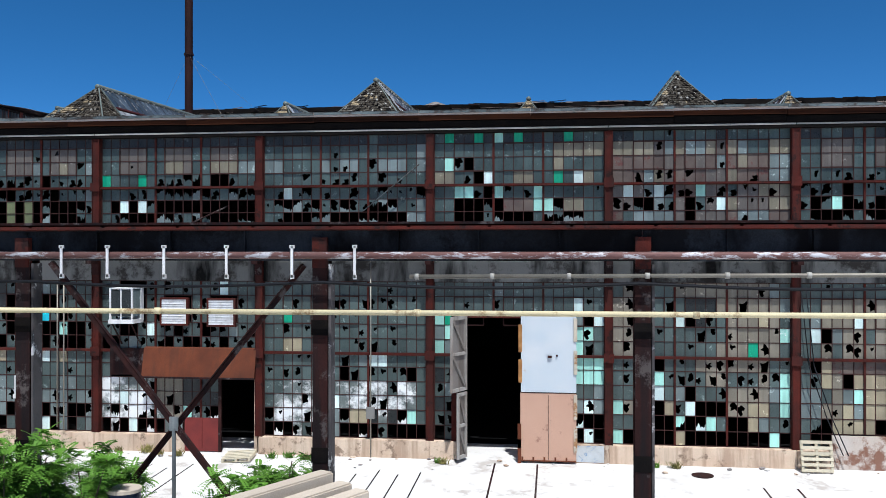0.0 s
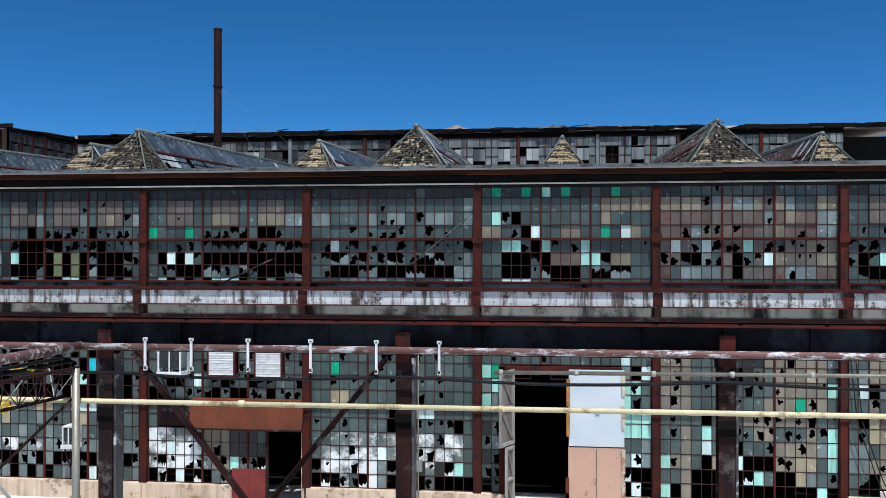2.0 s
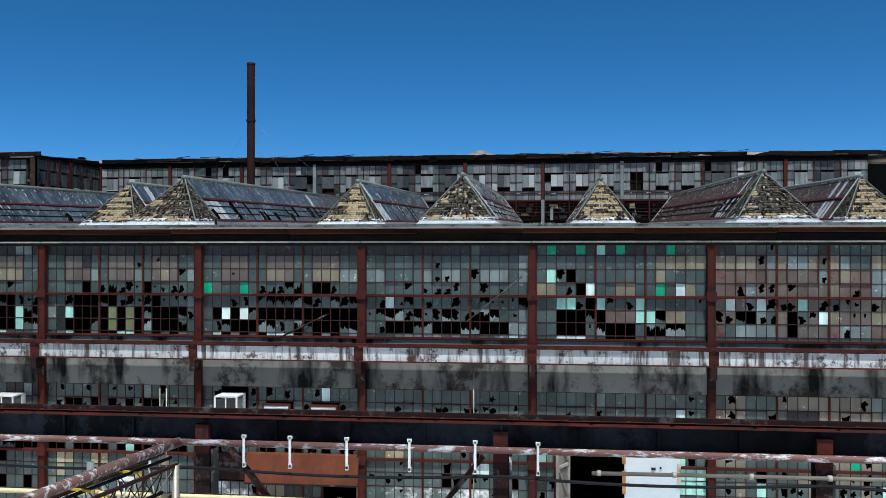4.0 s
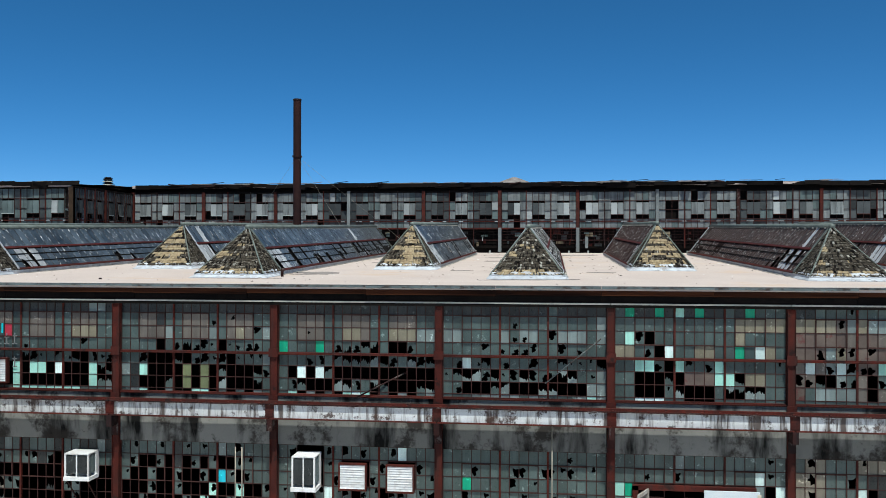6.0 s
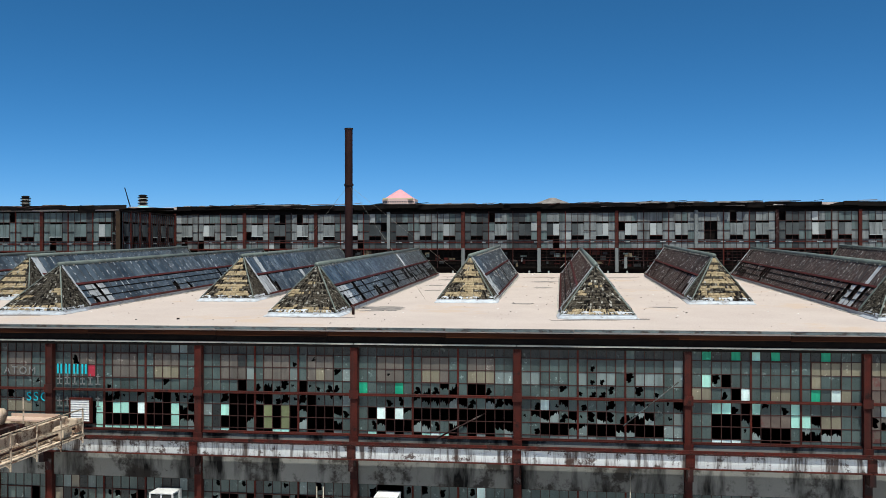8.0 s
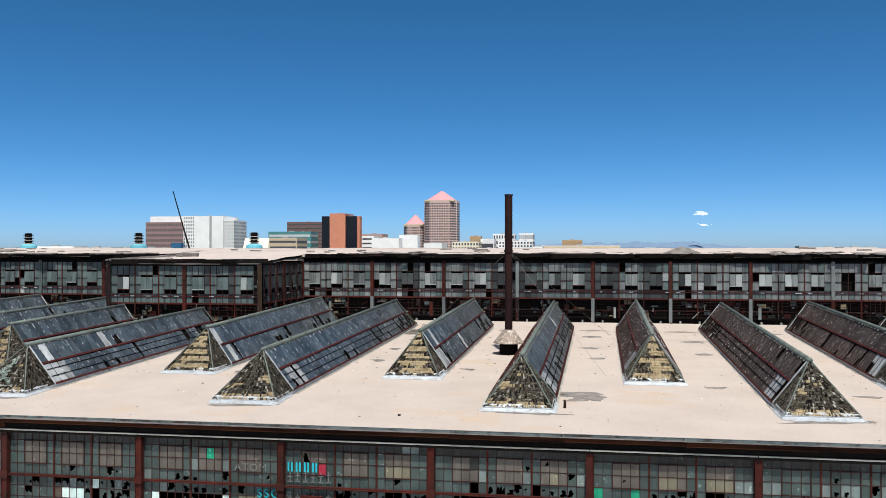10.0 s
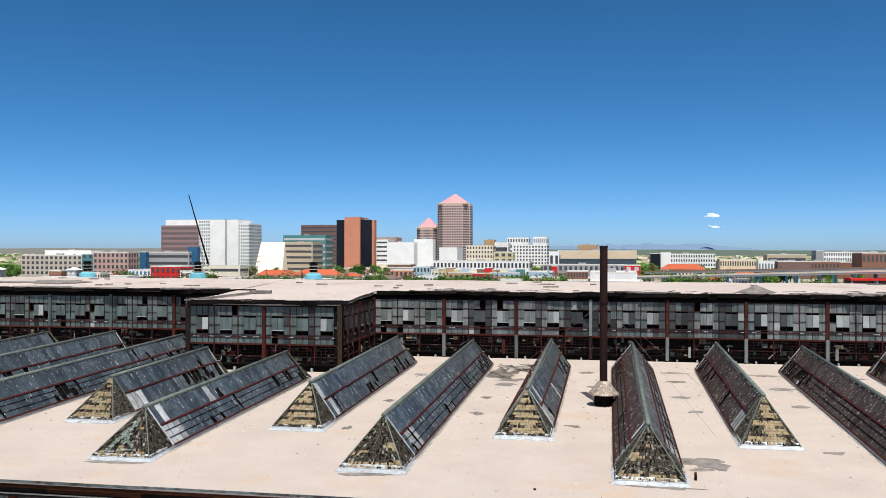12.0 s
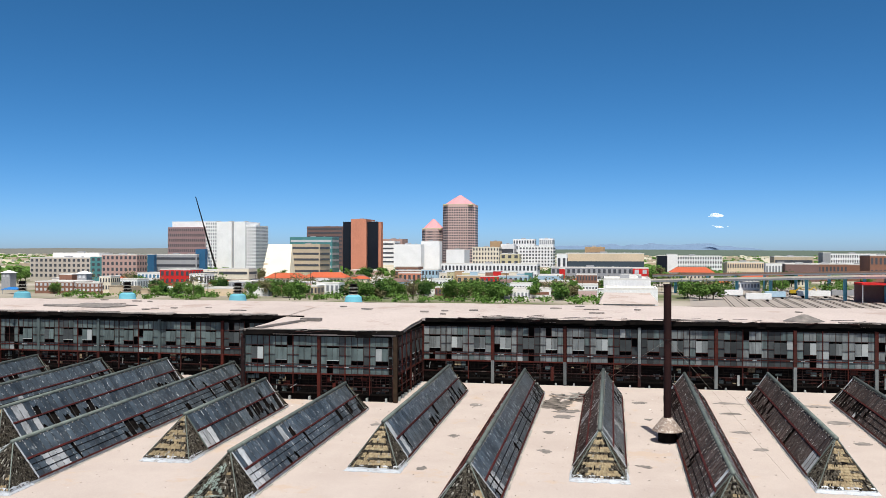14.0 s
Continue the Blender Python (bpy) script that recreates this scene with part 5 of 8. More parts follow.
def panel_wall(name, origin, turn, bays, width, label):
    """A clerestory: posts, rails, patched panels above and an open dark strip below."""
    w = tagged(empty(name, origin), label, "wall", kind="structure")
    w.rotation_euler = (0, 0, turn)
    total = bays * width
    # black sheet painting the shade seen through the open strip and vent slits
    boxes("dark_backing", [(0, total, 0.35, 0.6, -1.0, 4.75 if name in ("wall_front", "wall_return") else EAVE - BASE)], SOOTSHADE, w)
    rows, pw, ph = 4, (width - 0.3) / 12, 2.86 / 4
    shared = {}

    def sheet(key, mat, aa, bb):
        if key not in shared:
            me = bpy.data.meshes.new("panel")
            me.from_pydata([(-aa, -0.02, -bb), (aa, -0.02, -bb), (aa, -0.02, bb), (-aa, -0.02, bb), (-aa, 0.03, -bb), (aa, 0.03, -bb), (aa, 0.03, bb), (-aa, 0.03, bb)], [], [(0, 1, 2, 3), (7, 6, 5, 4), (0, 4, 5, 1), (1, 5, 6, 2), (2, 6, 7, 3), (3, 7, 4, 0)])
            me.materials.append(mat)
            shared[key] = me
        return shared[key]

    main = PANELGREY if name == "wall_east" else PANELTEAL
    for b in range(bays):
        x = b * width
        boxes("post", [(x - 0.13, x + 0.13, -0.1, 0.3, 1.9, 4.86)], BR.choice((RUST, RUST, DARKRUST, main)), w)
        boxes("post", [(x - 0.13, x + 0.13, -0.1, 0.3, 0, 1.9)], BR.choice((RUST, DARKRUST, PANELGREY if name == "wall_east" else DARKRUST)), w)
        for g in (1, 2):
            q = x + 0.15 + 4 * g * pw
            boxes("mullion", [(q - 0.035, q + 0.035, -0.07, 0.1, 0.3, 4.86)], BR.choice((RUST, RUST, DARKRUST)), w)
        for z0, z1, mat in ((4.72, 4.86, SOOTSHADE), (1.78, 1.9, RUST), (2.36, 2.44, RUST), (0.88, 0.96, DARKRUST), (0.3, 0.42, SOOTSHADE)):
            boxes("rail", [(x + 0.13, x + width - 0.13, -0.05, 0.08, z0, z1)], mat, w)
        tagged(boxes("panel_lattice", [(x + 0.13, x + width - 0.13, -0.035, 0.0, 4.72 - i * ph - 0.015, 4.72 - i * ph + 0.015) for i in (1, 2, 3)] + [(x + 0.15 + i * pw - 0.014, x + 0.15 + i * pw + 0.014, -0.03, 0.0, 1.9, 4.72) for i in range(1, 12) if i % 4], BARS, w), kind="stuff")
        boxes("putty_strip", [(q, q + BR.uniform(0.15, 0.5), -0.062, -0.05, 2.37, 2.43) for q in (x + 0.3 + i * width / 5 + BR.uniform(0, 0.6) for i in range(5)) if BR.random() < 0.6] + [(x + 0.6, x + 0.75, -0.062, -0.05, 2.38, 2.43)], PANELPALE, w, "pale scraps left along the red rail")
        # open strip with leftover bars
        tagged(boxes("bare_lattice", [(x + 0.2 + i * 0.36, x + 0.228 + i * 0.36, 0.0, 0.03, BR.choice((0.42, 0.42, 0.95)), 1.8) for i in range(int((width - 0.3) / 0.36)) if BR.random() < 0.9] + [(x + 0.13, x + width - 0.13, 0.0, 0.03, z, z + 0.03) for z in (0.62, 1.15, 1.35, 1.6)], SOOTSHADE if BR.random() < 0.5 else DARKRUST, w), kind="stuff")
        boxes("low_panel", [(x + 0.13, x + width - 0.13, 0.12, 0.2, -0.6, 0.3)], SOOTSHADE, w)
        for i in range(4):
            q = x + 0.7 + i * width / 4 + BR.uniform(-0.1, 0.1)
            boxes("weep_vent", [(q, q + 0.13, -0.14, 0.12, -0.42, 0.1)], PANELPALE, w)
        for g in range(3):
            # the return wall always takes dark panels, its shade put into the colour
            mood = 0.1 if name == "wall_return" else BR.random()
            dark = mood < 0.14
            for c in range(4 * g, 4 * g + 4):
                stripe = BR.random() < 0.05
                for r in range(rows):
                    v = BR.random()
                    behind = c % 4 in (1, 2) and r in (1, 2)
                    if behind or v < 0.035:
                        continue
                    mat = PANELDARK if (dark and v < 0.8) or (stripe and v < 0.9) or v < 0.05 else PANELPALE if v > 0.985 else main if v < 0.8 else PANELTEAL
                    child("panel", sheet(mat.name, mat, pw / 2 - 0.016, ph / 2 - 0.016), w, (x + 0.15 + (c + 0.5) * pw, 0.03, 4.72 - (r + 0.5) * ph), (BR.gauss(0, 0.025), 0, BR.gauss(0, 0.01)))
            # a hung vent of two lights, tilted out at the foot
            q = x + 0.15 + (4 * g + 2) * pw
            tilt = BR.choice((0.0, 0.02, 0.05, 0.11)) if BR.random() < 0.97 else None
            if tilt is not None:
                for i in (-1, 1):
                    mat = PANELDARK if dark or BR.random() < 0.12 else PANELPALE if BR.random() < (0.42 if name == "wall_east" else 0.05) else main
                    child("vent_light", sheet("v" + mat.name, mat, pw / 2 - 0.012, 0.47), w, (q + i * pw / 2, -0.05 - 0.3 * tilt, 3.38), (-tilt, 0, 0))
                boxes("vent_rail", [(q - pw, q + pw, -0.09 - 0.6 * tilt, -0.05 - 0.6 * tilt, 2.88, 2.93)], BR.choice((DARKRUST, PANELPALE, RUST)), w)
        for i in range(3):
            q, z = x + BR.uniform(0.3, width - 0.6), BR.uniform(0.3, 1.6)
            bar("loose_bar", (q, -0.03, z), (q + BR.choice((0.02, 0.06, 0.5)), -0.03, z + BR.choice((0.5, 0.3, 0.04))), 0.05, 0.05, BR.choice((PANELPALE, PANELTEAL, PANELGREY, RUST, DARKRUST)), w)
        for mat, many in ((PANELDARK, 6), (PANELTEAL, 5), (TANBOARD, 3), (RUST, 3)):
            junk = []
            for i in range(many):
                q, z = x + BR.uniform(0.2, width - 0.9), BR.choice((0.44, 0.62, 0.97, 1.2, 1.4))
                junk.append((q, q + BR.uniform(0.15, 0.6), 0.04 + 0.03 * i, 0.06 + 0.03 * i, z, z + BR.uniform(0.08, 0.4)))
            tagged(boxes("broken_panelling", junk, mat, w, "broken leftover panels in the open strip"), kind="stuff")
        if BR.random() < 0.6:
            q = x + BR.uniform(0.5, width - 1)
            boxes("leaning_board", [(q, q + BR.uniform(0.12, 0.3), -0.08, -0.02, 0.3, BR.uniform(1.0, 1.7))], BR.choice((PANELPALE, RUST, PANELGREY)), w)
    return w


panel_wall("wall_east", (X1, BW, BASE), 0, 10, BAY, "patched grey panel wall of the taller hall behind")
panel_wall("wall_west", (X0 - 6 * BAY, BW, BASE), 0, 6, BAY, "patched dark panel wall of the taller hall behind")
panel_wall("wall_front", (X0, FY, BASE - 0.15), 0, 2, (X1 - X0) / 2, "dark glazed wall of the projecting part behind")
panel_wall("wall_return", (X1 + 0.02, FY, BASE - 0.1), radians(90), 2, (BW - FY) / 2, "side wall of the projecting part behind, darkened for shade")
boxes("corner_post", [(X1 - X0 - 0.2, X1 - X0 + 0.12, -0.2, 0.1, -0.5, 4.85)], surface("tan_corner_timber", (0.05, 0.032, 0.02), (0.015, 0.011, 0.009), 0.9), bpy.data.objects["wall_front"])
boxes("corner_post", [(-0.2, 0.12, -0.2, 0.1, -0.5, 4.85)], DARKRUST, bpy.data.objects["wall_front"])
boxes("side_wall", [(-0.02, 0.2, 0.2, BW - FY, -0.5, 4.85)], PANELDARK, bpy.data.objects["wall_front"])

back_roof = tagged(empty("roof_back"), "pale sagging roof of the taller hall behind", "roof", kind="structure")


def roof_slab(xa, xb, ya, za, yb, zb):
    n, m = max(2, int((xb - xa) / 2.0)), 8
    v, f = [], []
    for i in range(n + 1):
        for j in range(m + 1):
            x, y = xa + (xb - xa) * i / n, ya + (yb - ya) * j / m
            z = za + (zb - za) * j / m + 0.07 * noise.noise((x * 0.35, y * 0.35, 3)) * (1 if j else 0.6)
            v.append((x, y + (0.18 * noise.noise((x * 0.9, 7, 1)) if j == 0 else 0), z))
    top = len(v)
    v += [(x, y, z - 0.22) for x, y, z in v]
    for i in range(n):
        for j in range(m):
            a = i * (m + 1) + j
            f += [(a, a + m + 1, a + m + 2, a + 1), (top + a, top + a + 1, top + a + m + 2, top + a + m + 1)]
        a = i * (m + 1)
        f.append((a, top + a, top + a + m + 1, a + m + 1))
    return poly("roof_sheet", v, f, BACKROOF, back_roof)


roof_slab(X1, 30, BW - 0.15, EAVE, RIDGE_Y, RIDGE_Z)
roof_slab(-125, X0, BW - 0.15, EAVE, RIDGE_Y, RIDGE_Z)
roof_slab(X0, X1, FY - 0.15, EAVE - 0.5, RIDGE_Y, RIDGE_Z)
poly("roof_far_slope", [(-125, RIDGE_Y, RIDGE_Z), (30, RIDGE_Y, RIDGE_Z), (30, 66, 18.4), (-125, 66, 18.4), (-125, RIDGE_Y, RIDGE_Z - 0.3), (30, RIDGE_Y, RIDGE_Z - 0.3), (30, 66, 18.1), (-125, 66, 18.1)], [(0, 1, 2, 3), (7, 6, 5, 4), (1, 5, 6, 2), (3, 7, 4, 0)], BACKROOF, back_roof)
# added solid blocks, coloured black for the unlit space behind the panels
boxes("hall_block", [(-124, 29, BW + 1.2, 65.5, 0, 17.9)], DARK, back_roof, "added shade-black filler under the far roof")
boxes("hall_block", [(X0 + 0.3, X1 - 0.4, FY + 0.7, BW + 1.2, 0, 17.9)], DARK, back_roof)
# ragged eaves: torn boards and curled felt
for xa, xb, y, rim in ((X1 + 0.3, 28, BW - 0.2, EAVE), (-120, X0, BW - 0.2, EAVE), (X0, X1, FY - 0.2, EAVE - 0.4)):
    x = xa
    while x < xb:
        n = BR.uniform(0.7, 2.6)
        dz = BR.gauss(0, 0.06)
        ob = boxes("eaves_board", [(0, n, -0.05, 0.03, -0.2 - abs(BR.gauss(0, 0.08)), 0.07)], SOOTSHADE, back_roof)
        ob.location, ob.rotation_euler = (x, y + BR.uniform(-0.1, 0.06), rim - 0.02 + dz * 0.3), (BR.gauss(0, 0.1), BR.gauss(0, 0.012), 0)
        x += n * 0.92
    for i in range(int((xb - xa) / 3.0)):
        x = BR.uniform(xa, xb)
        bar("loose_strip", (x, y - 0.1, rim - 0.05 + BR.uniform(-0.1, 0.15)), (x + BR.uniform(0.6, 2.2), y + BR.uniform(-0.2, 0.3), rim + BR.uniform(-0.1, 0.12)), 0.05, 0.08, BR.choice((SOOTSHADE, SOOTSHADE, DARKRUST)), back_roof)
for i in range(9):
    x = BR.uniform(X0 + 1, X1 - 0.5)
    bar("loose_strip", (x, FY - 0.2, EAVE - 0.4), (x + BR.uniform(0.8, 2.4), FY + BR.uniform(-0.2, 0.6), EAVE - 0.34), 0.05, 0.1, GREYPAINT, back_roof)
bar("loose_strip", (X0 + 0.1, FY - 0.3, EAVE - 0.38), (X0 + 3.0, FY + 6.5, EAVE - 0.04), 0.25, 0.14, PATCH, back_roof)
boxes("curled_felt", [(X0 + 2.4, X0 + 4.2, FY + 6.2, FY + 6.7, EAVE - 0.22, EAVE + 0.1)], PATCH, back_roof)
bm = bmesh.new()
bmesh.ops.create_cone(bm, segments=10, radius1=1.7, radius2=0.2, depth=0.55, cap_ends=True, matrix=Matrix.Translation((-5.2, 41.5, EAVE + 0.35)) @ Matrix.Diagonal((1, 0.8, 1, 1)))
part("curled_felt", bm, PATCH, back_roof)
for i in range(48):
    x, y = BR.uniform(-34, 20), BR.uniform(BW - 0.5, BW + 2.0)
    z = EAVE + (y - BW + 0.7) * (RIDGE_Z - EAVE) / (RIDGE_Y - BW + 0.7) + 0.1
    bar("loose_strip", (x, y, z), (x + BR.uniform(0.3, 1.8), y + BR.uniform(-0.8, 0.8), z + BR.uniform(-0.02, 0.1)), 0.16, 0.03, BR.choice((PATCH, SOOTSHADE)), back_roof)


def felt(x, y, sx, sy):
    """A torn sheet of grey felt lying on the far roof, curled a little at the edge."""
    n, turn = 26, BR.uniform(0, 9)
    lie = lambda q: EAVE + 0.06 + (q - BW + 0.35) * (RIDGE_Z - EAVE) / (RIDGE_Y - BW + 0.35)
    if y < BW - 1:
        lie = lambda q: EAVE - 0.42 + (q - FY + 0.35) * (RIDGE_Z - EAVE + 0.5) / (RIDGE_Y - FY + 0.35)
    v, f = [], []
    for i in range(n):
        a = math.tau * i / n
        q = 0.75 + 0.5 * noise.noise((math.cos(a) * 1.8 + turn, math.sin(a) * 1.8, turn)) + BR.uniform(-0.15, 0.15)
        py = y + sy * q * math.sin(a)
        v.append((x + sx * q * math.cos(a), py, lie(py) + 0.02 + BR.uniform(0, 0.035)))
    v.append((x, y, lie(y) + 0.06))
    v += [(a, b, c - 0.09) for a, b, c in v[:n]]
    f = [(i, (i + 1) % n, n) for i in range(n)] + [(i, n + 1 + i, n + 1 + (i + 1) % n, (i + 1) % n) for i in range(n)]
    poly("torn_felt", v, f, PATCH, back_roof)


for i in range(16):
    felt(BR.uniform(-80, X0 - 1), BW + BR.uniform(-0.2, 0.5), BR.uniform(0.8, 2.6), BR.uniform(0.3, 0.7))
for i in range(7):
    felt(BR.uniform(X0 + 0.6, X1 - 0.6), FY + BR.uniform(-0.1, 0.6), BR.uniform(0.6, 1.7), BR.uniform(0.25, 0.6))
for i in range(16):
    felt(BR.uniform(-34, 12), BW + BR.uniform(-0.1, 0.9), BR.uniform(0.6, 2.2), BR.uniform(0.3, 0.9))
felt(-72, 45.5, 5.0, 2.2)
for i in range(26):
    felt(BR.uniform(-74, 12), BR.uniform(BW + 2, 51), BR.uniform(0.3, 0.9), BR.uniform(0.06, 0.16))


def ventilator(x, y, z):
    v = tagged(empty("roof_ventilator", (x, y, z)), "round louvred ventilator, black on a pale blue base", "ventilator", "ventilators on the far roof")
    bm = bmesh.new()
    tube_into(bm, (0, 0, -1.2), (0, 0, 0.12), 1.1, 20, 0.85)
    tube_into(bm, (0, 0, 0.12), (0, 0, 0.3), 0.85, 20, 0.5)
    part("base_skirt", bm, TEALPAINT, v, "pale blue flared base")
    bm = bmesh.new()
    tube_into(bm, (0, 0, 0.28), (0, 0, 1.4), 0.36, 20)
    drum = part("drum", bm, SOOTSHADE, v)
    for i in range(6):
        bm = bmesh.new()
        tube_into(bm, (0, 0, 0.34 + i * 0.17), (0, 0, 0.42 + i * 0.17), 0.55, 20, 0.46)
        part("louvre_ring", bm, SOOTSHADE if i % 2 else PALE, drum)
    bm = bmesh.new()
    tube_into(bm, (0, 0, 1.38), (0, 0, 1.5), 0.5, 20, 0.25)
    part("cap", bm, SOOTSHADE, v)


for x in (-87.6, -74.4, -61.2, -48.0):
    ventilator(x, 57.2, 19.5)

# crane runway before the wall
GY = -13.62
SIDEPLATE = surface("weathered_side_plate", (0.11, 0.1, 0.1), (0.02, 0.02, 0.022), 0.7, 0.1, 0.7, 1.0, rust=(0.5, 0.5, 0.5), rust_amount=-0.1, rust_scale=2.0)
runway = tagged(empty("crane_runway", (0, GY, 0)), "rusty steel crane runway on tall columns in the yard", "crane runway")
posts = [-0.3 + 6.22 * k for k in range(-7, 4)]
for x in posts:
    w, d, t = 0.15, 0.19, 0.03
    boxes("runway_column", [(x - w, x + w, -d, -d + t, 0, 7.2), (x - w, x + w, d - t, d, 0, 7.2), (x - 0.02, x + 0.02, -d + t, d - t, 0, 7.2), (x - w - 0.12, x + w + 0.12, -d - 0.1, d + 0.1, 0, 0.05)], DARKRUST, runway, "rusty built-up steel column")
    boxes("column_cap", [(x - 0.145, x + 0.145, -0.24, -0.1, 7.02, 7.62)], RUST, runway, "red rusted cap plate")
    for z in (5.7, 3.2):
        boxes("lattice_plate", [(x - 0.17, x + 0.17, -d - 0.012, -d, z, z + 0.3)], SOOTSHADE, runway)
    boxes("back_column", [(x + 0.165, x + 0.215, -0.16, 0.16, 0, 7.1)], SIDEPLATE, runway, "pale weathered side plate of the column")
xa, xb = posts[0] - 2, posts[-1] + 3
for a, b in zip([xa] + posts, posts + [xb]):
    boxes("girder", [(a + 0.004, b - 0.004, -0.02, 0.02, 7.22, 7.76), (a + 0.004, b - 0.004, -0.16, 0.16, 7.16, 7.22)], GIRDER, runway, "stained plate girder")
    for i in (1, 2, 3):
        boxes("stiffener", [(a + i * (b - a) / 4 - 0.012, a + i * (b - a) / 4 + 0.012, -0.13, -0.02, 7.23, 7.75)], GIRDER, runway)
boxes("top_flange", [(xa, xb, -0.2, 0.2, 7.76, 7.81)], RUST, runway)
boxes("runway_rail", [(xa, xb, -0.035, 0.035, 7.83, 7.93), (xa, xb, -0.07, 0.07, 7.81, 7.835)], DARKRUST, runway)
boxes("rail_clip", [(xa + 0.3 + i * 0.62, xa + 0.38 + i * 0.62, -0.15, 0.15, 7.81, 7.85) for i in range(int((xb - xa) / 0.62))], RUST, runway)
boxes("collector_angle", [(xa, xb, -0.34, -0.24, 7.84, 7.87), (xa, xb, -0.34, -0.31, 7.78, 7.87)] + [(xa + 0.8 + i * 1.55, xa + 0.86 + i * 1.55, -0.34, -0.2, 7.81, 7.84) for i in range(int((xb - xa) / 1.55))], RUST, runway)
L, R, m = posts[6], posts[7], (posts[6] + posts[7]) / 2
for a, b in (((L + 0.6, -0.1, 7.15), (R + 0.05, -0.1, 0.15)), ((R - 0.4, -0.04, 7.1), (L + 0.16, -0.04, 0.15))):
    angle_bar("cross_brace", a, b, 0.1, 0.02, DARKRUST, runway)
m += 0.1
boxes("gusset", [(m - 0.09, m + 0.09, -0.16, -0.13, 3.75, 4.03)], PANELGREY, runway)
bar("brace_post", (m, -0.14, 0), (m, -0.14, 3.8), 0.06, 0.06, PANELGREY, runway)

# pipes and cable along the runway
ELBOW = posts[6] - 0.45
pipe = tagged(empty("service_pipe", (0, 0, 0)), "mottled red and white steam pipe along the runway", "pipe")
tube("pipe_run", [(-22, GY - 0.35, 7.27), (ELBOW, GY - 0.35, 7.27), (20, GY - 0.35, 7.27)], 0.07, MOTTLED, pipe)
tube("pipe_branch", [(ELBOW, GY - 0.35, 7.27), (ELBOW - 0.75, GY - 4.6, 7.2), (ELBOW - 1.6, GY - 9.5, 7.15)], 0.1, MOTTLED, pipe)
for px in (-5.54, -4.57, -3.39, -2.11, -0.79, 0.45):
    boxes("hanger", [(px - 0.024, px + 0.024, GY - 0.46, GY - 0.43, 6.83, 7.45), (px - 0.045, px + 0.045, GY - 0.46, GY - 0.41, 7.41, 7.47), (px - 0.03, px + 0.03, GY - 0.46, GY - 0.38, 6.81, 6.89)], WHITEMETAL, pipe, "white painted strap hanger")
yellow = tagged(empty("yellow_pipe"), "cream yellow gas pipe running across the columns", "pipe")
tube("pipe_run", [(-16, GY - 0.4, 6.16), (-4, GY - 0.4, 6.16), (20, GY - 0.4, 6.2)], 0.052, YELLOWPIPE, yellow)
for i in range(7):
    x = -14 + i * 5.2
    tube("coupling", [(x, GY - 0.4, 6.17), (x + 0.12, GY - 0.4, 6.17)], 0.066, YELLOWPIPE, yellow)
grey = tagged(empty("grey_conduit"), "thin galvanised conduit with couplings along the runway", "pipe")
tube("pipe_run", [(1.5, GY - 0.3, 6.86), (20, GY - 0.3, 6.98)], 0.04, GREYPIPE, grey)
for i in range(13):
    x = 1.6 + i * 1.45
    tube("coupling", [(x, GY - 0.3, 6.862 + (x - 1.5) * 0.0065), (x + 0.08, GY - 0.3, 6.862 + (x - 1.5) * 0.0065)], 0.058, PALE, grey)
pts = []
for i in range(60):
    x = -20 + i * 0.55
    pts.append((x, GY - 0.33, 6.75 - 0.1 * math.sin(((x + 6.5) % 6.2) / 6.2 * math.pi)))
tagged(sweep("hanging_cable", pts, 0.032, BLACKCABLE), "thick black cable sagging along the runway", "cable")

# pipe truss that leaves the runway by the elbow
truss = tagged(empty("pipe_truss", (ELBOW - 0.3, GY - 0.5, 0)), "rusty lattice pipe truss on light posts", "truss")
d = Vector((-0.16, -1, 0)).normalized()
side = Vector((1, -0.16, 0)).normalized()
for o, z in ((0.35, 6.85), (-0.35, 6.85), (0.0, 6.25)):
    bar("chord", side * o + Vector((0, 0, z)), side * o + d * 9 + Vector((0, 0, z)), 0.06, 0.06, DARKRUST, truss)
for i in range(18):
    a, b = d * (i * 0.5), d * (i * 0.5 + 0.25)
    for o in (0.35, -0.35):
        bar("web_bar", a + side * o + Vector((0, 0, 6.85)), b + Vector((0, 0, 6.25)), 0.02, 0.02, PALE if i % 3 == 0 else DARKRUST, truss)
        bar("web_bar", b + Vector((0, 0, 6.25)), a + d * 0.5 + side * o + Vector((0, 0, 6.85)), 0.02, 0.02, DARKRUST, truss)
for i, (o, q) in enumerate(((0.35, 0.05), (-1.5, 0.3), (-1.5, 8.2), (0.3, 8.2))):
    p = side * o + d * q
    tube("truss_post", [(p.x, p.y, 0), (p.x, p.y, 6.85)], 0.075, GREYPIPE if i != 1 else PANELGREY, truss)
p0, p1 = side * 0.35 + d * 0.05, side * -1.5 + d * 0.3
bar("post_brace", (p0.x, p0.y, 6.3), (p1.x, p1.y, 4.6), 0.05, 0.05, DARKRUST, truss)
bar("post_brace", (p1.x, p1.y, 4.6), (p0.x, p0.y, 2.6), 0.05, 0.05, PALE, truss)
bar("post_brace", (p0.x, p0.y, 2.6), (p1.x, p1.y, 0.6), 0.05, 0.05, DARKRUST, truss)
for k, z in enumerate((6.98, 7.04)):
    tube("truss_cable", [side * (0.1 - 0.2 * k) + Vector((0.1, 0, z)), side * (0.0 - 0.25 * k) + d * 4 + Vector((0, 0, z - 0.08)), side * (0.05 - 0.2 * k) + d * 9 + Vector((0, 0, z))], 0.035, BLACKCABLE, truss)
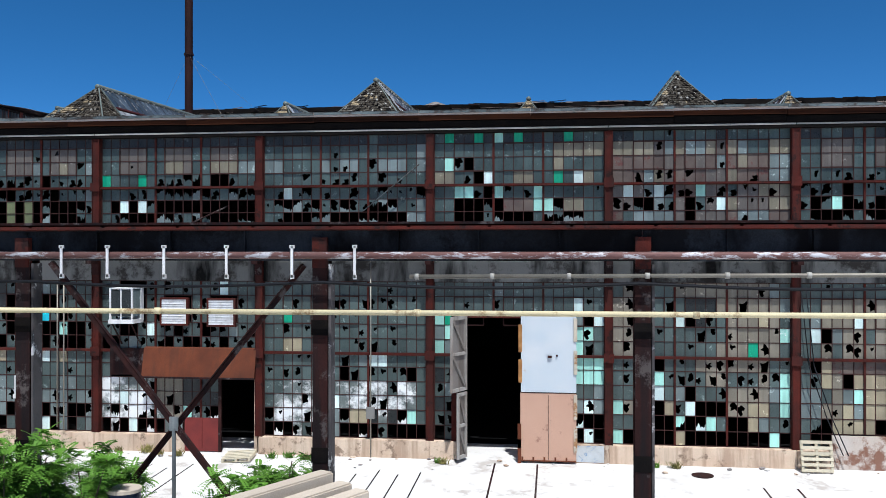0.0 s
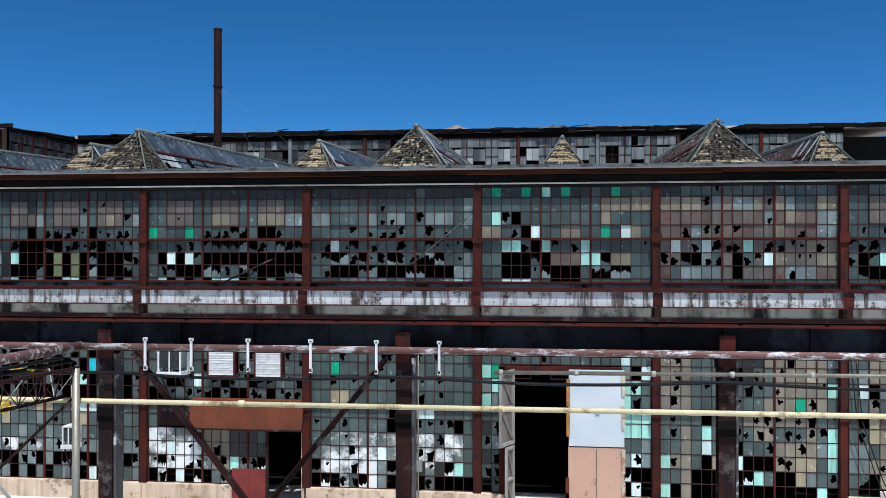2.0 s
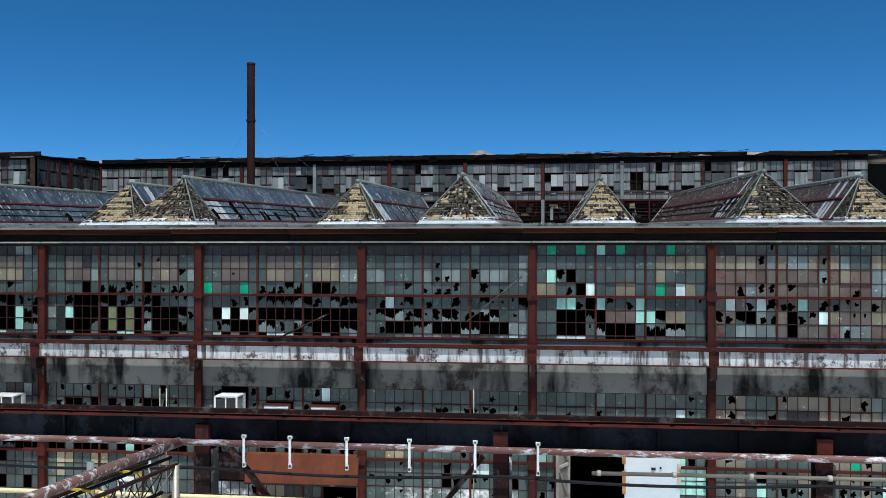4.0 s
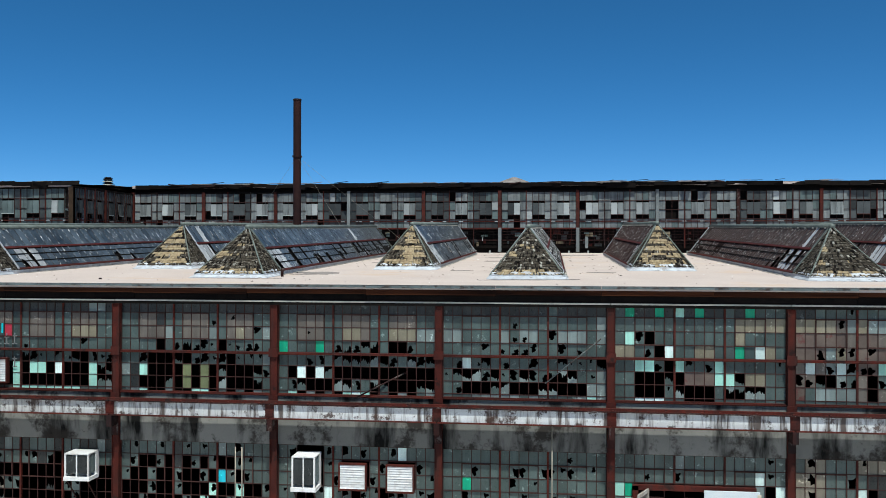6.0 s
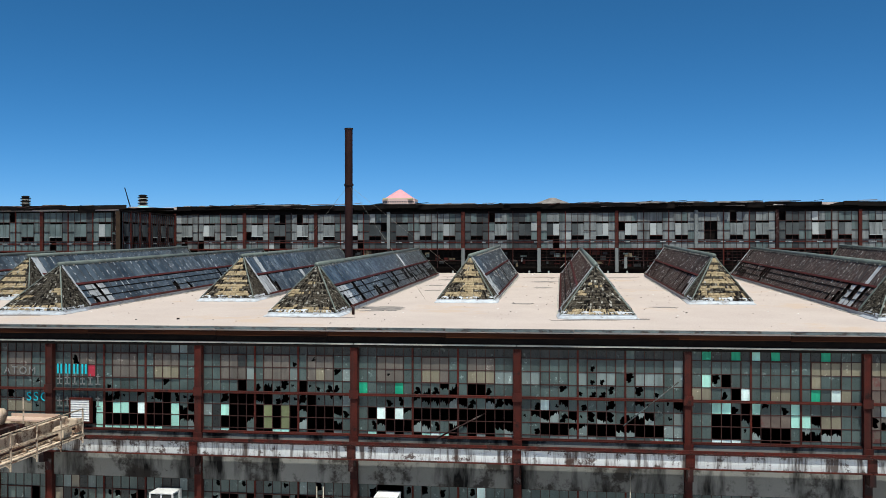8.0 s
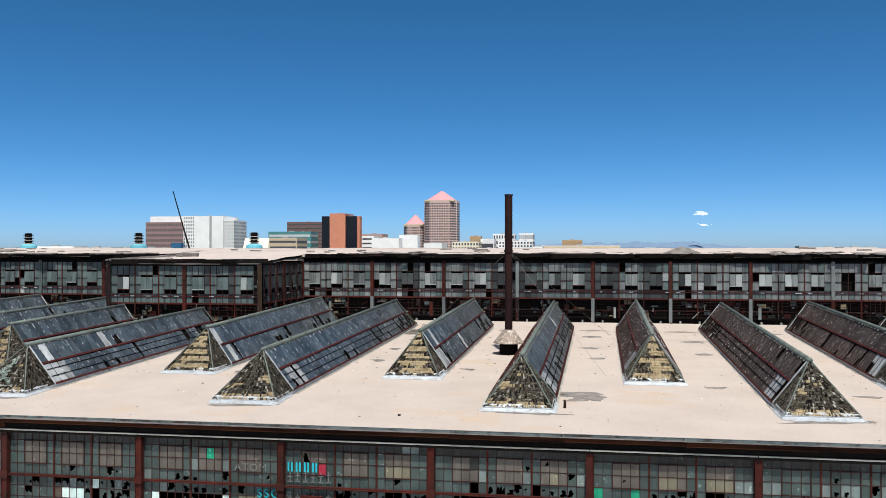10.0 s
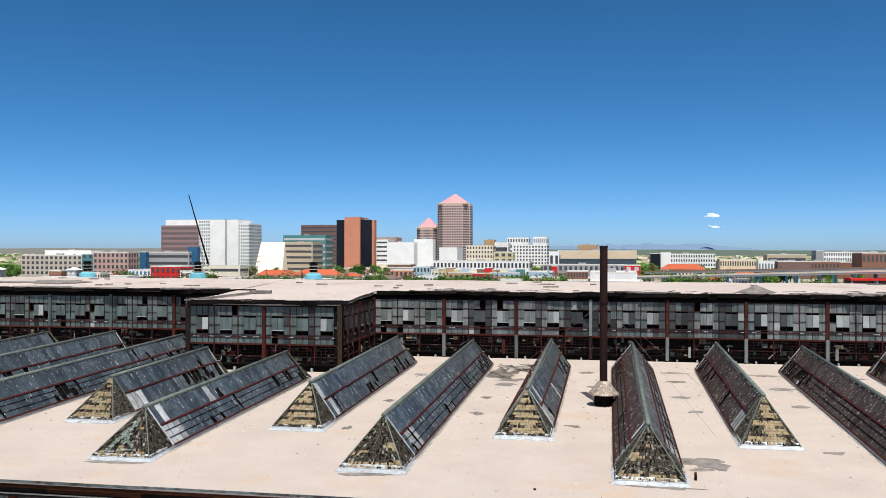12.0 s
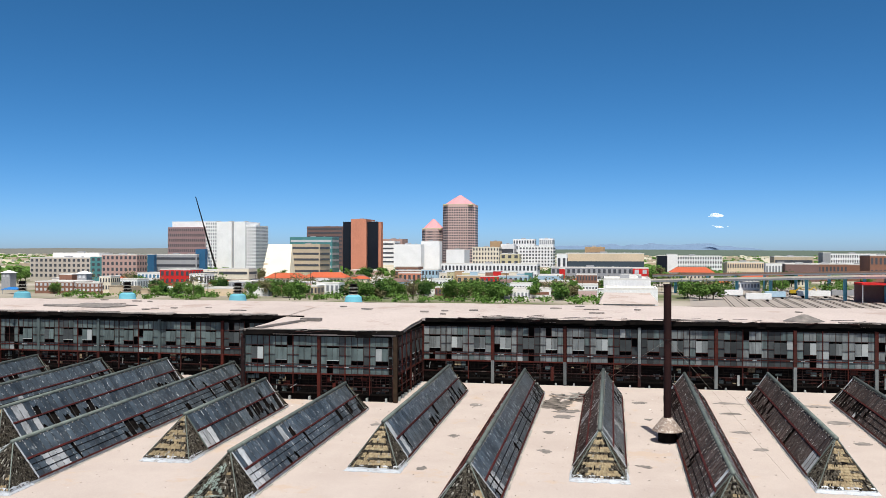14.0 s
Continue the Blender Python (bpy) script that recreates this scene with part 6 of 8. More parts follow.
for q in (1.2, 2.6, 4.1, 5.7):
    bar("yellow_clip", side * 0.3 + d * q + Vector((0, 0, 6.95)), side * -0.3 + d * q + Vector((0, 0, 6.97)), 0.05, 0.04, HAZARD, truss)
gas = tagged(empty("gas_riser", (ELBOW - 1.95, GY - 0.75, 0)), "yellow painted gas riser with a valve", "pipe")
tube("riser", [(0, 0, 0), (0, 0, 5.85), (0.35, 0.2, 5.98), (0.75, 0.33, 6.05)], 0.035, HAZARD, gas)
boxes("valve", [(0.28, 0.46, 0.12, 0.3, 5.9, 6.12)], HAZARD, gas, bevel=0.02)

# bridge crane, parked across the yard
crane = tagged(empty("bridge_crane", (-24.6, -7, 8.0)), "cream painted bridge crane with a hoist trolley", "crane")
for gx in (1.15, -1.35):
    boxes("bridge_girder", [(gx - 0.18, gx + 0.18, -6.3, 6.35, 0.06, 0.1), (gx - 0.18, gx + 0.18, -6.3, 6.35, 0.66, 0.71), (gx - 0.14, gx - 0.12, -6.3, 6.3, 0.1, 0.66), (gx + 0.12, gx + 0.14, -6.3, 6.3, 0.1, 0.66)], CREAMPAINT, crane, "rust-streaked cream box girder")
    boxes("trolley_rail", [(gx - 0.03, gx + 0.03, -6.1, 6.1, 0.71, 0.79)], DARKRUST, crane)
for gy in (6.35, -6.4):
    boxes("end_truck", [(-2.0, 1.8, gy - 0.16, gy + 0.16, 0.12, 0.62)], CREAMPAINT, crane, "cream end carriage")
    for wx in (-1.6, 1.4):
        tube("truck_wheel", [(wx, gy - 0.06, 0.16), (wx, gy + 0.06, 0.16)], 0.2, DARKRUST, crane, sides=20)
boxes("end_platform", [(-0.9, 0.8, 5.7, 6.2, 0.6, 0.66), (-1.1, 0.9, 6.5, 6.54, 0.1, 0.75)], surface("pale_pink_plate", (0.55, 0.4, 0.32), (0.45, 0.3, 0.24), 0.7), crane, "pale pink end plate")
# footwalk with handrail
boxes("footwalk", [(1.36, 2.1, -6.2, 6.2, 0.0, 0.05)], CREAMPAINT, crane)
for i in range(9):
    y = -6.1 + i * 1.52
    boxes("handrail_post", [(2.05, 2.1, y, y + 0.05, -0.25, 1.05)], CREAMPAINT, crane)
    bar("footwalk_strut", (1.3, y + 0.02, 0.35), (2.08, y + 0.02, -0.15), 0.05, 0.05, CREAMPAINT, crane)
for z in (1.05, 0.55, 0.1):
    tube("handrail", [(2.075, -6.1, z), (2.075, 6.1, z)], 0.028, CREAMPAINT, crane, sides=8)
boxes("drive_shaft_guard", [(1.42, 1.6, -6.0, 5.9, 0.2, 0.34)], CREAMPAINT, crane)
tube("drive_shaft", [(1.75, -6.0, 0.3), (1.75, 6.1, 0.3)], 0.04, DARKRUST, crane)
boxes("bridge_motor", [(1.45, 2.0, -2.2, -1.3, 0.06, 0.62)], TEALPAINT, crane, "blue-grey bridge drive motor", 0.06)
boxes("gear_case", [(1.4, 2.02, -1.25, -0.5, 0.06, 0.7)], CREAMPAINT, crane, bevel=0.08)
boxes("drive_coupling", [(1.5, 1.95, 4.9, 5.6, 0.1, 0.55)], CREAMPAINT, crane, bevel=0.07)
# hoist trolley
boxes("trolley_frame", [(-1.7, 1.4, 1.2, 1.4, 0.79, 0.98), (-1.7, 1.4, 3.2, 3.4, 0.79, 0.98), (-1.6, -1.4, 1.4, 3.2, 0.79, 0.98), (1.1, 1.3, 1.4, 3.2, 0.79, 0.98)], DARKRUST, crane)
tube("hoist_drum", [(-1.1, 2.2, 1.25), (0.7, 2.2, 1.25)], 0.33, CREAMPAINT, crane, sides=24)
for dx in (-1.1, -0.2, 0.7):
    tube("drum_flange", [(dx - 0.04, 2.2, 1.25), (dx + 0.04, 2.2, 1.25)], 0.42, CREAMPAINT, crane, sides=24)
boxes("hoist_gearbox", [(-0.75, -0.1, 2.6, 3.25, 0.95, 1.75)], CREAMPAINT, crane, "cream hoist gearbox", 0.12)
tube("hoist_motor", [(-0.05, 2.95, 1.3), (0.85, 2.95, 1.3)], 0.28, CREAMPAINT, crane, sides=20)
tube("brake_housing", [(-1.5, 2.9, 1.3), (-0.8, 2.9, 1.3)], 0.3, RUST, crane, sides=20)
tube("trolley_motor", [(0.4, 1.6, 1.15), (1.0, 1.6, 1.15)], 0.2, CREAMPAINT, crane, sides=16)
boxes("cover", [(-1.6, -1.0, 1.4, 2.0, 0.95, 1.4)], CREAMPAINT, crane, bevel=0.1)
for q in ((-1.7, 1.2), (-1.7, 3.4), (1.35, 3.4)):
    bar("trolley_rail_post", (q[0], q[1], 0.9), (q[0], q[1], 1.9), 0.04, 0.04, CREAMPAINT, crane)
bar("trolley_rail_bar", (-1.7, 1.2, 1.9), (-1.7, 3.4, 1.9), 0.035, 0.035, CREAMPAINT, crane)
bar("trolley_rail_bar", (-1.7, 3.4, 1.9), (1.35, 3.4, 1.9), 0.035, 0.035, DARKRUST, crane)
for i in range(4):
    tube("hoist_rope", [(-0.7 + i * 0.35, 2.2, 1.0), (-0.7 + i * 0.35, 2.2, -0.7)], 0.012, BLACKCABLE, crane, sides=6)
boxes("hook_block", [(-0.5, 0.2, 2.05, 2.35, -1.3, -0.7)], DARKRUST, crane, bevel=0.05)
sign = boxes("sign_board", [(2.105, 2.125, -0.2, 0.75, 0.12, 0.78)], SOOTSHADE, crane, "black sign board with white lettering")
for text, z in (("15 TON", 0.49), ("CRANE", 0.2)):
    c = bpy.data.curves.new("sign_lettering", "FONT")
    c.body, c.size, c.extrude, c.align_x = text, 0.25, 0.003, "CENTER"
    c.materials.append(WHITEMETAL)
    ob = new("sign_lettering", c)
    ob.parent = sign
    ob.location, ob.rotation_euler = (2.13, 0.275, z), (radians(90), 0, radians(90))

# yard: grooves, rails and small wear
yard = tagged(empty("yard_tracks"), "dark slots and sunken rails in the yard concrete", "track", kind="structure")
for x in (-9.3, -8.6, -7.9, -2.15, -1.47, -0.78, -0.08):
    boxes("slot", [(x, x + 0.045, -26, -5.0, 0.001, 0.006)], SOOTSHADE, yard)
    bar("slot", (x + 0.022, -5.0, 0.004), (x + 0.022, -1.9 - 0.3 * math.sin(x * 5), 0.119 - 0.011 * math.sin(x * 5)), 0.045, 0.01, SOOTSHADE, yard)
for x in (2.25, 3.68, 10.6, 11.6, 14.7):
    boxes("sunken_rail", [(x, x + 0.05, -26, -5.02, 0.001, 0.02)], DARKRUST, yard)
    boxes("slot", [(x + 0.05, x + 0.09, -26, -5.02, 0.001, 0.005)], SOOTSHADE, yard)
    bar("sunken_rail", (x + 0.03, -5.0, 0.006), (x + 0.03, -0.45 if x < 5 else -2.4, 0.176 if x < 5 else 0.103), 0.06, 0.012, DARKRUST, yard)
bm = bmesh.new()
tube_into(bm, (9.0, -1.2, 0.1), (9.0, -1.2, 0.165), 0.35, 20)
tagged(part("manhole_cover", bm, DARKRUST), "round rusty manhole cover in the yard", "manhole")
YR = random.Random(5)
for i in range(46):
    x, y = YR.uniform(-20, 16), -0.2 - abs(YR.gauss(0, 0.5))
    s = YR.uniform(0.03, 0.09)
    bm = bmesh.new()
    bmesh.ops.create_icosphere(bm, subdivisions=1, radius=s, matrix=Matrix.Translation((0, 0, s * 0.3)) @ Matrix.Diagonal((1.3, 0.8, 0.5, 1)))
    for v in bm.verts:
        v.co += Vector((YR.uniform(-1, 1), YR.uniform(-1, 1), 0)) * s * 0.3
    ob = part("rubble", bm, YR.choice((CONCRETE, YARD, PATCH)), None)
    ob.location = (x, y, 0.2 + y * 0.037)
    tagged(ob, "small lump of rubble by the wall", "rubble", "rubble along the wall")


def tuft(x, y, s, mat, label):
    bm = bmesh.new()
    for i in range(60):
        a, l = YR.uniform(0, 6.28), YR.uniform(0.4, 1.0) * s
        b = Vector((YR.gauss(0, 0.3) * s, YR.gauss(0, 0.2) * s, 0))
        tip = b + Vector((math.cos(a) * l * 0.6, math.sin(a) * l * 0.6, l))
        q = Vector((-math.sin(a), math.cos(a), 0)) * 0.012
        mid = (b + tip) / 2 + Vector((0, 0, l * 0.12))
        vs = [bm.verts.new(p) for p in (b - q, b + q, mid + q, tip, mid - q)]
        bm.faces.new(vs)
    ob = part("grass_tuft", bm, mat)
    ob.location = (x, y, 0.2 + y * 0.037)
    tagged(ob, label, "grass", "tufts along the wall", "stuff")


for x in (-11.3, -10.2, -9.6, -8.9, -5.6, -4.9, -4.4, 0.4, 0.65, 7.8, 8.2, -13.4, -14.6):
    tuft(x + YR.uniform(-0.2, 0.2), -0.35 - YR.random() * 0.4, YR.uniform(0.18, 0.36), DRYGRASS if YR.random() < 0.7 else LEAF, "dry grass tuft at the foot of the wall")


def shrub(x, y, height, spread, stems, seed, label):
    """Upright stems that carry whorls of long feathered leaves."""
    r = random.Random(seed)
    s = tagged(empty("shrub", (x, y, 0)), label, "shrub", "shrubs in the yard")
    bm, verts, faces = bmesh.new(), [], []
    for i in range(stems):
        a = r.uniform(0, 6.28)
        foot = Vector((r.gauss(0, 0.25), r.gauss(0, 0.25), 0))
        top = foot + Vector((math.cos(a) * spread * r.random(), math.sin(a) * spread * r.random(), height * r.uniform(0.62, 1.0)))
        tube_into(bm, foot, top, 0.035, 6, 0.012)
        for node in range(14):
            p = foot.lerp(top, r.uniform(0.45, 0.96) if node else 1.0) + Vector((r.gauss(0, 0.18), r.gauss(0, 0.18), r.gauss(0, 0.1)))
            turn = r.uniform(0, 6.28)
            for j in range(14):
                b = turn + j * 0.571 * 1.9 + r.uniform(-0.2, 0.2)
                reach, rise = r.uniform(0.2, 0.38), r.uniform(-0.6, 1.0)
                out = Vector((math.cos(b), math.sin(b), rise)) * reach
                side = Vector((-math.sin(b), math.cos(b), r.uniform(-0.5, 0.5)))
                for k in range(7):
                    u = (k + 1.5) / 8
                    c = p + out * u + Vector((0, 0, -0.14 * u * u))
                    for sgn in (-1, 1):
                        l, w = r.uniform(0.065, 0.095) * (1.15 - 0.5 * u), 0.022
                        o = out.normalized() * w
                        q = side * sgn * l + out * 0.04 + Vector((0, 0, -0.012))
                        n = len(verts)
                        verts += [c, c + q * 0.45 + o, c + q, c + q * 0.45 - o]
                        faces.append((n, n + 1, n + 2, n + 3))
    tagged(part("stems", bm, BARK, s), kind="stuff")
    tagged(poly("foliage", verts, faces, LEAF, s), kind="stuff")


shrub(-5.85, -15.2, 3.85, 1.2, 34, 1, "bright green feathery shrub growing in the yard")
shrub(-4.9, -13.4, 3.15, 0.8, 20, 2, "bright green feathery shrub growing in the yard")
shrub(-1.6, -14.9, 3.1, 0.6, 16, 3, "smaller bright green shrub beside the runway column")
shrub(-1.1, -13.5, 3.15, 0.7, 15, 5, "smaller bright green shrub behind the concrete beams")
shrub(-7.2, -14.6, 3.5, 1.2, 22, 4, "bright green feathery shrub growing in the yard")

tank = tagged(empty("tank", (-3.95, -14.6, 0)), "dark blue upright tank with a pale rusty lid", "tank")
bm = bmesh.new()
tube_into(bm, (0, 0, 0), (0, 0, 2.74), 0.31, 24)
part("tank_shell", bm, BLUETANK, tank)
bm = bmesh.new()
tube_into(bm, (0, 0, 2.74), (0, 0, 2.8), 0.335, 24)
part("lid", bm, BEIGE, tank, "pale rusty lid")
stackp = tagged(empty("precast_stack", (-0.15, -14.9, 0)), "stack of beige precast concrete beams on timber cribbing", "concrete beams")
stackp.rotation_euler = (0, 0, radians(-28))
for i, (o, z) in enumerate(((0, 3.0), (0.5, 2.88), (0.95, 2.82))):
    boxes("beam", [(o - 0.17, o + 0.17, -3.2, 0.4 - 0.05 * i, z, z + 0.24)], BEIGE, stackp, bevel=0.03)
for y in (-2.6, -0.2):
    for j in range(10):
        boxes("timber", [(-0.3, 1.2, y - 0.1, y + 0.1, j * 0.282, j * 0.282 + 0.278)], SOOTSHADE, stackp)

# the town behind
def plain(name, colour, rough=0.85, vary=0.06, scale=0.12):
    return surface(name, colour, tuple(c * 0.82 for c in colour), rough, 0, scale, 0.6, streak=tuple(c * 0.7 for c in colour), streak_amount=0.25, bump=0, fine=1.5, vary=vary)


TOWN = {
    "TAUPE": plain("taupe_wall", (0.6, 0.53, 0.46)), "OFFWHITE": plain("white_wall", (0.92, 0.92, 0.92)), "TEALGLASS": plain("teal_glazing", (0.1, 0.28, 0.29), 0.3),
    "PINKSTONE": plain("pink_stone", (0.52, 0.35, 0.31)), "BRICK": plain("town_brick", (0.27, 0.14, 0.1)), "DARKGLASS": plain("dark_glazing", (0.06, 0.08, 0.1), 0.25),
    "BLUEGLASS": plain("blue_glazing", (0.04, 0.13, 0.25), 0.25), "CHECKER": plain("rose_brown_wall", (0.36, 0.24, 0.24)), "GREYWALL": plain("grey_wall", (0.38, 0.39, 0.41)),
    "CREAM": plain("cream_wall", (0.84, 0.77, 0.63)), "TAN": plain("tan_wall", (0.56, 0.46, 0.34)), "DKBROWN": plain("brown_wall", (0.2, 0.13, 0.12)),
    "BLACKGLASS": plain("black_glazing", (0.015, 0.018, 0.026), 0.2), "ORANGE": plain("orange_brick", (0.62, 0.26, 0.17)), "OCHRE": plain("ochre_wall", (0.5, 0.34, 0.2)),
    "PALEYELLOW": plain("pale_yellow_wall", (0.62, 0.56, 0.36)), "SAND": plain("sand_wall", (0.8, 0.64, 0.46)), "REDWALL": plain("red_wall", (0.62, 0.035, 0.035)),
    "PALEBLUE": plain("pale_blue_wall", (0.42, 0.58, 0.7)), "TILE": plain("red_roof_tile", (0.5, 0.12, 0.06)), "PINKROOF": plain("pink_roof", (0.66, 0.33, 0.36)),
    "GRAVEL": plain("pale_flat_roof", (0.75, 0.73, 0.7)), "ROSE": plain("rose_stone", (0.62, 0.45, 0.42)),
    "RUSTTAN": plain("rusty_tan_parapet", (0.4, 0.25, 0.18)), "DKWIN": plain("dark_town_window", (0.085, 0.09, 0.105), 0.25), "PALEWIN": plain("pale_town_window", (0.6, 0.62, 0.65), 0.4), "GREYWIN": plain("grey_town_window", (0.25, 0.27, 0.3), 0.4), "BLUEWIN": plain("blue_town_window", (0.1, 0.25, 0.4), 0.4),
}


BUILT = []


def building(x0, x1, y, depth, h, wall_key, win_key, floors, cols, label):
    b = tagged(empty("building", ((x0 + x1) / 2, y, 0)), label, "building", "buildings of the town")
    BUILT.append((x0, x1, y, depth))
    w = (x1 - x0) / 2
    block = boxes("wall_block", [(-w, w, 0, depth, 0, h)], TOWN[wall_key], b)
    slab = boxes("roof_slab", [(-w + 0.4, w - 0.4, 0.4, depth - 0.4, h, h + 0.25), (-w, w, 0, 0.4, h, h + 0.7), (-w, w, depth - 0.4, depth, h, h + 0.7), (-w, -w + 0.4, 0.4, depth - 0.4, h, h + 0.7), (w - 0.4, w, 0.4, depth - 0.4, h, h + 0.7)], TOWN["GRAVEL"] if h < 25 else TOWN[wall_key], b)
    if h > 12 and w > 6:
        u = min(4, w * 0.3)
        boxes("roof_unit", [(-u, u * 0.4, depth * 0.4, depth * 0.4 + 3, h + 0.25, h + 1.8)], TOWN["GREYWALL"], slab)
        boxes("roof_unit", [(w * 0.5, w * 0.5 + 1.2, depth * 0.3, depth * 0.3 + 1.5, h + 0.25, h + 1.4)], TOWN["GREYWALL"], slab)
    low = min(4.0, h * 0.12)
    fh = (h - low) / floors if floors else 0
    for f in range(floors):
        z0 = low + f * fh + fh * 0.3
        z1 = low + (f + 1) * fh - fh * 0.15
        rows = []
        if cols == 1:
            z1 -= fh * 0.2
            rows = [(-w + 1.0, w - 1.0, -0.12, 0.1, z0, z1)]
            if w < 400:
                rows.append((w - 0.1, w + 0.12, 1, depth - 1, z0, z1))
        else:
            cw = 2 * w / cols
            shift = 0.25 * cw if wall_key == "CHECKER" and f % 2 else 0
            rows = [(-w + (i + 0.24) * cw + shift, -w + (i + 0.76) * cw + shift, -0.12, 0.1, z0, z1) for i in range(cols) if -w + (i + 0.76) * cw + shift < w]
            m = max(2, int(depth / max(cw, 2)))
            cd = depth / m
            rows += [(w - 0.1, w + 0.12, (i + 0.24) * cd, (i + 0.76) * cd, z0, z1) for i in range(m)]
        tagged(boxes("window_band", rows, TOWN[win_key], block), kind="stuff")
    return b


# the buildings, from the west to the east of the town
building(-479.5, -426.4, 620, 30, 18.2, "TAUPE", "DKWIN", 4, 13, "taupe government building with rows of small windows")
building(-472.3, -430.7, 640, 20, 21.8, "OFFWHITE", "", 0, 0, "white upper storey behind the taupe building")
building(-425.8, -416.0, 619, 26, 19.2, "TEALGLASS", "DKWIN", 4, 2, "teal glazed stair tower between two blocks")
building(-415.4, -385.5, 618, 16, 20.6, "PINKSTONE", "DKWIN", 4, 8, "pinkish stone office block with square windows")
building(-343.7, -319.6, 430, 22, 6.3, "BRICK", "PALEWIN", 2, 9, "low brown brick building with white windows")
building(-320.9, -305.1, 432, 18, 5.7, "BRICK", "PALEWIN", 2, 6, "low brown brick wing with white windows")
building(-415.6, -409.6, 690, 5, 20.8, "BLUEGLASS", "", 0, 0, "narrow blue glass end block")
building(-419.9, -374.8, 700, 20, 20.6, "GREYWALL", "DKWIN", 3, 1, "dark curved-glass office building")
building(-378.3, -369.3, 705, 5, 25.0, "BLUEGLASS", "", 0, 0, "narrow blue glass block")
building(-505.1, -458.9, 900, 40, 49.5, "CHECKER", "DKWIN", 8, 20, "brown and pink hospital block with chequered windows")
building(-502.3, -450.6, 905, 30, 55.9, "OFFWHITE", "", 0, 0, "white rooftop storey of the brown block")
building(-435.8, -423.3, 848, 40, 53.9, "OFFWHITE", "GREYWIN", 14, 5, "white tower wing with dark windows")
building(-422.4, -406.3, 846, 40, 53.7, "OFFWHITE", "", 0, 0, "blank white tower slab")
building(-408.0, -405.5, 850, 38, 53.8, "GREYWALL", "", 0, 0, "grey recess between two white slabs")
building(-403.8, -391.4, 846, 40, 53.6, "OFFWHITE", "", 0, 0, "blank white tower slab")
building(-392.3, -380.6, 848, 34, 49.6, "OFFWHITE", "GREYWIN", 13, 5, "white tower wing with dark windows and rooftop aerials")
building(-339.5, -290.0, 600, 25, 9.3, "CREAM", "DKWIN", 3, 1, "pale concrete parking decks")
building(-308.4, -280.5, 752, 30, 29.7, "TAN", "DKWIN", 5, 1, "tan office building with long window bands")
building(-363.0, -315.3, 900, 25, 38.5, "TEALGLASS", "PALEWIN", 5, 1, "teal banded office building")
building(-412.7, -364.4, 1100, 40, 55.4, "DKBROWN", "DKWIN", 10, 1, "brown office slab of the town")
building(-302.4, -293.7, 897, 30, 54.6, "BLACKGLASS", "", 0, 0, "black glass wing of the orange tower")
building(-292.5, -275.8, 893, 36, 57.4, "ORANGE", "", 0, 0, "orange brick core of the tower")
building(-276.9, -264.0, 897, 12, 54.5, "BLACKGLASS", "", 0, 0, "black glass wing of the orange tower")
building(-264.5, -261.4, 899, 9, 54.5, "ORANGE", "", 0, 0, "orange brick flank of the tower")
building(-280.6, -248.8, 850, 30, 4.6, "PINKSTONE", "", 0, 0, "pinkish low base before the orange tower")
building(-286.0, -271.0, 1000, 30, 35.1, "OFFWHITE", "DKWIN", 6, 1, "white and dark banded building")
building(-298.8, -273.1, 1050, 30, 38.4, "PINKSTONE", "", 0, 0, "low pink block behind the white building")
building(-223.3, -197.1, 800, 16, 29.9, "OFFWHITE", "", 0, 0, "blank white telephone building")
building(-201.3, -183.1, 820, 14, 33.2, "OFFWHITE", "", 0, 0, "rounded white building with roof dishes")
building(-165.6, -149.3, 760, 30, 25.0, "OFFWHITE", "", 0, 0, "plain white cube of a building")
building(-178.7, -148.0, 1000, 30, 28.4, "CREAM", "DKWIN", 5, 9, "cream stone building with a dark cornice")
building(-163.7, -151.5, 1040, 20, 35.3, "OCHRE", "", 0, 0, "ochre block on the skyline")
building(-149.6, -133.6, 1030, 25, 31.9, "OFFWHITE", "DKWIN", 2, 1, "white low block on the skyline")
building(-138.2, -112.3, 1060, 25, 38.2, "OFFWHITE", "DKWIN", 5, 8, "white hotel tower behind")
building(-106.0, -89.3, 1050, 25, 38.7, "OFFWHITE", "GREYWIN", 4, 7, "white ribbed tower top")
building(-122.6, -84.9, 980, 40, 29.0, "OFFWHITE", "DKWIN", 7, 11, "white hotel with small square windows")
building(-141.8, -120.6, 960, 25, 20.8, "PALEYELLOW", "DKWIN", 3, 3, "pale yellow terraced block")
building(-148.1, -75.1, 640, 22, 14.4, "OFFWHITE", "DKWIN", 2, 26, "long low white building with small windows")
building(-58.3, 5.1, 720, 60, 22.4, "SAND", "", 0, 0, "sand-coloured convention hall of the town")
building(-44.6, -27.1, 790, 25, 27.6, "OCHRE", "DKWIN", 2, 1, "ochre block behind the hall")
building(-64.5, -56.4, 700, 20, 21.8, "OFFWHITE", "DKWIN", 1, 2, "white end block of the hall")
building(-65.1, -5.7, 640, 16, 12.1, "GREYWALL", "DKWIN", 2, 16, "low grey building with red ends")
building(-5.8, 5.4, 636, 16, 11.9, "REDWALL", "PALEWIN", 2, 2, "red and white banded building")
building(-58.7, -54.6, 638, 12, 11.2, "REDWALL", "", 0, 0, "red end wall of the town")
building(23.0, 32.7, 880, 25, 20.1, "BLACKGLASS", "", 0, 0, "black glass block of the town")
building(33.9, 86.7, 900, 30, 19.5, "OFFWHITE", "DKWIN", 4, 22, "long white four-storey block")
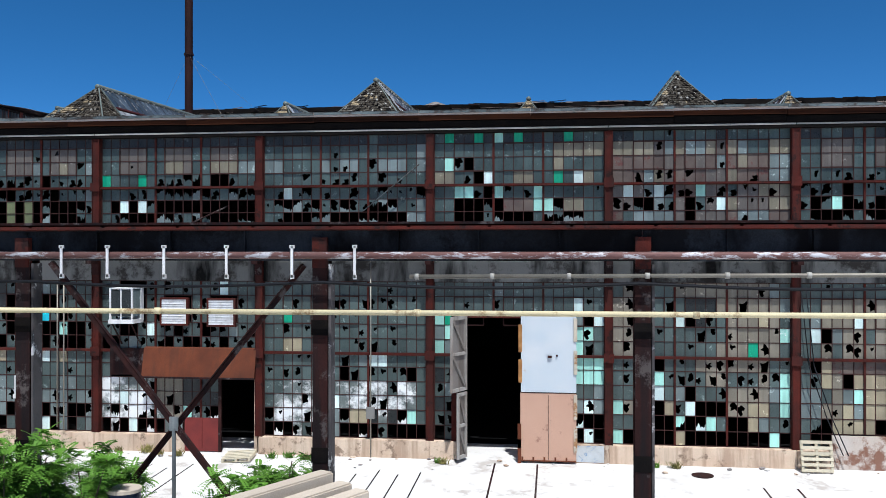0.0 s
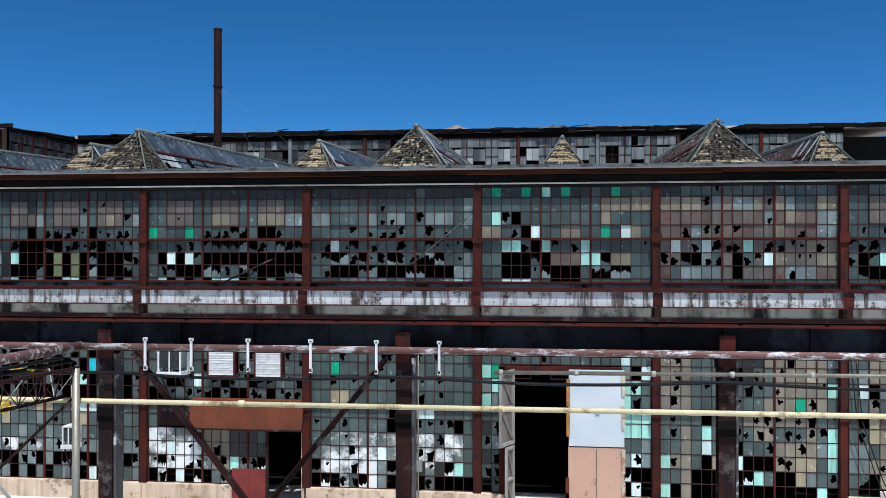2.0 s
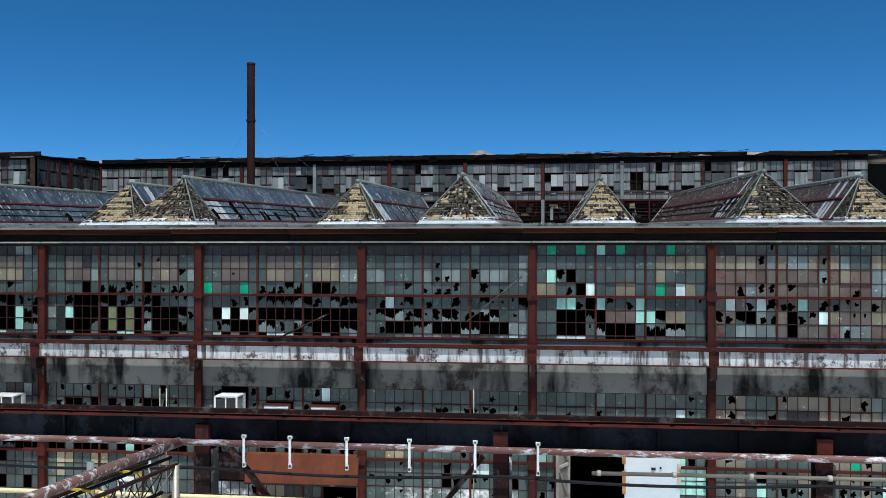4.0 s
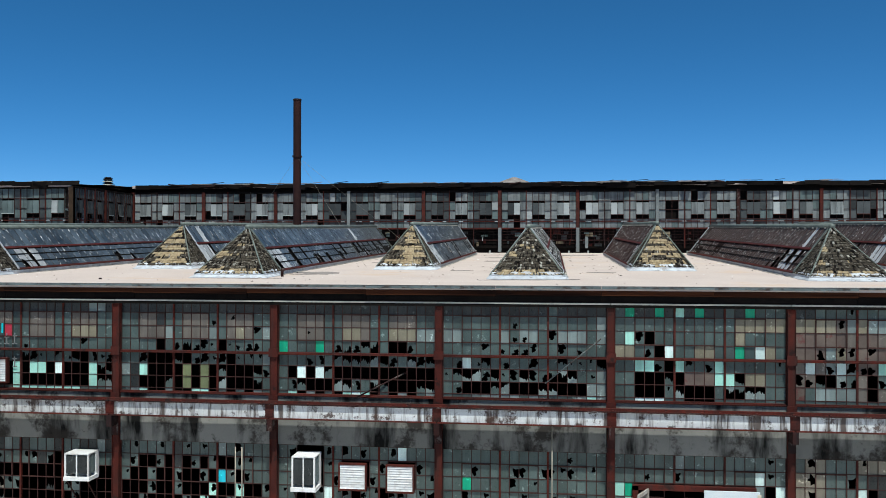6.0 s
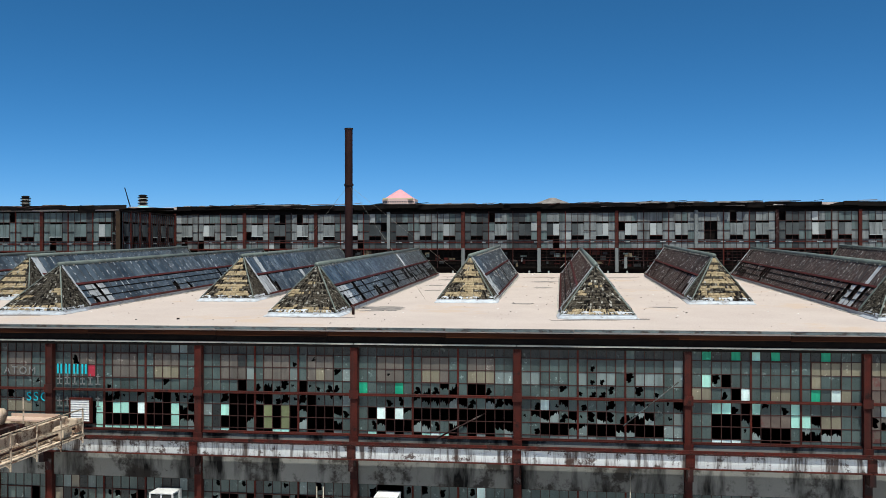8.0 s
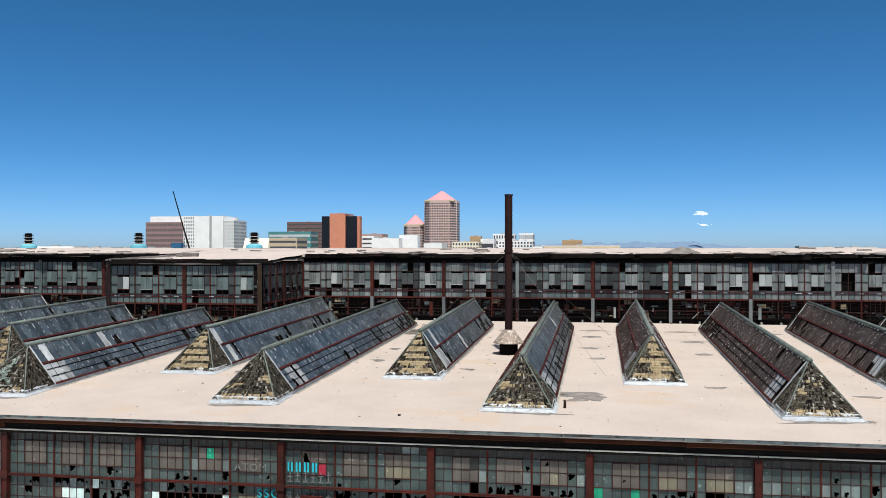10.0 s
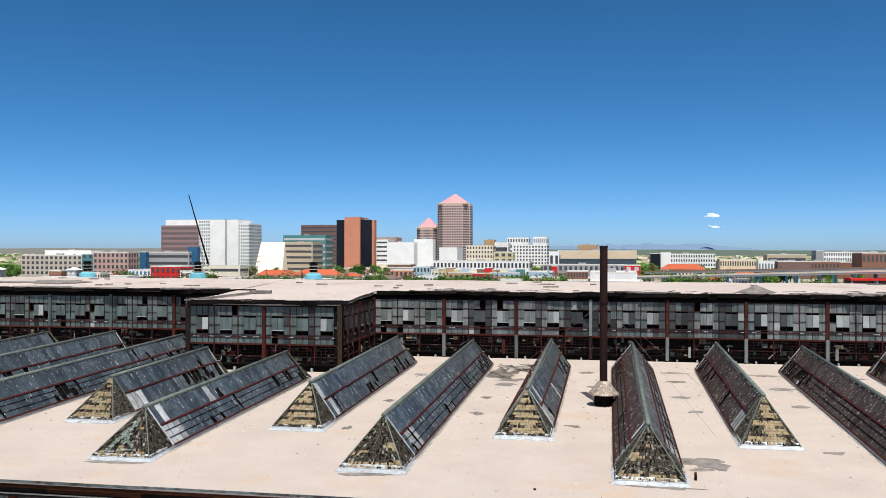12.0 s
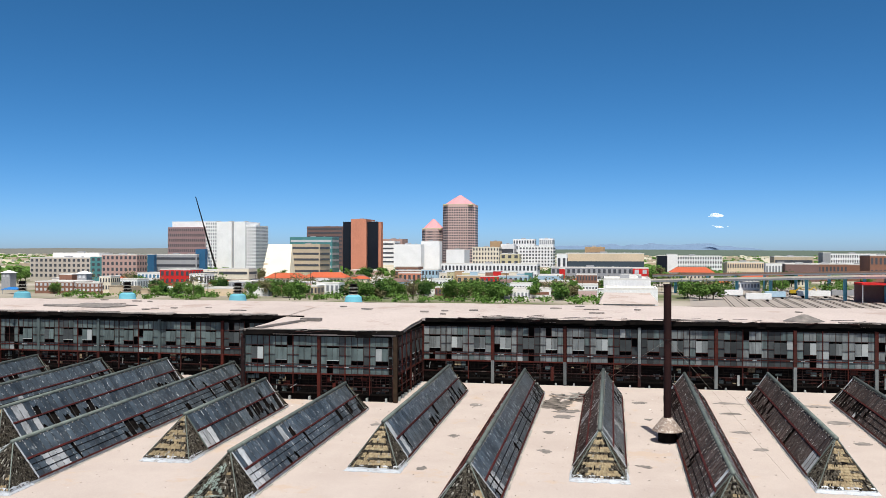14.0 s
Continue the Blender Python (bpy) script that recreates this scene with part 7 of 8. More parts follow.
building(33.6, 43.4, 895, 20, 21.2, "OFFWHITE", "", 0, 0, "white stair block of the town")
building(76.7, 100.5, 780, 25, 13.8, "TAN", "DKWIN", 2, 14, "tan two-storey building of the town")
building(135.8, 172.4, 900, 25, 19.0, "TAN", "DKWIN", 2, 1, "tan banded office building")
building(190.3, 242.6, 920, 30, 21.8, "OFFWHITE", "DKWIN", 4, 24, "white apartment block of the town")
building(184.0, 191.3, 915, 20, 22.9, "GREYWALL", "", 0, 0, "grey end of the apartment block")
building(140.9, 170.0, 760, 22, 13.8, "BRICK", "DKWIN", 1, 10, "low brick warehouse of the town")
building(172.4, 194.4, 770, 22, 13.3, "BRICK", "", 0, 0, "low brick warehouse of the town")
building(176.9, 201.5, 720, 30, 21.0, "BRICK", "DKWIN", 2, 8, "brown brick building of the town")
building(117.8, 143.8, 740, 14, 14.0, "DKBROWN", "", 0, 0, "dark low shed of the town")
building(-314.3, -293.1, 520, 20, 11.5, "REDWALL", "DKWIN", 2, 6, "bright red building of the town")
building(-292.5, -282.3, 518, 16, 8.7, "OFFWHITE", "DKWIN", 1, 3, "low white wing beside the red building")
building(-331.7, -315.4, 522, 20, 9.1, "OFFWHITE", "BLUEWIN", 2, 6, "white building with blue-framed windows")
building(-291.9, -268.9, 560, 16, 11.5, "CREAM", "DKWIN", 2, 1, "pale parking deck of the town")
building(-65.1, -50.7, 520, 18, 9.4, "PALEBLUE", "", 0, 0, "low building with a pale blue roof")
building(-122.3, -106.4, 560, 14, 7.7, "OCHRE", "DKWIN", 1, 4, "low colourful painted shop front")
building(-106.1, -94.1, 558, 14, 7.4, "REDWALL", "DKWIN", 1, 4, "low red painted shop front")
building(-94.6, -74.8, 562, 14, 7.8, "PALEBLUE", "DKWIN", 1, 6, "low blue painted shop front")
building(-41.9, -30.1, 540, 16, 9.3, "BRICK", "DKWIN", 2, 5, "small brown brick building")
building(-23.6, -7.2, 292, 26, 14.2, "OFFWHITE", "", 0, 0, "white railway warehouse with a pale roof")
building(-22.6, -6.2, 262, 20, 12.0, "OFFWHITE", "", 0, 0, "lower white railway shed beside the warehouse")
building(-197.7, -178.4, 700, 20, 10.9, "BRICK", "DKWIN", 1, 6, "low orange brick building")
building(-343.5, -335.4, 453, 12, 9.9, "BRICK", "", 0, 0, "small square brick stair block")
building(-307.2, -300.2, 436, 10, 9.2, "CREAM", "DKWIN", 2, 4, "cream corner building with white trim")
building(-326.2, -308.3, 480, 14, 6.1, "OFFWHITE", "GREYWIN", 1, 9, "low white row of shops")
building(-238.2, -219.3, 425, 14, 3.8, "SAND", "", 0, 0, "low sand-coloured yard wall building")
building(-237.3, -223.6, 455, 14, 6.4, "GREYWALL", "GREYWIN", 1, 8, "low grey warehouse between trees")
building(-185.2, -175.1, 428, 12, 5.2, "TAN", "DKWIN", 1, 5, "low tan house with dark windows")
building(-179.7, -166.9, 440, 12, 6.4, "OFFWHITE", "GREYWIN", 1, 5, "low white house with a flat roof")
building(-183.3, -163.0, 640, 16, 9.1, "BRICK", "DKWIN", 2, 9, "brick block of two storeys")
building(-154.6, -142.3, 600, 14, 10.8, "PALEBLUE", "DKWIN", 2, 5, "pale blue building of two storeys")
building(-122.7, -111.3, 470, 12, 7.9, "OFFWHITE", "DKWIN", 1, 6, "low white house with a flat roof")
building(-110.7, -101.8, 425, 12, 5.3, "BRICK", "DKWIN", 1, 5, "low brown brick house")
building(-76.3, -62.4, 425, 12, 3.9, "OFFWHITE", "GREYWIN", 1, 7, "low white flat-roofed workshop")
building(-75.0, -63.6, 455, 10, 6.5, "OFFWHITE", "DKWIN", 1, 7, "low white house with a flat roof")
building(-67.5, -41.8, 500, 14, 6.4, "TAN", "DKWIN", 1, 16, "long low tan brick building")
building(-71.8, -52.0, 440, 12, 4.5, "OFFWHITE", "BRICK", 1, 1, "low white shed with a brick band")
building(-41.9, -29.8, 520, 14, 9.9, "BRICK", "DKWIN", 2, 7, "brown brick building of two storeys")
building(-41.0, -28.0, 450, 14, 6.3, "OFFWHITE", "DKWIN", 1, 8, "white building with a row of windows")
building(-37.4, -28.3, 430, 12, 4.2, "ROSE", "", 0, 0, "low rose-coloured loading shed")
building(-14.0, -0.3, 620, 14, 7.4, "OFFWHITE", "DKWIN", 1, 9, "low white platform building")
building(74.7, 104.2, 760, 18, 15.1, "SAND", "DKWIN", 2, 15, "sand brick building of two storeys")
building(111.9, 142.5, 800, 16, 13.7, "OFFWHITE", "GREYWIN", 1, 12, "long low white depot")
building(55.2, 70.5, 560, 10, 4.7, "OFFWHITE", "GREYWIN", 1, 8, "white depot under the overpass")
building(-171.6, -155.0, 600, 18, 8.3, "ORANGE", "DKWIN", 1, 5, "low orange building of the town")
building(-157.1, -142.5, 610, 18, 9.4, "PALEBLUE", "DKWIN", 2, 4, "pale blue low building")

rail_shed = tagged(empty("rail_shed", (-16.6, 190, 0)), "old rail shed with a low pinkish roof", "shed")
boxes("wall_block", [(-6.2, 6.2, 0, 26, 0, 11.6)], TOWN["GREYWALL"], rail_shed)
poly("low_roof", [(-7.2, -0.5, 11.6), (7.4, -0.5, 11.6), (7.4, 26.5, 11.6), (-7.2, 26.5, 11.6), (-6.0, 13, 13.8), (5.6, 13, 13.8)], [(0, 1, 5, 4), (1, 2, 5), (2, 3, 4, 5), (3, 0, 4), (3, 2, 1, 0)], BACKROOF, rail_shed, "low pinkish felt roof")
BUILT.append((-23.6, -9.6, 190, 26))


def peaked_tower(x, y, half, z, peak, floors, label):
    t = tagged(empty("tower", (x, y + half, 0)), label, "tower", "towers of the town")
    c = half * 0.42
    ring = [(-half, -half + c), (-half + c, -half), (half - c, -half), (half, -half + c), (half, half - c), (half - c, half), (-half + c, half), (-half, half - c)]
    n = len(ring)
    shaft = poly("shaft", [(px, py, 0) for px, py in ring] + [(px, py, z) for px, py in ring], [(i, (i + 1) % n, n + (i + 1) % n, n + i) for i in range(n)] + [tuple(range(n, 2 * n))], TOWN["ROSE"], t)
    poly("peaked_roof", [(px * 0.93, py * 0.93, z) for px, py in ring] + [(px * 0.08, py * 0.08, peak) for px, py in ring], [(i, (i + 1) % n, n + (i + 1) % n, n + i) for i in range(n)] + [tuple(range(n, 2 * n))], TOWN["PINKROOF"], t, "pink pyramid roof")
    boxes("cornice", [(-half * 0.9, half * 0.9, -half * 0.97, half * 0.97, z - 1.2, z + 0.8)], TOWN["PALEYELLOW"], t)
    fh = (z - 10) / floors
    for f in range(floors):
        z0 = 8 + f * fh
        rows = []
        k = 11
        span = 2 * (half - c)
        for i in range(k):
            a = -half + c + span * (i + 0.2) / k
            rows += [(a, a + span * 0.6 / k, -half - 0.15, -half + 0.1, z0, z0 + fh * 0.55), (half - 0.1, half + 0.15, a, a + span * 0.6 / k, z0, z0 + fh * 0.55)]
        tagged(boxes("window_band", rows, TOWN["DKWIN"], shaft), kind="stuff")
        v, fa = [], []
        for (ax, ay), (bx, by) in (((half - c, -half), (half, -half + c)), ((-half, -half + c), (-half + c, -half))):
            nx, ny = (0.12, -0.12) if ax > 0 else (-0.12, -0.12)
            for q0, q1 in ((0.1, 0.35), (0.4, 0.62), (0.68, 0.9)):
                s0 = len(v)
                for q, zz in ((q0, z0), (q1, z0), (q1, z0 + fh * 0.55), (q0, z0 + fh * 0.55)):
                    v.append((ax + (bx - ax) * q + nx, ay + (by - ay) * q + ny, zz))
                fa.append((s0, s0 + 1, s0 + 2, s0 + 3))
        tagged(poly("corner_glazing", v, fa, TOWN["DKWIN"], shaft), kind="stuff")


peaked_tower(-251.6, 1330, 25.2, 95.3, 110.5, 22, "tall rose stone tower with a pink pyramid roof")
peaked_tower(-296.0, 1350, 16.8, 59.0, 74.5, 12, "shorter rose stone tower with a pink pyramid roof")

# dark glazing set proud of the wall, added for the hall's dark recess
hall_front = tagged(empty("glazed_pavilion", (0, 717, 0)), "dark glazed front of the sand-coloured hall between pale columns", "pavilion")
boxes("glazing", [(-58.6, 4.9, 0, 2.9, 0, 16.2)], TOWN["DARKGLASS"], hall_front, "dark glazing under the roof")
boxes("canopy", [(-58.6, 4.9, -3, 0, 10.7, 11.4)], TOWN["OFFWHITE"], hall_front, "pale canopy edge")
for i in range(12):
    q = -58.6 + i * 5.69
    boxes("column", [(q, q + 0.9, -2.4, -1.4, 0, 10.7)], TOWN["OFFWHITE"], hall_front)

# construction crane boom
boom = tagged(empty("mobile_crane", (-420.3, 840, 0)), "tall dark lattice boom of a mobile crane", "crane")
boxes("crane_body", [(-4, 4, -2, 2, 1.2, 4.5)], HAZARD, boom)
boxes("crane_tracks", [(-4.5, 4.5, -3, -2, 0, 1.4), (-4.5, 4.5, 2, 3, 0, 1.4)], SOOTSHADE, boom)
a, b = Vector((0, 0, 4.5)), Vector((-23, 0, 80))
for o in ((0.6, 0.6), (-0.6, 0.6), (0.6, -0.6), (-0.6, -0.6)):
    bar("boom_chord", a + Vector((o[0], o[1], 0)), b + Vector((o[0] * 0.3, o[1] * 0.3, 0)), 0.35, 0.35, SOOTSHADE, boom)
for i in range(22):
    p, q = a.lerp(b, i / 22), a.lerp(b, (i + 1) / 22)
    s = 0.6 * (1 - 0.7 * i / 22) * (1 if i % 2 else -1)
    bar("boom_lacing", p + Vector((s, -s, 0)), q + Vector((-s, -s, 0)), 0.2, 0.2, SOOTSHADE, boom)

# cream building with a raking front
rake = tagged(empty("building", (-316.6, 735, 0)), "cream building with a wide raking blank front", "building", "buildings of the town")
poly("raking_front", [(-13.3, 0, 0), (13.3, 0, 0), (9.8, 17, 30.2), (-13.0, 17, 30.2), (-13.3, 34, 0), (13.3, 34, 0), (9.8, 34, 30.2), (-13.0, 34, 30.2)], [(0, 1, 2, 3), (5, 4, 7, 6), (1, 5, 6, 2), (4, 0, 3, 7), (3, 2, 6, 7)], TOWN["CREAM"], rake)
for i in range(6):
    boxes("deck_band", [(-15.8 + i * 1.1, -11.8 + i * 1.1, 1 + i * 2.8, 9 + i * 2.8, 3 + i * 4.3, 4.3 + i * 4.3)], TOWN["TAN"], rake)
# a row of painted town houses
for i, key in enumerate(("CREAM", "PALEYELLOW", "OCHRE", "PALEYELLOW", "PALEBLUE", "CREAM", "BRICK", "REDWALL", "OCHRE", "CREAM", "PALEBLUE", "TEALGLASS")):
    x = -132 + i * 5.2
    hh = 9.6 + (i * 37 % 5) * 0.35
    p = tagged(empty("town_house", (x, 563, 0)), "narrow painted town house in a colourful row", "house", "painted town houses")
    boxes("wall_block", [(-2.55, 2.55, 0, 9, 0, hh)], TOWN[key], p)
    boxes("parapet", [(-2.6, 2.6, -0.15, 0.2, hh, hh + 0.5)], TOWN["OFFWHITE"], p)
    for q, zz in ((-1.2, 6.2), (1.2, 6.2), (-1.2, 3.0), (1.2, 3.0)):
        boxes("window", [(q - 0.5, q + 0.5, -0.12, 0.05, zz, zz + 1.6)], TOWN["DKWIN"], p)
CR = random.Random(77)
for x, y, z in ((-389.3, 470, 12.2), (-328.3, 455, 12.5), ):
    p = tagged(empty("pavilion", (x, y, 0)), "small house with a white hipped roof", "house", "hip-roofed houses")
    boxes("wall_block", [(-3, 3, -3, 3, 0, z - 1.8)], TOWN["GREYWALL"], p)
    boxes("window", [(-2, -0.6, -3.08, -2.9, z - 4.4, z - 2.6), (0.6, 2, -3.08, -2.9, z - 4.4, z - 2.6)], TOWN["PALEWIN"], p)
    poly("hipped_roof", [(-3.6, -3.6, z - 1.8), (3.6, -3.6, z - 1.8), (3.6, 3.6, z - 1.8), (-3.6, 3.6, z - 1.8), (0, 0, z)], [(0, 1, 4), (1, 2, 4), (2, 3, 4), (3, 0, 4), (3, 2, 1, 0)], TOWN["OFFWHITE"], p, "white hipped roof")
canopy = tagged(empty("tarpaulin", (-350.1, 420, 0)), "bright blue tarpaulin roof over a yard", "tarpaulin")
poly("sheet", [(-5.6, -3, 2.7), (5.6, -3, 2.7), (5, 4, 3.7), (-5, 4, 3.7), (-5.6, -3, 2.5), (5.6, -3, 2.5), (5, 4, 3.5), (-5, 4, 3.5)], [(0, 1, 2, 3), (7, 6, 5, 4), (0, 4, 5, 1)], plain("blue_tarpaulin", (0.03, 0.2, 0.55), 0.5), canopy)
for q in (-5, 5):
    boxes("post", [(q - 0.12, q + 0.12, -2.8, -2.6, 0, 2.6)], TOWN["GREYWALL"], canopy)
# low houses
HOUSE_WALL = [TOWN[k] for k in ("OFFWHITE", "CREAM", "TAN", "BRICK", "SAND", "PALEBLUE", "OFFWHITE", "GREYWALL")]
HOUSE_ROOF = [TOWN[k] for k in ("GRAVEL", "TILE", "GREYWALL", "TAN", "OFFWHITE", "DKBROWN", "GRAVEL")]
made_houses = []
for i in range(9):
    w, d, h = CR.uniform(4, 8), CR.uniform(4, 6), CR.uniform(3, 4.5)
    p = tagged(empty("house", (0, 0, -50)), "small low town house", "house", "houses of the town")
    boxes("wall_block", [(-w, w, -d, d, 0, h)], HOUSE_WALL[i % 8], p)
    boxes("window", [(-w * 0.6, -w * 0.3, -d - 0.06, -d + 0.05, 1, 2.3), (w * 0.25, w * 0.6, -d - 0.06, -d + 0.05, 1, 2.3)], TOWN["DKWIN"], p)
    if i % 3:
        poly("pitched_roof", [(-w - 0.4, -d - 0.4, h), (w + 0.4, -d - 0.4, h), (w + 0.4, d + 0.4, h), (-w - 0.4, d + 0.4, h), (-w * 0.5, 0, h + 2.2), (w * 0.5, 0, h + 2.2)], [(0, 1, 5, 4), (1, 2, 5), (2, 3, 4, 5), (3, 0, 4), (3, 2, 1, 0)], HOUSE_ROOF[i % 7], p)
    else:
        boxes("flat_roof", [(-w - 0.2, w + 0.2, -d - 0.2, d + 0.2, h, h + 0.35)], HOUSE_ROOF[i % 7], p)
    made_houses.append(p)


def town_place(near, far, left=-0.62, right=0.30):
    y = CR.uniform(near, far)
    return -20 + (y + 37) * CR.uniform(left, right), y


def clear(x, y, gap):
    return all(not (r[0] - gap < x < r[1] + gap and r[2] - gap < y < r[2] + r[3] + gap) for r in BUILT)


used = []
placed = 0
tries = 0
while placed < 54 and tries < 3000:
    tries += 1
    x, y = town_place(445, 640, -0.64, 0.03) if placed < 44 else town_place(500, 900, -0.66, 0.3)
    if not clear(x, y, 9) or any(abs(x - a) < 16 and abs(y - b) < 12 for a, b in used):
        continue
    used.append((x, y))
    h = made_houses[placed % 9]
    m = pose(x, y, 0, 0, 0, CR.choice((0, 0, 90, 180)) + CR.uniform(-3, 3))
    if placed < 9:
        h.matrix_world = m
    else:
        copy_thing(h, m)
    placed += 1

# low sheds, shops and garages between the houses, too many to count
for key in ("OFFWHITE", "TAN", "CREAM", "BRICK", "GREYWALL", "GRAVEL"):
    rows = []
    for i in range(46):
        x, y = town_place(425, 640, -0.66, 0.04)
        w, d = CR.uniform(2, 7), CR.uniform(2, 5)
        if clear(x, y, 7) and not any(abs(x - a) < 14 and abs(y - b) < 11 for a, b in used):
            used.append((x, y))
            h = CR.uniform(2.6, 5.5)
            rows += [(x - w, x + w, y - d, y + d, 0, h), (x - w - 0.2, x + w + 0.2, y - d - 0.2, y - d + 0.1, h, h + 0.4)]
            if CR.random() < 0.5:
                rows.append((x - w * 0.4, x + w * 0.1, y - d * 0.5, y + d * 0.3, h, h + CR.uniform(0.6, 1.6)))
    tagged(boxes("low_roofscape", rows, TOWN[key]), "low flat-roofed sheds and shops of the town", "buildings", kind="stuff")

# street trees
GREENS = [surface("town_leaves", (0.12, 0.215, 0.045), (0.055, 0.12, 0.025), 0.7, 0, 0.6, 0.8, bump=0, vary=0.25), surface("olive_town_leaves", (0.21, 0.19, 0.095), (0.11, 0.11, 0.05), 0.7, 0, 0.6, 0.8, bump=0, vary=0.25), surface("deep_town_leaves", (0.05, 0.115, 0.025), (0.025, 0.065, 0.015), 0.7, 0, 0.6, 0.8, bump=0, vary=0.25)]


def tree(seed, mat):
    r = random.Random(seed)
    t = tagged(empty("tree", (0, 0, -60)), "leafy green street tree", "tree", "trees of the town")
    bm = bmesh.new()
    tube_into(bm, (0, 0, 0), (0, 0, 2.6), 0.25, 7, 0.18)
    tips = []
    for i in range(6):
        a = i * 1.05 + r.uniform(-0.3, 0.3)
        tip = Vector((math.cos(a) * r.uniform(1.2, 2.6), math.sin(a) * r.uniform(1.2, 2.6), r.uniform(2.8, 7.0)))
        tube_into(bm, (0, 0, r.uniform(2, 3.1)), tip, 0.12, 5, 0.04)
        tips.append(tip)
    part("trunk", bm, BARK, t)
    v, f = [], []
    for i in range(1150):
        c = r.choice(tips) + Vector((r.gauss(0, 0.95), r.gauss(0, 0.95), r.gauss(0, 0.9)))
        c.z = max(c.z, 0.9)
        s = r.uniform(0.25, 0.58)
        d1 = Vector((r.gauss(0, 1), r.gauss(0, 1), r.gauss(0, 0.6))).normalized() * s
        d2 = d1.cross(Vector((r.gauss(0, 1), r.gauss(0, 1), r.gauss(0, 1)))).normalized() * s * 0.7
        n = len(v)
        v += [c - d1, c + d2, c + d1, c - d2]
        f.append((n, n + 1, n + 2, n + 3))
    tagged(poly("crown", v, f, mat, t), kind="stuff")
    return t


kinds = [tree(300 + i, GREENS[(0, 0, 1, 0, 2, 0, 0)[i]]) for i in range(7)]
spots = []
tries = 0
# groves along the streets: from and to, as slopes seen from the yard, the depth, how many, and their size
GROVES = ((-0.740, -0.701, 560, 700, 8, 0.90), (-0.674, -0.662, 425, 440, 3, 0.60), (-0.640, -0.625, 430, 450, 3, 0.60), (-0.568, -0.552, 470, 520, 4, 0.70), (-0.550, -0.473, 408, 470, 18, 0.62), (-0.458, -0.443, 420, 470, 5, 0.70), (-0.413, -0.344, 410, 470, 20, 0.75), (-0.342, -0.307, 430, 500, 8, 0.70), (-0.312, -0.246, 408, 470, 18, 0.78), (-0.247, -0.197, 408, 480, 15, 0.7), (-0.186, -0.115, 408, 450, 16, 0.85), (-0.111, -0.083, 430, 500, 7, 0.85), (-0.058, -0.038, 412, 450, 6, 0.80), (-0.015, 0.003, 470, 520, 4, 0.70), (0.073, 0.105, 420, 470, 7, 0.90), (0.165, 0.179, 520, 560, 3, 1.00))
for left, right, near, far, many, size in GROVES:
    for i in range(many * 6):
        x, y = town_place(near, far, left, right)
        if many and clear(x, y, 2):
            spots.append((x, y, size))
            many -= 1
while len(spots) < 190 and tries < 4000:
    tries += 1
    x, y = town_place(620, 900, -0.66, 0.3)
    if clear(x, y, 3) and not any(abs(x - a) < 8 and abs(y - b) < 7 for a, b in used):
        spots.append((x, y, 1.0))
for n, (x, y, size) in enumerate(spots):
    k = kinds[n % 7]
    m = pose(x, y, 0, 0, 0, CR.uniform(0, 360)) @ Matrix.Diagonal((CR.uniform(1.0, 1.9) * size, CR.uniform(1.0, 1.7) * size, CR.uniform(0.85, 1.4) * size, 1))
    if n < 7:
        k.matrix_world = m
    else:
        c = copy_thing(k, m)
        c.matrix_basis = m

# the rest of the trees between the houses, too many to count
v, f = [], []
for i in range(120):
    x, y = town_place(430, 640, -0.64, 0.0) if i < 70 else town_place(480, 800, -0.1, 0.3)
    if not clear(x, y, 4):
        continue
    s = CR.uniform(0.7, 1.3)
    for j in range(170):
        c = Vector((x + CR.gauss(0, 2.1) * s, y + CR.gauss(0, 2.1) * s, max(0.6, 4.0 * s + CR.gauss(0, 1.6) * s)))
        d1 = Vector((CR.gauss(0, 1), CR.gauss(0, 1), CR.gauss(0, 0.6))).normalized() * CR.uniform(0.4, 0.8)
        d2 = d1.cross(Vector((CR.gauss(0, 1), CR.gauss(0, 1), CR.gauss(0, 1)))).normalized() * 0.5
        n = len(v)
        v += [c - d1, c + d2, c + d1, c - d2]
        f.append((n, n + 1, n + 2, n + 3))
for i in range(230):
    # low bushes and hedges before the houses
    x, y = town_place(385, 470, -0.66, 0.0)
    if not clear(x, y, 2):
        continue
    s = CR.uniform(0.5, 0.95)
    for j in range(46):
        c = Vector((x + CR.gauss(0, 2.4) * s, y + CR.gauss(0, 1.6) * s, max(0.3, 1.5 * s + CR.gauss(0, 0.8) * s)))
        d1 = Vector((CR.gauss(0, 1), CR.gauss(0, 1), CR.gauss(0, 0.6))).normalized() * CR.uniform(0.4, 0.8)
        d2 = d1.cross(Vector((CR.gauss(0, 1), CR.gauss(0, 1), CR.gauss(0, 1)))).normalized() * 0.5
        n = len(v)
        v += [c - d1, c + d2, c + d1, c - d2]
        f.append((n, n + 1, n + 2, n + 3))
h = len(f) // 3
tagged(poly("tree_belt", v[: 4 * h], f[:h], GREENS[1]), "olive green trees between the houses of the town", "trees", kind="stuff")
tagged(poly("tree_belt", v[4 * h :], [tuple(q - 4 * h for q in p) for p in f[h:]], GREENS[0]), "bright green trees between the houses of the town", "trees", kind="stuff")

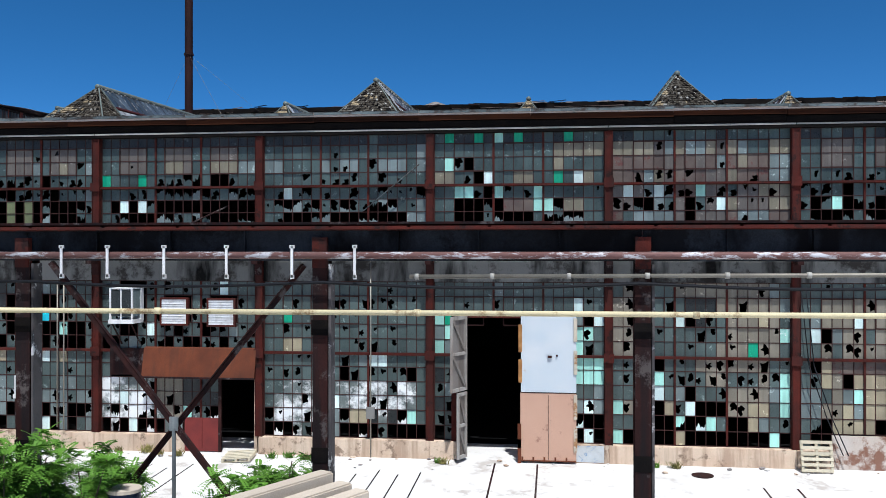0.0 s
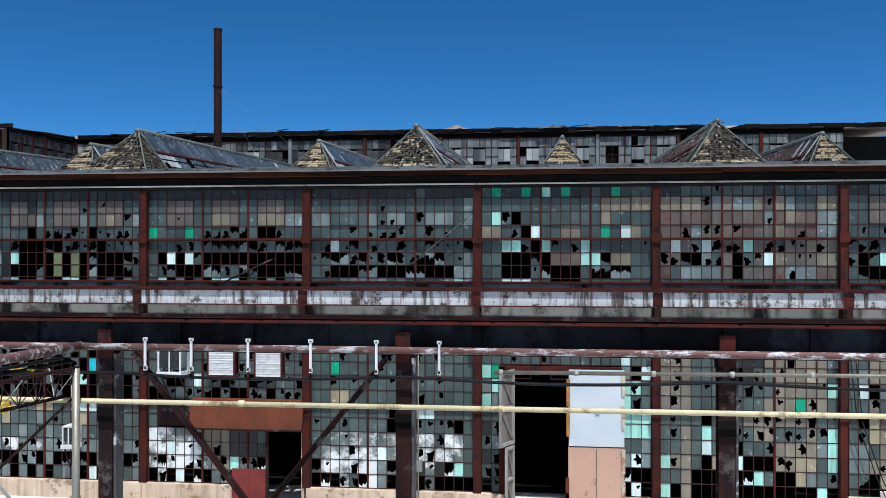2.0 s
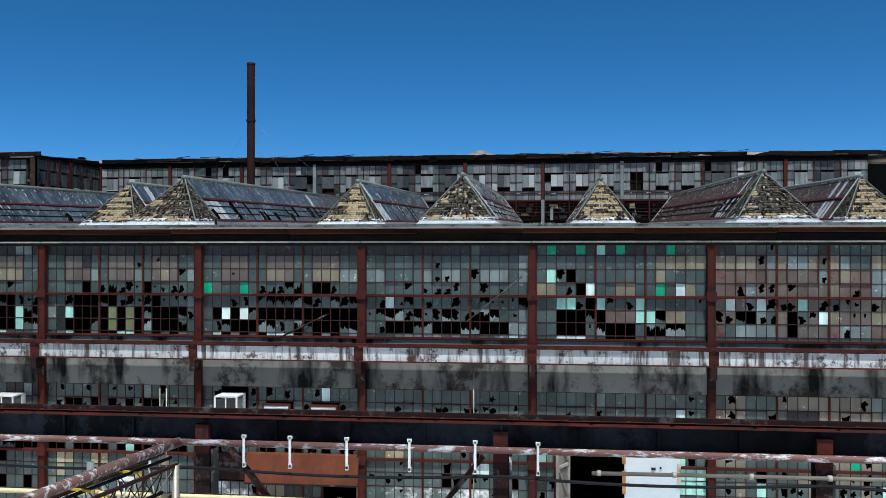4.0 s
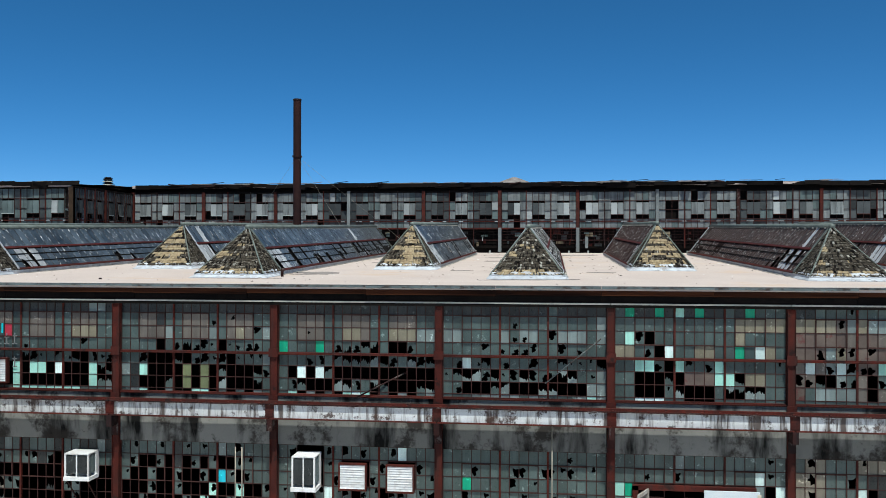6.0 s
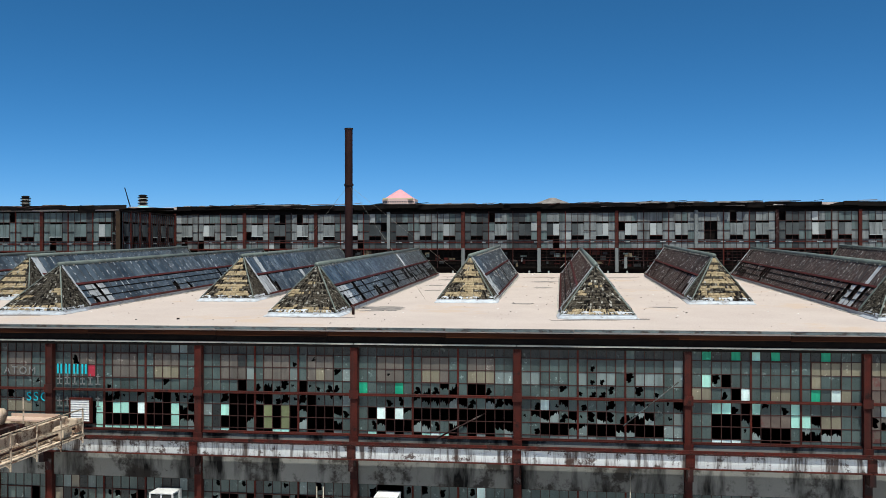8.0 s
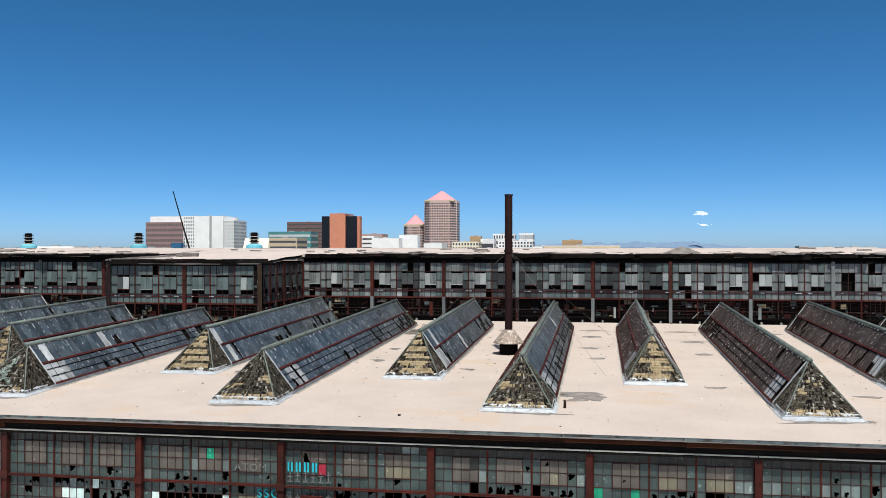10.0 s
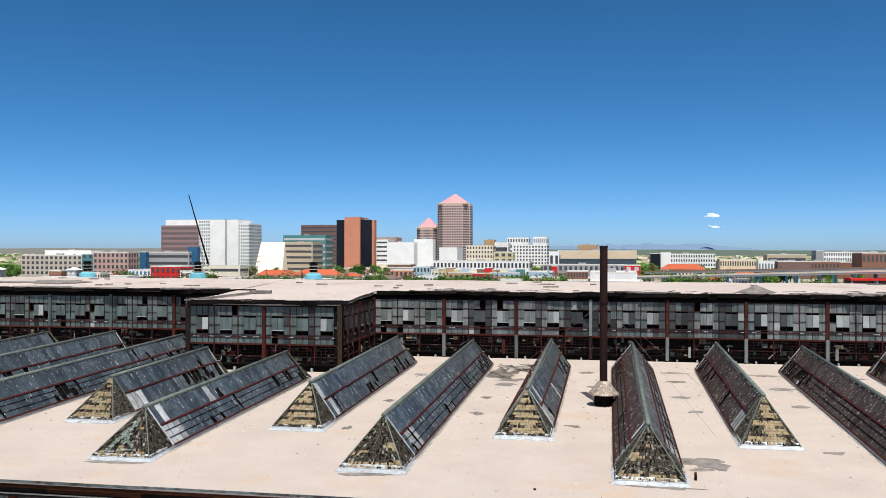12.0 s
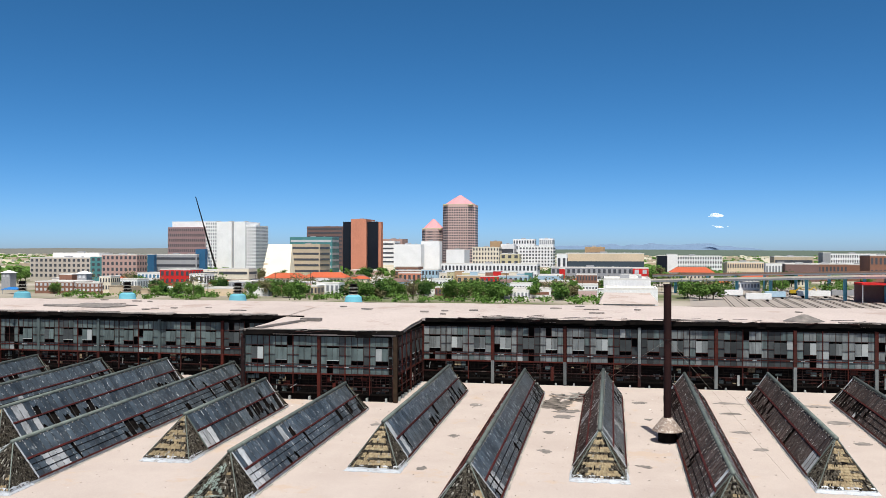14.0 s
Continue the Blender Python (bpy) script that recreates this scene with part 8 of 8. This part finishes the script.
# far woods and roofs, too far to tell apart
v, f = [], []
for i in range(5200):
    u = CR.random()
    y = 750 + 3400 * CR.random() ** 1.6
    t = CR.uniform(-0.78, -0.4) if u < 0.45 else CR.uniform(-0.05, 0.32) if u < 0.75 else CR.uniform(-0.75, 0.32)
    x = -20 + (y + 37) * t
    if not clear(x, y, 6):
        continue
    s = CR.uniform(2.2, 5.0)
    n = len(v)
    ring = 6
    for q, (rad, zz) in enumerate(((0.7, 0.3), (1.0, 0.9), (0.75, 1.5))):
        for j in range(ring):
            a = 6.283 * j / ring + q
            k = s * rad * CR.uniform(0.7, 1.15)
            v.append((x + math.cos(a) * k, y + math.sin(a) * k, s * zz * CR.uniform(0.85, 1.1)))
    for q in range(2):
        for j in range(ring):
            f.append((n + q * ring + j, n + q * ring + (j + 1) % ring, n + (q + 1) * ring + (j + 1) % ring, n + (q + 1) * ring + j))
    f.append(tuple(range(n + 2 * ring, n + 3 * ring)))
tagged(poly("far_woods", v, f, GREENS[0]), "distant woods and street trees of the valley", "trees", kind="stuff")
rows = []
for i in range(900):
    y = 900 + 3200 * CR.random()
    x = -20 + (y + 37) * CR.uniform(-0.8, 0.33)
    if clear(x, y, 10):
        w = CR.uniform(5, 16)
        rows.append((x - w, x + w, y - 6, y + 6, 0, CR.uniform(4, 9)))
tagged(boxes("far_roofs", rows[::2], TOWN["CREAM"]), "distant pale low houses of the valley", "houses", kind="stuff")
tagged(boxes("far_roofs", rows[1::2], TOWN["TAN"]), "distant tan low houses of the valley", "houses", kind="stuff")


# distant ridges
def ridge(name, x0, x1, y, low, high, rough, colour, label, seed):
    v, f = [], []
    n = 120
    for i in range(n + 1):
        x = x0 + (x1 - x0) * i / n
        u = i / n
        env = math.sin(math.pi * u) ** 0.6
        z = low + (high - low) * env * (0.65 + 0.35 * noise.noise((u * rough, seed, 0)) + 0.15 * noise.noise((u * rough * 4, seed, 2)))
        v += [(x, y - 260, -5), (x, y, z), (x, y + 200, -5)]
    for i in range(n):
        a = 3 * i
        f += [(a, a + 3, a + 4, a + 1), (a + 1, a + 4, a + 5, a + 2)]
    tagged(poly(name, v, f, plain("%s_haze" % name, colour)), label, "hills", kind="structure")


# distance haze is mixed into the mesa and mountain colours
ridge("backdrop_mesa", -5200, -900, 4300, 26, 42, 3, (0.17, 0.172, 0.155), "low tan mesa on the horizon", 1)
ridge("backdrop_hills", -420, 720, 4650, 30, 78, 6, (0.17, 0.25, 0.37), "mountains on the horizon in painted haze blue", 5)
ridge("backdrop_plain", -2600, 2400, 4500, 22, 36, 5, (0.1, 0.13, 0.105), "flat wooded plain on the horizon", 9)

# station with a red roof, and tiled houses
for x, y, w, d, h, lab in ((33, 610, 14, 8, 12.5, "long low station with a red tiled roof"), (-241, 560, 13, 7, 8, "pale church hall with a red tiled roof"), (-220, 585, 15, 7, 8, "pale hall with a red tiled roof"), (92, 640, 22, 8, 8, "long shed with a red roof")):
    p = tagged(empty("hall", (x, y, 0)), lab, "hall", "tiled halls of the town")
    boxes("wall_block", [(-w, w, -d, d, 0, h - 2.4)], TOWN["CREAM"], p)
    boxes("window", [(-w + 1 + i * 2.4, -w + 2 + i * 2.4, -d - 0.06, -d + 0.05, 1.2, h - 3.6) for i in range(int(w * 0.8))], TOWN["DKWIN"], p)
    poly("tiled_roof", [(-w - 1, -d - 1, h - 2.4), (w + 1, -d - 1, h - 2.4), (w + 1, d + 1, h - 2.4), (-w - 1, d + 1, h - 2.4), (-w * 0.7, 0, h + 1.2), (w * 0.7, 0, h + 1.2)], [(0, 1, 5, 4), (1, 2, 5), (2, 3, 4, 5), (3, 0, 4), (3, 2, 1, 0)], TOWN["TILE"], p, "red tiled roof")

# overpass on teal piers
for y0, x0, z0, y1, x1, z1, lab in ((540, -15, 5.5, 420, 125, 12.9, "concrete overpass on teal piers"), (610, 10, 7.5, 480, 150, 13.6, "second carriageway of the overpass")):
    o = tagged(empty("overpass", (x0, y0, 0)), lab, "bridge", "carriageways of the overpass")
    a, b = Vector((0, 0, z0)), Vector((x1 - x0, y1 - y0, z1))
    bar("deck", a, b, 9, 1.0, TOWN["GREYWALL"], o)
    q = (b - a).cross(Vector((0, 0, 1))).normalized() * 4.4
    for s in (-1, 1):
        bar("parapet", a + q * s + Vector((0, 0, 0.9)), b + q * s + Vector((0, 0, 0.9)), 0.3, 0.9, TOWN["RUSTTAN"] if y0 > 600 else TOWN["CREAM"], o)
    for i in range(1, 9):
        p = a.lerp(b, i / 9)
        bm = bmesh.new()
        tube_into(bm, (p.x, p.y, 0), (p.x, p.y, p.z - 0.4), 0.9, 14)
        part("pier", bm, TEALPAINT, o, "teal painted pier")

# rail yard: track beds, trailers, machines, poles
bed = tagged(empty("rail_yard"), "dark gravel rail yard with rails", "rail yard", kind="structure")
poly("track_bed", [(10, 330, 0.02), (190, 330, 0.02), (190, 600, 0.02), (30, 600, 0.02)], [(0, 1, 2, 3)], plain("track_gravel", (0.35, 0.31, 0.28), scale=0.03), bed)
for i in range(16):
    x = 28 + i * 6
    for s in (0, 1.5):
        bar("rail", (x + s, 335, 0.14), (x + 18 + s, 598, 0.14), 0.12, 0.2, DARKRUST, bed)
for i, (x, y, l, mat, lab) in enumerate(((50, 430, 6, "OFFWHITE", "white box trailer in the rail yard"), (62, 455, 5, "PALEBLUE", "pale site office trailer"), (41, 470, 7, "OFFWHITE", "white box trailer in the rail yard"), (84, 470, 8, "OFFWHITE", "white truck trailer under the overpass"), (104, 480, 9, "GREYWALL", "grey freight car in the rail yard"), (120, 465, 9, "OFFWHITE", "white freight car in the rail yard"))):
    p = tagged(empty("trailer", (x, y, 0)), lab, "trailer", "trailers in the rail yard")
    boxes("box_body", [(-l, l, -1.3, 1.3, 1.1, 3.9)], TOWN[mat], p)
    for wx in (-l * 0.7, l * 0.7):
        tube("wheel", [(wx, -1.35, 0.55), (wx, 1.35, 0.55)], 0.55, SOOTSHADE, p)
for x, y in ((80, 505), (89, 512)):
    p = tagged(empty("excavator", (x, y, 0)), "yellow tracked excavator in the rail yard", "excavator")
    boxes("tracks", [(-2, 2, -1.4, -0.7, 0, 0.9), (-2, 2, 0.7, 1.4, 0, 0.9)], SOOTSHADE, p)
    boxes("cab", [(-1.8, 1.5, -1.2, 1.2, 0.9, 2.8)], HAZARD, p, bevel=0.1)
    bar("arm", (1.2, 0, 2.2), (4.0, 0, 4.4), 0.4, 0.5, HAZARD, p)
    bar("arm", (4.0, 0, 4.4), (5.6, 0, 1.4), 0.35, 0.4, HAZARD, p)
    boxes("bucket", [(5.2, 6.2, -0.6, 0.6, 0.6, 1.5)], SOOTSHADE, p)
shelter = tagged(empty("shelter", (108, 430, 0)), "open shed with a bright red roof", "shed")
boxes("roof", [(-12, 14, -6, 8, 8.6, 9.6)], TOWN["REDWALL"], shelter)
boxes("back_wall", [(-12, 14, 7, 8, 0, 8.6)], TOWN["DKBROWN"], shelter)
for x in (-11.5, 0, 13.5):
    boxes("post", [(x - 0.2, x + 0.2, -5.8, -5.4, 0, 8.6)], TOWN["GREYWALL"], shelter)
for i in range(26):
    x, y = town_place(400, 560, -0.5, 0.26)
    p = tagged(empty("utility_pole", (x, y, 0)), "thin wooden utility pole with a crossarm", "pole", "poles of the town")
    boxes("mast", [(-0.14, 0.14, -0.14, 0.14, 0, 10.5)], BARK, p)
    boxes("crossarm", [(-1.3, 1.3, -0.1, 0.1, 9.4, 9.65)], BARK, p)

# two small clouds
CLOUD = plain("glowing_white_cloud", (0.9, 0.9, 0.92))
CLOUD.node_tree.nodes["Principled BSDF"].inputs["Alpha"].default_value = 0.3
# own glow lifts the dark undersides of the clouds
CLOUD.node_tree.nodes["Principled BSDF"].inputs["Emission Color"].default_value = (0.8, 0.86, 0.95, 1)
CLOUD.node_tree.nodes["Principled BSDF"].inputs["Emission Strength"].default_value = 0.55
for x, y, z, w, lab in ((473, 4500, 195, 38, "small white cloud low over the horizon"), (484, 4500, 143, 26, "smaller white cloud low over the horizon")):
    bm = bmesh.new()
    for i in range(16):
        s = CR.uniform(0.1, 0.3) * w
        bmesh.ops.create_icosphere(bm, subdivisions=2, radius=s, matrix=Matrix.Translation((CR.gauss(0, 0.5) * w, CR.gauss(0, 0.2) * w, CR.gauss(0, 0.1) * w)) @ Matrix.Diagonal((1.8, 1, 0.32, 1)))
    ob = part("cloud", bm, CLOUD, None, smooth=True)
    ob.location = (x, y, z)
    tagged(ob, lab, "cloud", "clouds", "structure")
